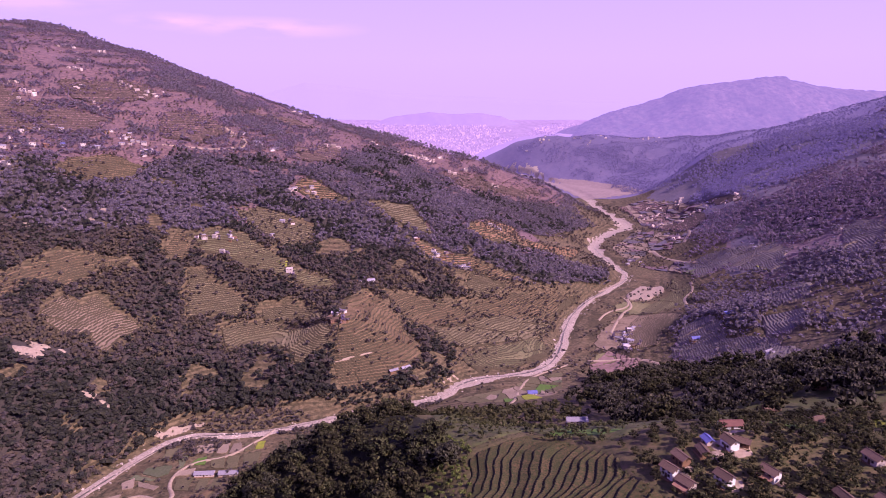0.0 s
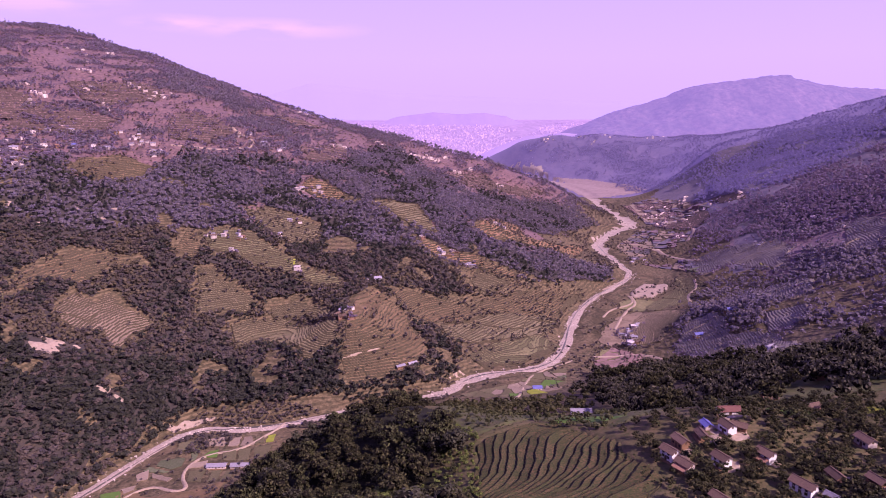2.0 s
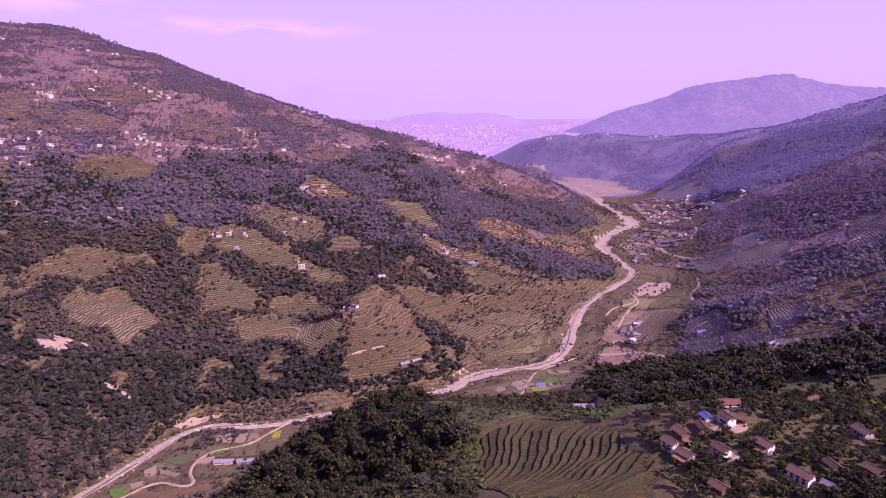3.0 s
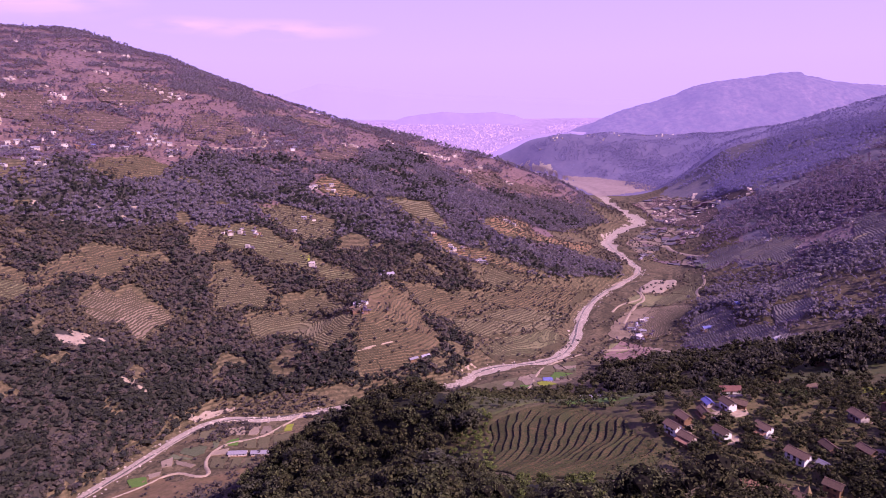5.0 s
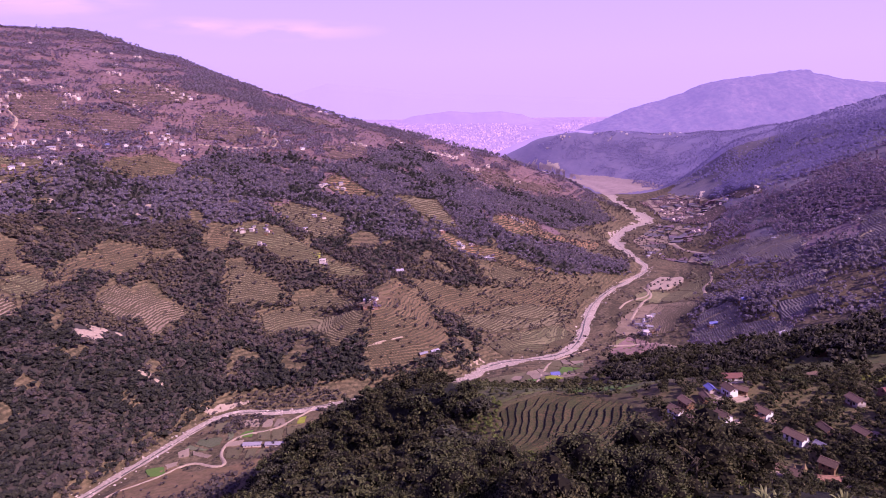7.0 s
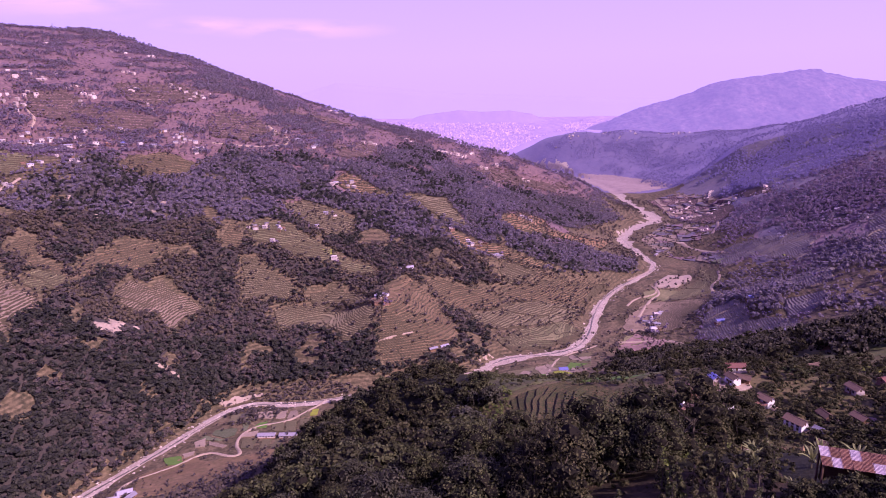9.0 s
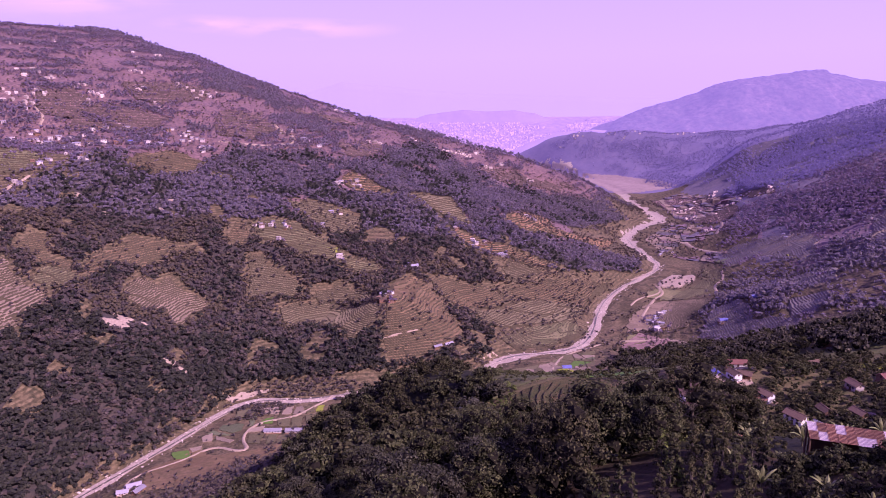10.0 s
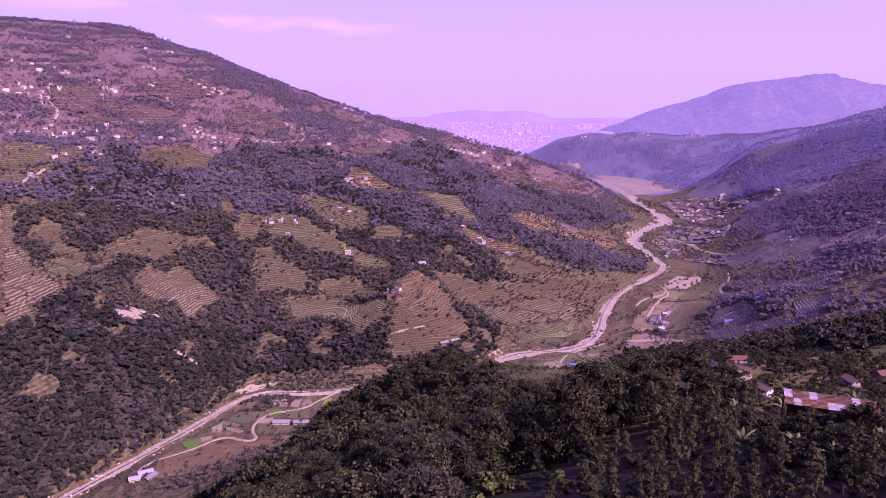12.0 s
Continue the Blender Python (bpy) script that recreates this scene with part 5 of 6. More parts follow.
SAND = [(281, 915), (317, 964), (349, 955), (347, 933), (306, 888), (278, 892)]


def make_plot(poly, kind, field, rng):
    """One plot: a low slab of soil with an uneven rim, level with its neighbours."""
    base = field.matrix_world.translation
    p = np.array(poly, float)
    c = p.mean(0)
    reach = np.hypot(*(p - c).T).mean()
    p = c + (p - c) * max(0.5, 1 - 0.9 / max(reach, 1))
    ring = []
    for a, b in zip(p, np.roll(p, -1, 0)):
        steps = max(1, int(np.hypot(*(b - a)) / 3.0))
        ring += [a + (b - a) * k / steps for k in range(steps)]
    ring = np.array(ring) + 0.35 * rng.normal(size=(len(ring), 2))
    if line_distance(ring[:, 0], ring[:, 1], RIVER)[0].min() < 6:
        return
    z = height(ring[:, 0], ring[:, 1])
    low = np.median(z)
    top = np.column_stack([ring, 0.5 * (z + low) + 0.55 + rng.uniform(0, 0.25)]) - base
    foot = np.column_stack([ring, z - 1.0]) - base
    mid = np.append(c, 0.5 * (ground_at(*c) + low) + 0.6) - np.array(base)
    n = len(ring)
    k = np.arange(n)
    m = (k + 1) % n
    f = np.concatenate([np.stack([k, m, np.full(n, 2 * n)], 1), np.stack([k + n, m + n, m], 1), np.stack([k + n, m, k], 1)])
    mesh_object("plot", np.vstack([top, foot, mid]), f, M[kind], field)


def make_flat(outline, small, seed):
    rng = np.random.default_rng(seed)
    cx, cy = (sum(p[k] for p in outline) / len(outline) for k in (0, 1))
    field = tagged(empty("valley_field", cx, cy, ground_at(cx, cy)), "patchwork of small bunded plots of bare earth and stubble", "field", "valley fields")
    for poly in split_plots(outline, small, rng):
        c = np.array(poly).mean(0)
        kind = rng.choice(["plot_pink", "plot_olive", "plot_grey", "plot_olive", "plot_pink", "plot_olive"])
        # far plots take mauve colours that have haze put in
        if c[1] > 1000:
            kind = rng.choice(["plot_pink", "haze_tint_slope", "high_slope", "plot_pink", "terrace_grey"])
        for spots, name in ((GREEN, "plot_green"), (YELLOW, "plot_yellow")):
            if any(inside(np.array([gx]), np.array([gy]), poly)[0] > 0 for gx, gy in spots):
                kind = name
        if inside(np.array([c[0]]), np.array([c[1]]), SAND)[0] < -6:
            make_plot(poly, kind, field, rng)


for k, (outline, small) in enumerate(FLATS.values()):
    make_flat(outline, small, 300 + k)
meadow = tagged(empty("valley_field", -200, 445, ground_at(-200, 445)), "small bunded plots of pink earth and green crops beside the stream", "field", "valley fields")
plot_rng = np.random.default_rng(299)
for kind, outlines in MEADOW.items():
    for outline in outlines:
        make_plot(outline, kind, meadow, plot_rng)


def patch(name, outline, material, lift, cell, label, category="field", rough=0.3):
    """A sheet of soil or crop laid over the slope, with an uneven edge that sinks into the ground."""
    xs, ys = [p[0] for p in outline], [p[1] for p in outline]
    gx, gy = np.meshgrid(np.arange(min(xs) - 4, max(xs) + 4, cell), np.arange(min(ys) - 4, max(ys) + 4, cell))
    x, y = gx.ravel(), gy.ravel()
    d = inside(x, y, outline) + 2.0 * fractal(x, y, 9, 2, 77)
    z = height(x, y) + lift - (lift + 1.0) * smooth(1.5, -1.0, d) + rough * fractal(x, y, 5, 2, 78)
    ny, nx = gx.shape
    i = (np.arange(ny - 1)[:, None] * nx + np.arange(nx - 1)[None, :]).ravel()
    q = np.stack([i, i + 1, i + nx + 1, i + nx], -1)
    q = q[(d[q] > -1).all(1)]
    used, inv = np.unique(q, return_inverse=True)
    return tagged(mesh_object(name, np.column_stack([x, y, z])[used], inv.reshape(-1, 4), M[material], flat=False), label, category, kind="structure")


patch("sand_flat", SAND, "sand", 1.9, 2.0, "bare pinkish sandy field beside the river bend", "field", 0.1)
patch("sand_flat", [(350, 2490), (528, 2346), (632, 2186), (674, 2068), (631, 2045), (517, 1964), (430, 1925), (420, 2120), (385, 2340)], "far_gravel", 1.6, 8.0, "wide pale gravel flat far down the river", "river bed", 0.3)
for sx, sy, reach in SCARS:
    ring = [(sx + reach * (0.85 + 0.3 * math.sin(5 * a + sx)) * math.cos(a), sy + reach * (0.7 + 0.25 * math.sin(3 * a + sy)) * math.sin(a)) for a in np.arange(0, 6.2, 0.52)]
    patch("soil_scar", ring, "sand", 1.7, 1.0, "raw pale landslip among the trees", "landslip", 0.9)
patch("soil_scar", [(-256, 486), (-240, 505), (-226, 512), (-215, 512), (-226, 503), (-245, 490)], "sand", 0.9, 1.5, "pale eroded bank above the stream", "river bank", 0.8)
patch("soil_scar", [(-6, 588), (8, 600), (18, 614), (12, 618), (-4, 598)], "sand", 0.4, 1.5, "pale eroded river bank", "river bank", 0.5)
patch("crop", [(-215, 753), (-195, 763), (-192, 744), (-206, 736)], "plot_yellow", 1.0, 1.5, "bright yellow-green mustard field on the slope")
patch("crop", [(45, 247), (72, 233), (80, 240), (52, 258)], "plot_green", 0.8, 1.2, "bright green wheat strip on the spur")
patch("crop", [(165, 226), (180, 232), (188, 222), (172, 214)], "plot_yellow", 0.7, 1.0, "small yellow-green mustard plot above the houses")
patch("crop", [(128, 226), (146, 232), (150, 222), (134, 216)], "plot_green", 0.7, 1.0, "small green vegetable plot behind the houses")
patch("village_ground", [(74, 198), (70, 228), (88, 242), (120, 266), (190, 266), (235, 240), (215, 170), (170, 125), (120, 112), (78, 128), (66, 148), (80, 172)], "village_grass", 0.25, 2.0, "trodden grass, yards and kitchen gardens round the houses", "ground", 0.12)
patch("spur_floor", [(18, 152), (40, 128), (62, 128), (84, 118), (130, 110), (140, 60), (130, -60), (90, -170), (-110, -170), (-150, 0), (-150, 120), (-140, 230), (-100, 330), (-30, 340), (-6, 300), (-10, 240), (4, 205)], "spur_floor", 0.3, 3.0, "undergrowth and leaf litter on the spur, coloured dark for tree shade", "ground", 0.3)
patch("slope_meadow", [(100, 262), (190, 258), (222, 240), (246, 262), (205, 305), (140, 318), (108, 305)], "meadow", 0.5, 1.8, "rough green grass behind the houses", "meadow", 0.4)
patch("dry_field", [(-266, 366), (-246, 408), (-222, 394), (-195, 398), (-165, 418), (-178, 372), (-215, 330), (-250, 330)], "terrace_red", 0.4, 2.0, "bare reddish fallow field beside the stream", "field", 0.3)
patch("orchard_ground", [(-4, 6), (4, 36), (16, 42), (30, 26), (30, 8), (46, -6), (60, -28), (20, -36), (0, -24)], "orchard_soil", 0.45, 1.2, "bare brown earth of the sloping orchard", "ground", 0.35)
patch("slope_meadow", [(-10, 262), (-6, 232), (8, 244), (40, 258), (68, 226), (92, 236), (112, 262), (112, 300), (84, 348), (36, 352), (-4, 330)], "meadow", 0.6, 1.5, "rough green grass on the brow of the spur", "meadow", 0.4)


def make_boulders():
    """Stones strewn along the river bed."""
    rng = np.random.default_rng(8)
    iv, jf = ico(1)
    pts = np.array(RIVER, float)
    run = np.concatenate([[0], np.cumsum(np.hypot(*np.diff(pts[:, :2], axis=0).T))])
    s = rng.uniform(0, 1500, 1900)
    x, y = np.interp(s, run, pts[:, 0]) + rng.normal(size=s.size) * 4.5, np.interp(s, run, pts[:, 1]) + rng.normal(size=s.size) * 4.5
    z = height(x, y) + 0.55
    size = 0.25 + 1.1 * rng.uniform(size=s.size) ** 3
    v = iv[None] * (1 + 0.25 * rng.normal(size=(s.size, len(iv), 1))) * size[:, None, None] * [[[1.2, 1.0, 0.7]]] + np.stack([x, y, z], -1)[:, None]
    ob = mesh_object("boulders", v.reshape(-1, 3), (jf[None] + (np.arange(s.size) * len(iv))[:, None, None]).reshape(-1, 3), M["stone"])
    tagged(ob, "pale rounded boulders strewn along the river bed", "stones", kind="stuff")


make_boulders()


# ---- houses ----
def box(bm, x0, x1, y0, y1, z0, z1):
    v = [bm.verts.new(p) for p in ((x0, y0, z0), (x1, y0, z0), (x1, y1, z0), (x0, y1, z0), (x0, y0, z1), (x1, y0, z1), (x1, y1, z1), (x0, y1, z1))]
    for f in ((3, 2, 1, 0), (4, 5, 6, 7), (0, 1, 5, 4), (1, 2, 6, 5), (2, 3, 7, 6), (3, 0, 4, 7)):
        bm.faces.new([v[k] for k in f])


def slab(bm, a, b, c, d, thick):
    """A sloping slab with top corners a, b, c, d."""
    top = [Vector(p) for p in (a, b, c, d)]
    low = [p - Vector((0, 0, thick)) for p in top]
    v = [bm.verts.new(p) for p in top + low]
    for f in ((0, 1, 2, 3), (7, 6, 5, 4), (0, 4, 5, 1), (1, 5, 6, 2), (2, 6, 7, 3), (3, 7, 4, 0)):
        bm.faces.new([v[k] for k in f])


def house(x, y, turn, long, wide, tall, roof, wall, label, pitch=0.55, windows=3, hip=False, lean_to=False, name="house"):
    """A gabled farmhouse: walls, plinth, two roof slopes, ridge, door, windows with frames, and a lean-to where it has one."""
    h = empty(name, x, y, ground_at(x, y), turn)
    tagged(h, label, "house")
    a, b, over = long / 2, wide / 2, 0.55
    top = tall + b * pitch
    bm = bmesh.new()
    v = [bm.verts.new(p) for p in ((-a, -b, -2.5), (a, -b, -2.5), (a, b, -2.5), (-a, b, -2.5), (-a, -b, tall), (a, -b, tall), (a, b, tall), (-a, b, tall), (-a, 0, top), (a, 0, top))]
    for f in ((3, 2, 1, 0), (0, 1, 5, 4), (2, 3, 7, 6), (1, 2, 6, 9, 5), (3, 0, 4, 8, 7)):
        bm.faces.new([v[k] for k in f])
    part("wall", bm, M[wall], h)
    bm = bmesh.new()
    box(bm, -a - 0.25, a + 0.25, -b - 0.9, b + 0.25, -2.6, 0.28)
    part("plinth", bm, M["mud_wall"], h, "ochre mud plinth")
    low = tall - over * pitch
    for side in (-1, 1):
        bm = bmesh.new()
        e, r = side * (b + over), side * 0.02
        corners = [(-a - over, e, low + 0.1), (a + over, e, low + 0.1), (a + over, r, top + 0.12), (-a - over, r, top + 0.12)]
        slab(bm, *(corners if side < 0 else corners[::-1]), 0.13)
        part("roof_slope", bm, M[roof], h)
    bm = bmesh.new()
    box(bm, -a - over, a + over, -0.16, 0.16, top + 0.05, top + 0.2)
    part("ridge", bm, M[roof], h)
    bm = bmesh.new()
    box(bm, -0.5, 0.5, -b - 0.05, -b + 0.1, 0.28, 2.1)
    part("door", bm, M["wood"], h, "dark timber door")
    places = [((k + 0.5) / windows - 0.5) * long * 0.86 for k in range(windows)]
    levels = [1.2] if tall < 3.6 else [1.1, tall - 1.35]
    for z in levels:
        for px in places:
            if z < 2 and abs(px) < 0.9:
                continue
            for side in (-1, 1):
                bm = bmesh.new()
                box(bm, px - 0.5, px + 0.5, min(side * b, side * (b + 0.06)), max(side * b, side * (b + 0.06)), z, z + 1.0)
                w = part("window", bm, M["wood"], h, "carved timber window")
                bm = bmesh.new()
                box(bm, px - 0.36, px + 0.36, min(side * (b + 0.05), side * (b + 0.075)), max(side * (b + 0.05), side * (b + 0.075)), z + 0.12, z + 0.88)
                part("pane", bm, M["dark_pane"], w)
    for side in (-1, 1):
        bm = bmesh.new()
        box(bm, min(side * a, side * (a + 0.06)), max(side * a, side * (a + 0.06)), -0.4, 0.4, tall - 0.7, tall + 0.2)
        w = part("window", bm, M["wood"], h, "small gable window")
    if lean_to:
        bm = bmesh.new()
        slab(bm, (-a, -b - 2.2, 1.9), (a, -b - 2.2, 1.9), (a, -b - 0.05, 2.5), (-a, -b - 0.05, 2.5), 0.08)
        part("porch_roof", bm, M["rust"], h, "rusty iron porch roof")
        for px in (-a + 0.2, 0, a - 0.2):
            bm = bmesh.new()
            box(bm, px - 0.07, px + 0.07, -b - 2.1, -b - 1.96, -2, 1.85)
            part("post", bm, M["wood"], h)
    return h


WHITE, MUD, BRICK = "whitewashed", "ochre mud-walled", "bare brick"
HOMES = [  # x, y, turn, length, width, wall height, roof, wall, windows, lean-to
    (110, 217, 2, 10.0, 5.0, 3.0, "tile_red", "white_wall", 4, False), (103, 202, 40, 6.5, 5.0, 4.6, "tile", "white_wall", 2, False), (97, 206, 30, 5.0, 4.0, 2.6, "roof_blue", "plaster", 2, False),
    (93, 200, 25, 6.5, 4.2, 2.6, "tile", "mud_wall", 2, False), (108, 203, -35, 6.0, 4.5, 3.0, "tile", "mud_wall", 2, False), (78, 191, 52, 6.5, 5.0, 5.0, "tile", "white_wall", 2, False),
    (84, 197, 42, 7.0, 4.8, 4.4, "tile", "mud_wall", 3, False), (80.5, 183, -58, 6.5, 5.0, 4.2, "tile", "plaster", 2, True), (93, 183, 48, 6.5, 5.2, 5.0, "tile", "white_wall", 2, False),
    (108.5, 184, 50, 6.5, 5.2, 4.8, "tile", "white_wall", 2, True), (111, 165, 52, 8.5, 5.4, 4.8, "tile", "white_wall", 3, False), (124, 170, 30, 6.0, 4.4, 3.0, "tile", "brick_wall", 2, False),
    (133, 164, 40, 6.0, 4.4, 3.0, "tile", "mud_wall", 2, False), (116.5, 159, 55, 4.6, 3.6, 2.6, "roof_grey", "brick_wall", 1, False), (145, 188, 35, 7.0, 5.0, 4.0, "tile", "plaster", 2, False),
    (161, 194, 20, 7.5, 5.0, 3.6, "tile_red", "brick_wall", 2, False), (152, 231, 20, 7.0, 4.6, 3.0, "tile", "brick_wall", 2, False), (82.5, 160, -60, 6.0, 4.4, 4.2, "tile", "mud_wall", 2, False),
    (87, 150, -8, 7.0, 3.6, 2.2, "rust", "mud_wall", 2, False), (95, 147, -10, 7.5, 3.6, 2.2, "tile", "mud_wall", 2, False), (109, 142, -50, 5.5, 4.6, 5.6, "tile", "mud_wall", 2, False),
    (105, 134, -6, 8.5, 3.8, 2.8, "rust", "brick_wall", 3, False), (98, 137, -50, 6.5, 4.4, 3.2, "tile", "mud_wall", 1, False), (155, 270, 5, 6.5, 4.4, 2.8, "tile", "mud_wall", 2, False),
    (197, 300, 60, 7.0, 5.0, 4.0, "tile_red", "brick_wall", 2, False), (83, 352, 0, 12.0, 5.0, 4.2, "roof_grey", "plaster", 3, False), (173, 494, 20, 9.0, 6.0, 3.4, "roof_grey", "white_wall", 2, False),
    (88, 566, 8, 8.5, 6.0, 3.2, "roof_blue", "plaster", 2, False), (-186, 434, 4, 14.0, 5.0, 2.4, "roof_grey", "plaster", 5, False), (-167, 434, 4, 14.0, 5.0, 2.4, "roof_grey", "plaster", 5, False),
    (325, 674, 15, 13.0, 7.0, 3.0, "roof_blue", "plaster", 3, False), (282, 655, 10, 10.0, 6.0, 3.0, "roof_blue", "plaster", 3, False),
    (292, 524, 30, 9.0, 6.0, 3.4, "roof_grey", "white_wall", 2, False), (-258, 338, 30, 9.0, 5.0, 2.4, "roof_grey", "plaster", 2, False), (-250, 330, 70, 8.0, 4.5, 2.4, "roof_grey", "brick_wall", 2, False),
    (-262, 330, 20, 7.0, 4.5, 2.2, "roof_grey", "plaster", 2, False), (-115, 626, 20, 8.0, 5.0, 3.4, "tile", "brick_wall", 2, False), (-122, 634, 60, 7.0, 5.0, 3.2, "tile", "mud_wall", 2, False),
    (-90, 749, 25, 9.0, 6.0, 4.6, "roof_grey", "white_wall", 3, False), (-38, 594, 35, 9.0, 4.5, 2.4, "roof_grey", "plaster", 3, False), (-50, 588, 35, 9.0, 4.0, 2.2, "roof_grey", "mud_wall", 2, False),
]
for x, y, turn, long, wide, tall, *_ in HOMES[:24]:   # beaten yards before the doors
    c, d = math.cos(radians(turn)), math.sin(radians(turn))
    ring = [(long * 0.62 * math.cos(a) + 1.0, -wide * 0.75 + 2.6 * math.sin(a) * (1 + 0.3 * math.sin(3 * a + x))) for a in (0, 0.8, 1.6, 2.4, 3.1, 3.9, 4.7, 5.5)]
    patch("yard", [(x + c * p - d * q, y + d * p + c * q) for p, q in ring], "track", 0.42, 0.7, "beaten pale earth yard beside a house", "yard", 0.12)
ROOFS = {"tile": "brown clay-tiled roof", "tile_red": "red-painted roof", "roof_blue": "blue sheet roof", "roof_grey": "grey iron roof", "rust": "rusty iron roof"}
WALLS = {"white_wall": "whitewashed house", "mud_wall": "ochre mud-walled house", "brick_wall": "bare brick house", "plaster": "pale plastered house"}
for x, y, turn, long, wide, tall, roof, wall, count, lean in HOMES:
    k = 0.78 if 60 < x < 170 and y < 240 else 1.0
    if k < 1 and turn > 20:
        turn -= 112
    house(x, y, turn, long * k * 1.05, wide * k * 0.98, tall * k * (0.98 if tall > 3.5 else 1.0), roof, wall, WALLS[wall] + " under a " + ROOFS[roof] + " on the slope", windows=count, lean_to=lean)


def small_house(roof, wall, long, wide, tall, flat=False):
    """A far hillside house: walls, roof and a row of windows."""
    h = empty("hillside_house")
    a, b = long / 2, wide / 2
    bm = bmesh.new()
    box(bm, -a, a, -b, b, -4.0, tall)
    part("wall", bm, M[wall], h)
    if flat:
        bm = bmesh.new()
        box(bm, -a - 0.3, a + 0.3, -b - 0.3, b + 0.3, tall + 0.003, tall + 0.35)
        part("roof_slab", bm, M["plaster"], h)
    else:
        for side in (-1, 1):
            bm = bmesh.new()
            corners = [(-a - 0.6, side * (b + 0.6), tall), (a + 0.6, side * (b + 0.6), tall), (a + 0.6, 0, tall + b * 0.55), (-a - 0.6, 0, tall + b * 0.55)]
            slab(bm, *(corners if side < 0 else corners[::-1]), 0.2)
            part("roof_slope", bm, M[roof], h)
    for px in (-a * 0.55, a * 0.55):
        bm = bmesh.new()
        box(bm, px - 0.6, px + 0.6, -b - 0.08, -b + 0.1, tall - 1.7, tall - 0.5)
        part("window", bm, M["dark_pane"], h)
    return tagged(h, WALLS[wall] + (" with a flat concrete roof" if flat else " under a " + ROOFS[roof]) + " far up the hillside", "house", "hillside houses")


KINDS = [small_house("roof_grey", "plaster", 9, 6, 5), small_house("tile", "mud_wall", 8, 5.5, 4.5), small_house("roof_grey", "plaster", 11, 6, 3.2), small_house("tile", "plaster", 9, 6, 5),
         small_house("roof_grey", "plaster", 9, 8, 6.5, True), small_house("rust", "brick_wall", 9, 6, 3.5), small_house("roof_blue", "white_wall", 9, 6, 3.5)]
HIGH_HAMLETS = [(-794, 980, 24, 4), (-763, 985, 23, 4), (-765, 1026, 12, 3), (-733, 877, 16, 4), (-694, 839, 15, 4), (-682, 878, 21, 5), (-670, 908, 21, 4), (-653, 869, 6, 2), (-626, 879, 12, 5), (-561, 797, 13, 5), (-587, 756, 14, 3), (-577, 688, 5, 2), (-836, 1113, 39, 5), (-830, 1137, 13, 3), (-799, 1122, 13, 3), (-736, 1105, 12, 3), (-705, 1078, 24, 6), (-973, 1284, 23, 4), (-964, 1385, 31, 6), (-819, 1434, 28, 4), (-766, 1491, 23, 3), (-739, 1315, 11, 3), (-713, 1252, 11, 3), (-511, 1013, 16, 5)]  # x, y, spread, how many
MID_HAMLETS = [(-537, 1015, 11, 4), (-530, 949, 12, 3), (-486, 989, 13, 4), (-465, 984, 12, 5), (-565, 1221, 18, 5), (-592, 1115, 12, 2), (-655, 1157, 22, 3), (-618, 1237, 19, 3), (-623, 981, 20, 3), (-602, 998, 16, 3), (-635, 927, 16, 3), (-366, 1157, 20, 3), (-329, 1134, 11, 3), (-299, 1138, 15, 4), (-226, 1269, 14, 3), (-149, 1439, 16, 3), (-70, 1420, 16, 5), (-31, 1441, 16, 6), (-8, 1479, 11, 4), (14, 1404, 18, 3), (48, 1453, 13, 3), (-96, 1425, 11, 3), (119, 1418, 11, 2), (-233, 972, 9, 3)]
LOW_HAMLETS = [(-207, 975, 9, 3), (-116, 937, 4, 2), (18, 999, 8, 4), (86, 1019, 10, 3), (-14, 847, 8, 3), (7, 855, 7, 3), (-39, 877, 4, 2), (27, 832, 6, 3), (-302, 766, 6, 3), (-288, 771, 5, 2), (-269, 775, 5, 3), (-267, 742, 5, 2), (-230, 806, 8, 3), (-218, 855, 7, 2), (-185, 735, 4, 2), (-153, 711, 3, 1), (-114, 647, 5, 4), (-105, 624, 3, 2), (-107, 749, 6, 1), (362, 1660, 9, 3), (-417, 1380, 11, 2), (-369, 1584, 15, 2)]
VALLEY_HAMLETS = [(234, 748, 14, 8), (215, 728, 9, 5), (222, 696, 12, 5), (240, 600, 9, 3), (530, 1560, 36, 14), (516, 1400, 26, 10), (590, 1440, 34, 10), (630, 1368, 30, 6), (598, 1620, 40, 12), (502, 1451, 18, 8), (470, 1245, 16, 8), (520, 984, 18, 4), (583, 985, 22, 4), (610, 930, 18, 4), (395, 674, 6, 2), (620, 2680, 80, 16), (880, 2700, 90, 16), (430, 2710, 40, 8), (355, 1120, 16, 4)]
HAMLETS = HIGH_HAMLETS + MID_HAMLETS + LOW_HAMLETS + VALLEY_HAMLETS
pick_home = np.random.default_rng(21)
far_homes = []
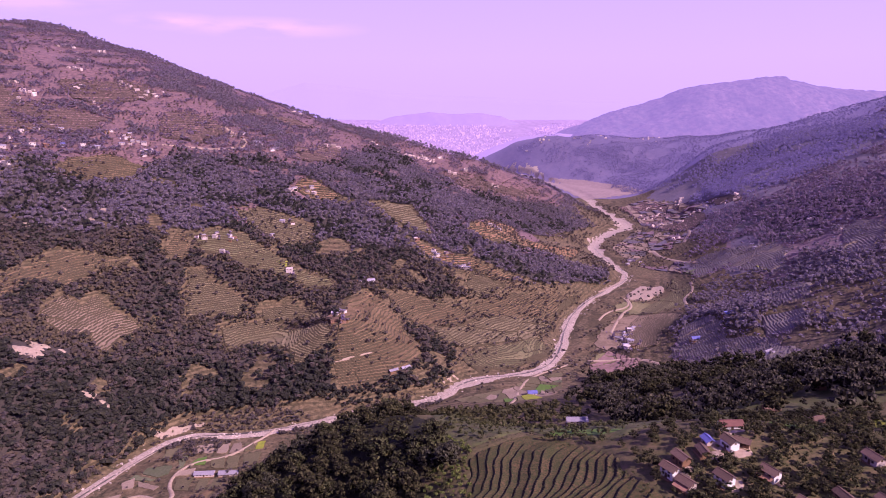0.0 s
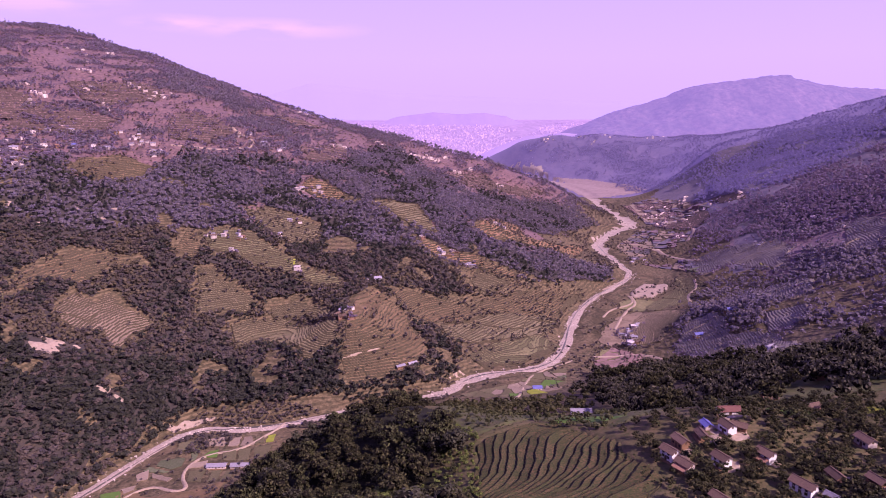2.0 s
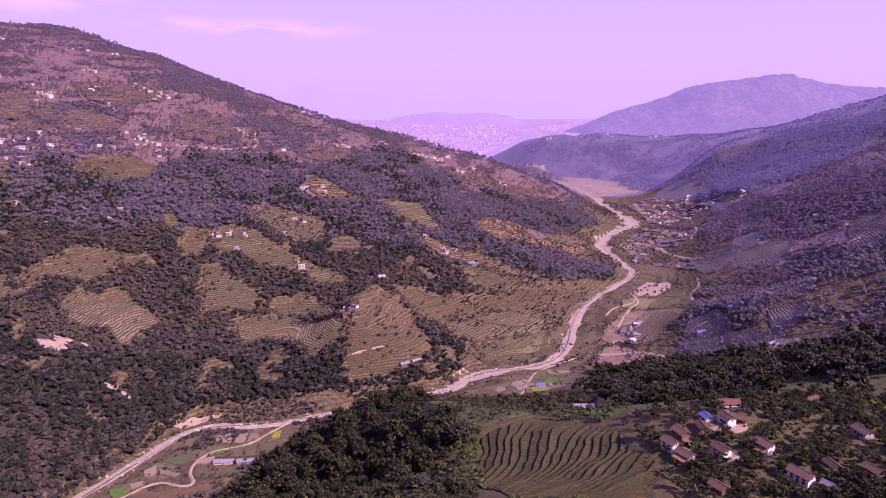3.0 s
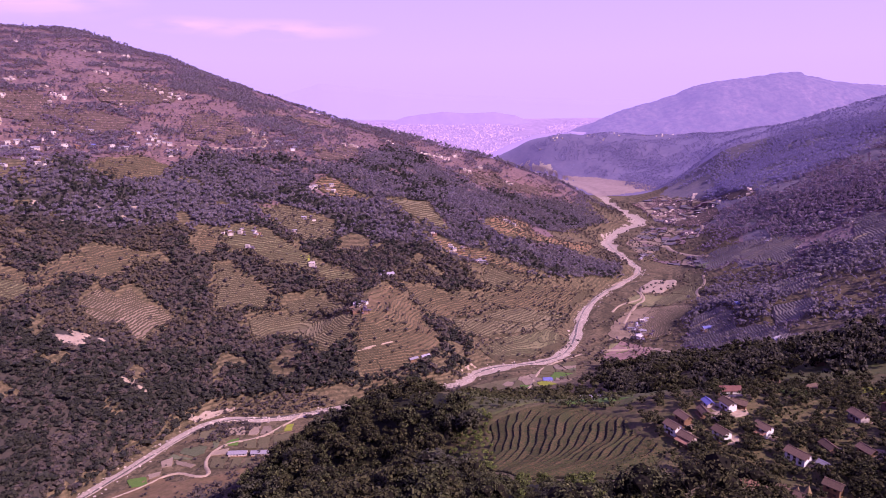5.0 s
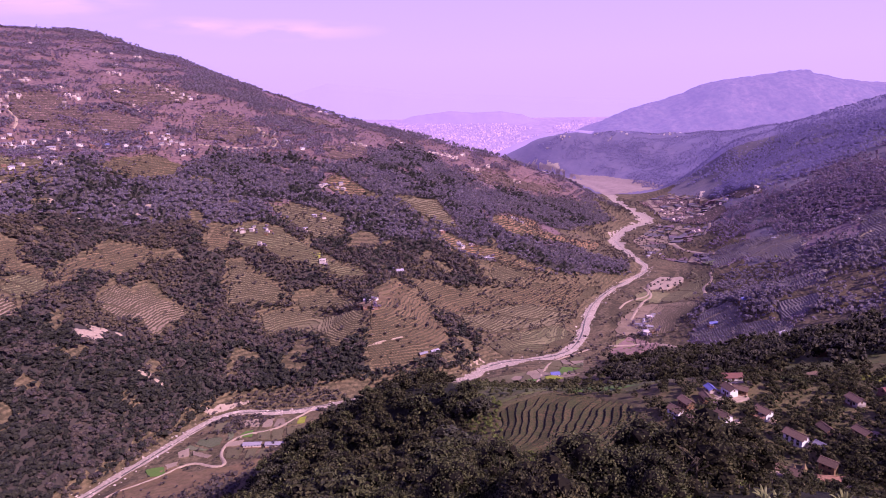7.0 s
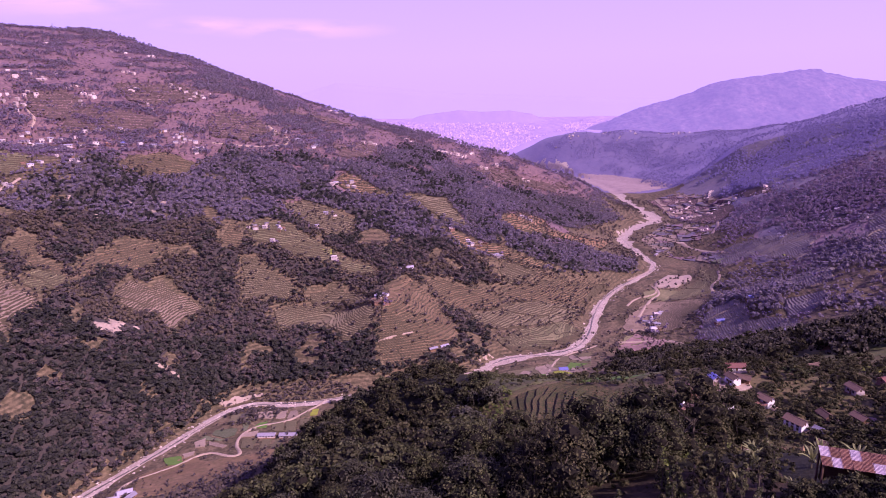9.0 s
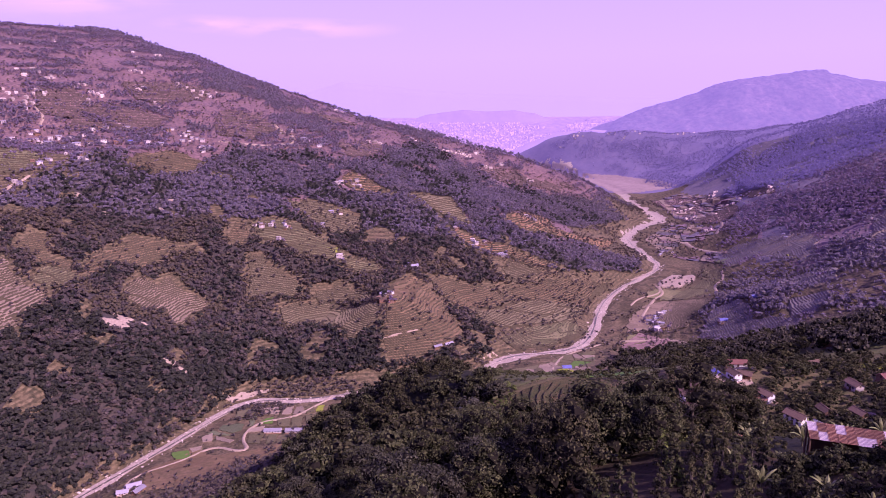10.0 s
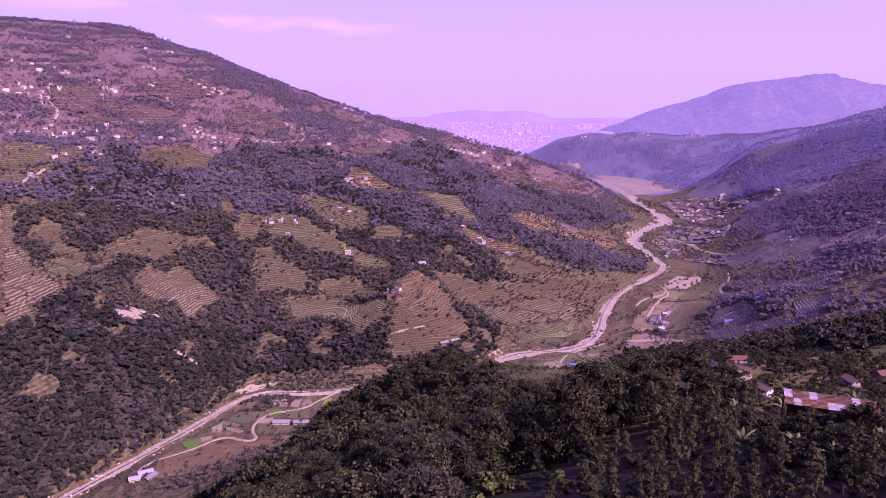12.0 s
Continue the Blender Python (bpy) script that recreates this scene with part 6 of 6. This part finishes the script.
for hx, hy, wide, count in HAMLETS:
    for _ in range(round(count * 1.5) if hx < 200 else count):
        x, y = hx + pick_home.normal() * wide * 0.6, hy + pick_home.normal() * wide * 0.6
        if line_distance(np.array([x]), np.array([y]), RIVER)[0][0] < 18:
            continue
        size = pick_home.uniform(0.45, 0.85) if hx < 200 else pick_home.uniform(0.45, 0.82)
        if math.hypot(x, y) > 1230:
            far_homes.append((x, y, ground_at(x, y), size * pick_home.uniform(7.0, 13.0), size * 6.5, size * pick_home.uniform(2.8, 5.0), pick_home.uniform(-30, 60)))
            continue
        h = copy_thing(KINDS[pick_home.choice(len(KINDS), p=(0.20, 0.10, 0.34, 0.12, 0.17, 0.05, 0.02))], pose(x, y, ground_at(x, y) + 0.3, 0, 0, pick_home.uniform(-30, 60)))
        h.scale = (size, size, size * 0.85)
vs, fs = [], []
for x, y, z, long, wide, tall, turn in far_homes:   # the farthest houses: walls under a low gable
    c, d, a, b = math.cos(radians(turn)), math.sin(radians(turn)), long / 2, wide / 2
    at = 10 * len(vs)
    corners = [(-a, -b, -3), (a, -b, -3), (a, b, -3), (-a, b, -3), (-a, -b, tall), (a, -b, tall), (a, b, tall), (-a, b, tall), (-a, 0, tall + b * 0.5), (a, 0, tall + b * 0.5)]
    vs.append([(x + c * p - d * q, y + d * p + c * q, z + r) for p, q, r in corners])
    fs += [(at + i, at + j, at + k) for i, j, k in ((0, 1, 5), (0, 5, 4), (1, 2, 6), (1, 6, 5), (2, 3, 7), (2, 7, 6), (3, 0, 4), (3, 4, 7), (4, 5, 9), (4, 9, 8), (6, 7, 8), (6, 8, 9), (4, 8, 7), (5, 6, 9))]
tagged(mesh_object("far_houses", np.array(vs).reshape(-1, 3), np.array(fs), M["far_home"]), "many small pale houses scattered over far hillsides", "houses", kind="stuff")
for k, kind in enumerate(KINDS):   # the first of each kind stands in the high hamlet
    kind.matrix_world = pose(-660 + 16 * k, 880 + 9 * k, ground_at(-660 + 16 * k, 880 + 9 * k) + 0.3, 0, 0, 20 + 7 * k)


def limb(bm, a, b, ra, rb, sides=6):
    a, b = Vector(a), Vector(b)
    way = (b - a).normalized()
    u = way.orthogonal().normalized()
    w = way.cross(u)
    rings = [[bm.verts.new(p + (u * math.cos(6.283 * k / sides) + w * math.sin(6.283 * k / sides)) * r) for k in range(sides)] for p, r in ((a, ra), (b, rb))]
    for k in range(sides):
        bm.faces.new((rings[0][k], rings[0][(k + 1) % sides], rings[1][(k + 1) % sides], rings[1][k]))
    bm.faces.new(rings[1])


# ---- a lattice mast and a hall on the crest ----
def make_mast(x, y, tall):
    mast = tagged(empty("radio_mast", x, y, ground_at(x, y)), "grey steel lattice mast on the crest of the hill", "mast")
    feet = [(-2.2, -2.2), (2.2, -2.2), (2.2, 2.2), (-2.2, 2.2)]
    for px, py in feet:
        bm = bmesh.new()
        limb(bm, (px, py, -2), (px * 0.15, py * 0.15, tall), 0.30, 0.18, 4)
        part("leg", bm, M["steel"], mast)
    for k in range(6):
        f, g = k / 6, (k + 1) / 6
        for (ax, ay), (bx, by) in zip(feet, feet[1:] + feet[:1]):
            bm = bmesh.new()
            limb(bm, (ax * (1 - 0.85 * f), ay * (1 - 0.85 * f), tall * f), (bx * (1 - 0.85 * g), by * (1 - 0.85 * g), tall * g), 0.14, 0.14, 4)
            part("brace", bm, M["steel"], mast)
    bm = bmesh.new()
    limb(bm, (-1.2, -0.6, tall * 0.8), (-1.2, -1.5, tall * 0.8), 1.3, 1.3, 10)
    part("dish", bm, M["zinc"], mast, "pale round dish")


make_mast(-1056, 1560, 20)


# ---- the long shed with its patched iron roof ----
def make_shed():
    base = Vector((27.8, 10.8, 0))
    along, down = Vector((0.958, -0.287, 0)), Vector((-0.287, -0.958, 0))
    shed = tagged(empty("long_shed", 32.5, 8, ground_at(32.5, 8)), "low shed with a patched roof of rusty and pale iron sheets", "shed")
    o = Vector(shed.matrix_world.translation)
    rows = ["WRRWRRRRWRR", "RWRRRWWRRWR"]
    wide, reach, high, low = 0.90, 1.15, 250.35, 249.55
    for r, row in enumerate(rows):
        for c, letter in enumerate(row):
            bm = bmesh.new()
            grid = []
            for k in range(19):
                s = c * wide - 0.03 + (wide + 0.06) * k / 18
                wave = 0.03 * math.cos(k * math.pi) + 0.012 * ((r + c) % 2) + 0.02 * (1 - r)
                pair = []
                for d in (r * reach - 0.06, (r + 1) * reach + 0.06):
                    p = base + along * s + down * d
                    pair.append(bm.verts.new((p.x - o.x, p.y - o.y, high - (high - low) * d / (2 * reach) + wave - o.z)))
                grid.append(pair)
            for (a, b), (c2, d2) in zip(grid, grid[1:]):
                bm.faces.new((a, b, d2, c2))
            part("roof_sheet", bm, M["zinc" if letter == "W" else "rust"], shed, "pale iron roof sheet" if letter == "W" else "")
    for c in range(0, 12, 3):
        for d, top in ((0.15, high - 0.12), (2.15, low - 0.04)):
            p = base + along * (0.1 + c * 1.06) + down * d
            g = ground_at(p.x, p.y)
            bm = bmesh.new()
            box(bm, p.x - o.x - 0.08, p.x - o.x + 0.08, p.y - o.y - 0.08, p.y - o.y + 0.08, g - 0.6 - o.z, top - o.z)
            part("post", bm, M["wood"], shed)
    bm = bmesh.new()
    a, b = base + along * 0.3 + down * 0.35, base + along * 9.6 + down * 0.35
    v = [bm.verts.new((p.x - o.x, p.y - o.y, z - o.z)) for p, z in ((a, 247), (b, 247), (b, high - 0.2), (a, high - 0.2))]
    bm.faces.new(v)
    bmesh.ops.solidify(bm, geom=bm.faces[:], thickness=0.2)
    part("back_wall", bm, M["wood"], shed)


make_shed()


def haystack(x, y, size):
    """A tall cone of straw round a pole."""
    h = tagged(empty("haystack", x, y, ground_at(x, y)), "tall cone of golden rice straw round a pole", "haystack", "haystacks")
    rng = np.random.default_rng(int(x * 7))
    bm = bmesh.new()
    rings = []
    for z, r in ((-0.6, 0.55), (0.3, 0.62), (0.9, 0.85), (1.6, 0.8), (2.5, 0.5), (3.2, 0.22), (3.7, 0.08)):
        rings.append([bm.verts.new((size * r * (1 + 0.12 * rng.normal()) * math.cos(k * 0.524), size * r * (1 + 0.12 * rng.normal()) * math.sin(k * 0.524), size * z)) for k in range(12)])
    for a, b in zip(rings, rings[1:]):
        for k in range(12):
            bm.faces.new((a[k], a[(k + 1) % 12], b[(k + 1) % 12], b[k]))
    bm.faces.new(rings[-1])
    part("straw", bm, M["straw"], h)
    bm = bmesh.new()
    box(bm, -0.05, 0.05, -0.05, 0.05, 0, size * 4.3)
    part("pole", bm, M["wood"], h)


for x, y, size in ((103, 211, 0.9), (101, 141, 1.3), (75, 160, 1.0), (133, 191, 1.0), (97, 162, 0.8), (99, 143, 1.0), (86, 176, 0.8)):
    haystack(x, y, size)


# ---- trees and plants on the spur ----
def tree(name, seed, tall, wide, lobes, leaves, leaf, material, label, low=0.3, taper=0.0):
    """A tree with a tapered, bent trunk, limbs into each lobe, and a crown of leaf clumps with gaps."""
    rng = np.random.default_rng(seed)
    t = empty(name)
    tagged(t, label, "tree")
    centres, radii = [], []
    for k in range(lobes):
        f = (k + 0.5) / lobes
        z = low + (0.94 - low) * f
        reach = math.sin(math.pi * min(1, 0.22 + 0.75 * f)) ** 0.8 * (1 - taper * f)
        ang = k * 2.4 + rng.uniform(-0.5, 0.5)
        out = rng.uniform(0.55, 0.95)
        centres.append((wide * 0.5 * reach * out * math.cos(ang), wide * 0.5 * reach * out * math.sin(ang), tall * (z + rng.uniform(-0.05, 0.05))))
        s = wide * (rng.uniform(0.12, 0.24) if lobes > 20 else rng.uniform(0.17, 0.29)) * (1 - 0.6 * taper * f)
        radii.append((s, s, s * rng.uniform(0.65, 0.95)))
    centres, radii = np.array(centres), np.array(radii)
    bm = bmesh.new()
    knee = (rng.uniform(-0.3, 0.3), rng.uniform(-0.3, 0.3), tall * 0.4)
    limb(bm, (0, 0, -1.2), knee, 0.022 * tall, 0.016 * tall)
    limb(bm, knee, (knee[0] * 0.5, knee[1] * 0.5, tall * 0.85), 0.016 * tall, 0.004 * tall)
    for c in centres[:: 2]:
        limb(bm, (knee[0] * 0.8, knee[1] * 0.8, tall * rng.uniform(0.3, 0.55)), tuple(c), 0.008 * tall, 0.003 * tall, 4)
    part("trunk", bm, M["bark"], t)
    iv, jf = ico(1)
    vs, fs, at = [], [], 0
    for c, r in zip(centres, radii):
        vs.append(iv * r * 0.58 * (1 + 0.2 * rng.normal(size=(len(iv), 1))) + c)
        fs.append(jf + at)
        at += len(iv)
    v, f = leaf_cloud(rng, centres, radii, leaves, leaf)
    leafy = mesh_object("crown", np.vstack(vs + [v]), np.vstack(fs + [f + at]), M[material], t)
    # lobe hearts get the painted shade of the crown's inside
    leafy.data.materials.append(M["crown_shade"])
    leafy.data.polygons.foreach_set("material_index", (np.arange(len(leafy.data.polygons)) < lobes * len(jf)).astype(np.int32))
    return t


BIG = [tree("tree", 100 + k, 10, 8.6, 26, 3000, 0.15, m, lab, 0.25) for k, (m, lab) in enumerate((
    ("leaf_mid", "tall broadleaf tree with a dense dark green crown"), ("leaf_mid", "tall broadleaf tree with a dense dark green crown"), ("leaf_dark", "dark-leaved tree with a lumpy crown on the wooded spur"),
    ("leaf_dark", "dark-leaved tree with a lumpy crown on the wooded spur"), ("leaf_light", "grey-green tree with an airy feathery crown"), ("leaf_mid", "tall broadleaf tree with a dense dark green crown")))]
YOUNG = [tree("young_tree", 120 + k, 5.6, 2.0, 12, 620, 0.115, m, "slender young tree with a thin upright crown in the orchard", 0.15, 0.7) for k, m in enumerate(("leaf_dark", "leaf_dark", "leaf_mid"))]
GARDEN = [tree("orchard_tree", 130 + k, 4.6, 4.4, 9, 420, 0.21, m, "small round orchard tree with dark leaves among the houses", 0.22) for k, m in enumerate(("leaf_dark", "leaf_mid", "leaf_dark"))]
SHRUB = [tree("shrub", 140 + k, 2.2, 2.6, 6, 300, 0.16, m, lab, 0.1) for k, (m, lab) in enumerate((("leaf_bright", "bright green sunlit shrub on the slope"), ("leaf_mid", "low dark shrub on the slope"), ("leaf_bright", "bright green sunlit shrub on the slope")))]


def set_out(kinds, x, y, size, seed):
    rng = np.random.default_rng(seed)
    for k, (px, py) in enumerate(zip(x, y)):
        s = rng.uniform(*size)
        t = copy_thing(kinds[rng.integers(len(kinds))], pose(px, py, ground_at(px, py), rng.normal() * 2, rng.normal() * 2, rng.uniform(0, 360)))
        t.scale = (s * rng.uniform(0.9, 1.15), s * rng.uniform(0.9, 1.15), s)


SPUR = [(0, 345), (-6, 300), (-8, 262), (6, 240), (4, 205), (15, 166), (36, 150), (44, 128), (44, 100), (44, 80), (42, 56), (36, 40), (16, 30), (4, 18), (-10, 2), (-30, -20), (-80, -40), (-130, 0), (-150, 120), (-140, 230), (-125, 320), (-90, 370), (-40, 370)]
BUSH_X, BUSH_Y = -31, 214   # a sunlit gap full of bright bushes
ORCHARD = [(2, 8), (14, 26), (30, 27), (26, 6), (40, -2), (56, -22), (30, -30), (2, -22), (-10, -8)]
SHELF = [(62, 200), (88, 228), (165, 250), (215, 235), (200, 170), (160, 130), (120, 118), (76, 140), (70, 165)]
SLOPE = [(50, 50), (62, 100), (72, 120), (100, 114), (140, 116), (120, 60), (70, 20), (50, 12), (44, 30)]


def clear_of_homes(x, y, gap):
    ok = np.ones(len(x), bool)
    for hx, hy, _, long, *_ in HOMES:
        ok &= np.hypot(x - hx, y - hy) > long * 0.5 + gap
    return ok


x, y = scatter(SPUR, 8.2, 501)
ok = open_ground(x, y, 0.5) & clear_of_homes(x, y, 3) & (np.hypot(x - BUSH_X, y - BUSH_Y) > 8) & (y > -18) & ~((x > 2) & (y > 112))
x, y = x[ok], y[ok]
close = (y < 66) & (x > -60)
set_out(BIG, x[close], y[close], (0.75, 1.4), 502)
middle = ~close & (y < 135)
small = middle & (x > -8) & (y > 52)   # lower growth before the terraces
plant("spur_woodland", x[small], y[small], CLOSE, (2.5, 6), M["leaf_mid"], "low bushy trees below the terraces", 505, slim=(0.45, 0.65), flat=True, hearts=280)
tall_ones = middle & ~small
close |= middle
mix = np.random.default_rng(500).uniform(size=len(x)) + 0.35 * fractal(x, y, 25, 2, 18)
for k, (leaf, mine) in enumerate((("leaf_dark", mix < 0.42), ("leaf_mid", (mix >= 0.42) & (mix < 0.85)), ("leaf_light", mix >= 0.85))):
    near_ones, far_ones = mine & tall_ones, mine & ~close
    plant("spur_woodland", x[near_ones], y[near_ones], CLOSE, (6, 15), M[leaf], "dense mixed woodland on the near flank of the spur", 504 + 20 * k, slim=(0.40, 0.60), flat=True, hearts=280)
    plant("spur_woodland", x[far_ones], y[far_ones], THICK, (5, 16), M[leaf], "dense mixed woodland over the brow of the spur", 503 + 20 * k, slim=(0.32, 0.52), flat=True, hearts=240)
x, y = scatter(SPUR, 6.4, 513)   # lower growth that closes the wood
ok = open_ground(x, y, 0.5) & (x < 0) & (y > 66) & (np.hypot(x - BUSH_X, y - BUSH_Y) > 7)
plant("spur_woodland", x[ok], y[ok], BELT_CROWNS, (3, 8), M["leaf_dark"], "bushes and young trees filling the wood on the spur", 514, slim=(0.4, 0.6), flat=True, hearts=8 * 20)
x, y = scatter(SLOPE, 9.0, 505)
ok = clear_of_homes(x, y, 3) & (np.hypot(x - 34, y - 6) > 15)
set_out([GARDEN[0], GARDEN[2], GARDEN[1]], x[ok], y[ok], (0.5, 0.9), 506)
x, y = scatter(ORCHARD, 3.5, 507)
ok = np.hypot(x - 36, y - 5) > 9
ok &= np.hypot(x - 30, y - 2) > 7
ok &= (np.hypot(x - 23.5, y + 1.5) > 2.6) & (np.hypot(x - 25.5, y + 6.3) > 2.6) & (np.hypot(x - 21.7, y - 6.7) > 2.2)
x, y = x[ok], y[ok]
set_out(YOUNG, x, y, (0.75, 1.25), 508)
x, y = scatter(SHELF, 7.6, 509)
ok = clear_of_homes(x, y, 1.6) & open_ground(x, y, 0.5)
set_out(GARDEN, x[ok], y[ok], (0.55, 1.3), 510)
x, y = scatter([(22, 14), (30, 7.5), (46, 2), (60, -20), (30, -24), (22, -8)], 2.4, 515)
set_out([SHRUB[1], SHRUB[1], GARDEN[0]], x, y, (0.5, 0.9), 516)
x, y = scatter([(-70, -20), (-20, -30), (60, -40), (80, 10), (130, 60), (120, 118), (76, 140), (40, 150), (0, 140), (-40, 60)], 3.3, 518)
ok = clear_of_homes(x, y, 0.5) & ((inside(x, y, ORCHARD) < 0) | (fractal(x, y, 6, 2, 8) > -0.05))
plant("undergrowth", x[ok], y[ok], FINE_BUSHES, (0.7, 2.3), M["leaf_dark"], "rank grass and low bushes under the trees", 519)
x, y = scatter(SHELF, 6.0, 530)
ok = clear_of_homes(x, y, 1.8) & open_ground(x, y, 0.5)
plant("orchard", x[ok], y[ok], BELT_CROWNS, (2.8, 6.2), M["leaf_dark"], "small dark fruit trees crowding between the houses", 531)
x, y = scatter([(112, 158), (135, 168), (172, 172), (168, 132), (126, 116), (104, 122), (98, 132)], 4.4, 528)
ok = clear_of_homes(x, y, 1.6)
plant("orchard", x[ok], y[ok], BELT_CROWNS, (3, 7.5), M["leaf_dark"], "dark fruit trees below the village", 529, hearts=8 * 20)
x, y = scatter(SHELF, 2.1, 532, 0.7)
ok = clear_of_homes(x, y, 0.6)
plant("rough_grass", x[ok], y[ok], BUSHES, (0.25, 0.8), M["grass"], "rough green grass and weeds round the houses", 533)
x, y = scatter(STEPS["near"][0], 1.9, 534, 0.7)
plant("rough_grass", x, y, BUSHES, (0.3, 0.9), M["grass"], "tufts of grass along the terrace banks", 535)
x, y = scatter([(-14, 232), (8, 236), (40, 252), (66, 220), (90, 230), (100, 270), (80, 335), (40, 345), (0, 330)], 2.6, 536)
plant("rough_grass", x, y, BUSHES, (0.4, 1.4), M["grass"], "long grass on the brow of the spur", 537)
x, y = scatter(SHELF, 3.2, 520)
ok = clear_of_homes(x, y, 1.0)
plant("undergrowth", x[ok], y[ok], FINE_BUSHES, (0.8, 2.8), M["leaf_mid"], "garden bushes and weeds between the houses", 521)
x, y = scatter([(-12, 270), (12, 246), (8, 200), (20, 160), (60, 140), (40, 40), (10, 10), (-20, 30), (-30, 200)], 9, 511)
ok = open_ground(x, y, 0.5)
set_out(SHRUB, x[ok], y[ok], (0.8, 1.7), 512)
x, y = scatter([(-14, 240), (40, 256), (66, 226), (95, 240), (90, 290), (80, 335), (40, 345), (0, 330)], 5.0, 522)
ok = (np.hypot(x - 78, y - 335) > 22)
plant("scrub", x[ok], y[ok], MID_CROWNS, (1.5, 5.0), M["leaf_mid"], "bushes and rough grass on the brow of the spur", 523)
x, y = np.linspace(25.5, 33.5, 9), np.linspace(8.4, 5.2, 9)
plant("undergrowth", x, y, CLOSE, (2.6, 4.2), M["leaf_mid"], "bushes crowding before the low shed", 544, slim=(0.35, 0.5), flat=True, hearts=280)
pick = np.random.default_rng(545)
hx, hy = [], []
for px, py, wide, count in HAMLETS:
    hx.append(px + pick.normal(size=count * 2) * wide * 0.9)
    hy.append(py + pick.normal(size=count * 2) * wide * 0.9)
x, y = np.concatenate(hx), np.concatenate(hy)
ok = open_ground(x, y, -300.0)
plant("scrub", x[ok], y[ok], BUSHES, (3, 9), M["leaf_lilac_haze"], "trees standing among the hillside houses", 546, slim=(0.3, 0.5))
x, y = scatter([(BUSH_X - 11, BUSH_Y - 7), (BUSH_X + 9, BUSH_Y - 9), (BUSH_X + 11, BUSH_Y + 7), (BUSH_X - 6, BUSH_Y + 9)], 3.6, 540)
plant("scrub", x, y, CLOSE, (5, 9), M["leaf_bright"], "bright green sunlit bushes in a gap of the wood", 541)
x, y = scatter([(-6, 262), (12, 250), (6, 228), (12, 196), (4, 190), (-6, 225)], 2.6, 542)
plant("scrub", x, y, FINE_BUSHES, (1.0, 4.0), M["leaf_bright"], "bright green bushes at the end of the terraces", 543)
x, y = scatter([(36, 330), (100, 380), (110, 450), (60, 470), (0, 450), (-40, 400)], 6.0, 524)
plant("scrub", x, y, MID_CROWNS, (3, 9), M["leaf_dark"], "trees on the steep flank below the spur", 525)
for k, kind in enumerate(BIG + YOUNG + GARDEN + SHRUB):   # the first of each kind
    px, py = (-60 + 9 * k, 60 - 2 * k) if kind in BIG else (3 + 3.2 * (k - 6), 5 + (k % 3) * 6) if kind in YOUNG else (118 + 7 * (k - 9), 176 + 3 * (k % 3)) if kind in GARDEN else (6 + 2.5 * (k % 3), 226 + 9 * (k % 3))
    kind.matrix_world = pose(px, py, ground_at(px, py))


def banana(x, y, tall, seed):
    """A clump of banana: a thick stem and long arching leaves with a folded midrib."""
    rng = np.random.default_rng(seed)
    b = tagged(empty("banana_plant", x, y, ground_at(x, y), rng.uniform(0, 360)), "banana plant with long ragged pale green leaves", "plant", "banana plants")
    bm = bmesh.new()
    limb(bm, (0, 0, -0.5), (0.05, 0, tall * 0.38), 0.14, 0.08, 8)
    part("stem", bm, M["banana_stem"], b)
    for k in range(9):
        a, rise, long = k * 2.4 + rng.uniform(-0.3, 0.3), rng.uniform(0.75, 1.4), tall * rng.uniform(0.5, 0.75)
        bm = bmesh.new()
        rows = []
        for s in np.linspace(0, 1, 8):
            r, z = long * s * math.cos(rise) + 0.05, tall * 0.34 + long * (s * math.sin(rise) - 0.42 * s * s)
            w = 0.20 * math.sin(math.pi * min(1, 0.12 + 0.86 * s)) ** 0.7 * rng.uniform(0.75, 1.1)
            c, d = math.cos(a), math.sin(a)
            rows.append([bm.verts.new((c * r - d * o * w, d * r + c * o * w, z - abs(o) * 0.10)) for o in (-1, 0, 1)])
        for p, q in zip(rows, rows[1:]):
            for o in (0, 1):
                bm.faces.new((p[o], q[o], q[o + 1], p[o + 1]))
        part("leaf", bm, M["banana_leaf"], b)


for k, (x, y, tall) in enumerate(((23.1, -1.9, 3.6), (24.2, -1.2, 3.0), (25, -6, 3.6), (26.4, -6.6, 3.2), (21.7, 6.7, 4.2), (32, 33, 4.6), (30, 28, 4.2), (32, 30, 5.0), (34, 22, 4.6), (28, 24, 3.6), (36, 24, 5.2), (38, 20, 4.6), (25, 1, 3.4), (29, -2, 3.6), (31, -3, 3.4), (28, 6, 3.0), (24, 19, 3.4), (41, 18, 4.8), (27, 13, 3.2))):
    banana(x, y, tall, 700 + k)
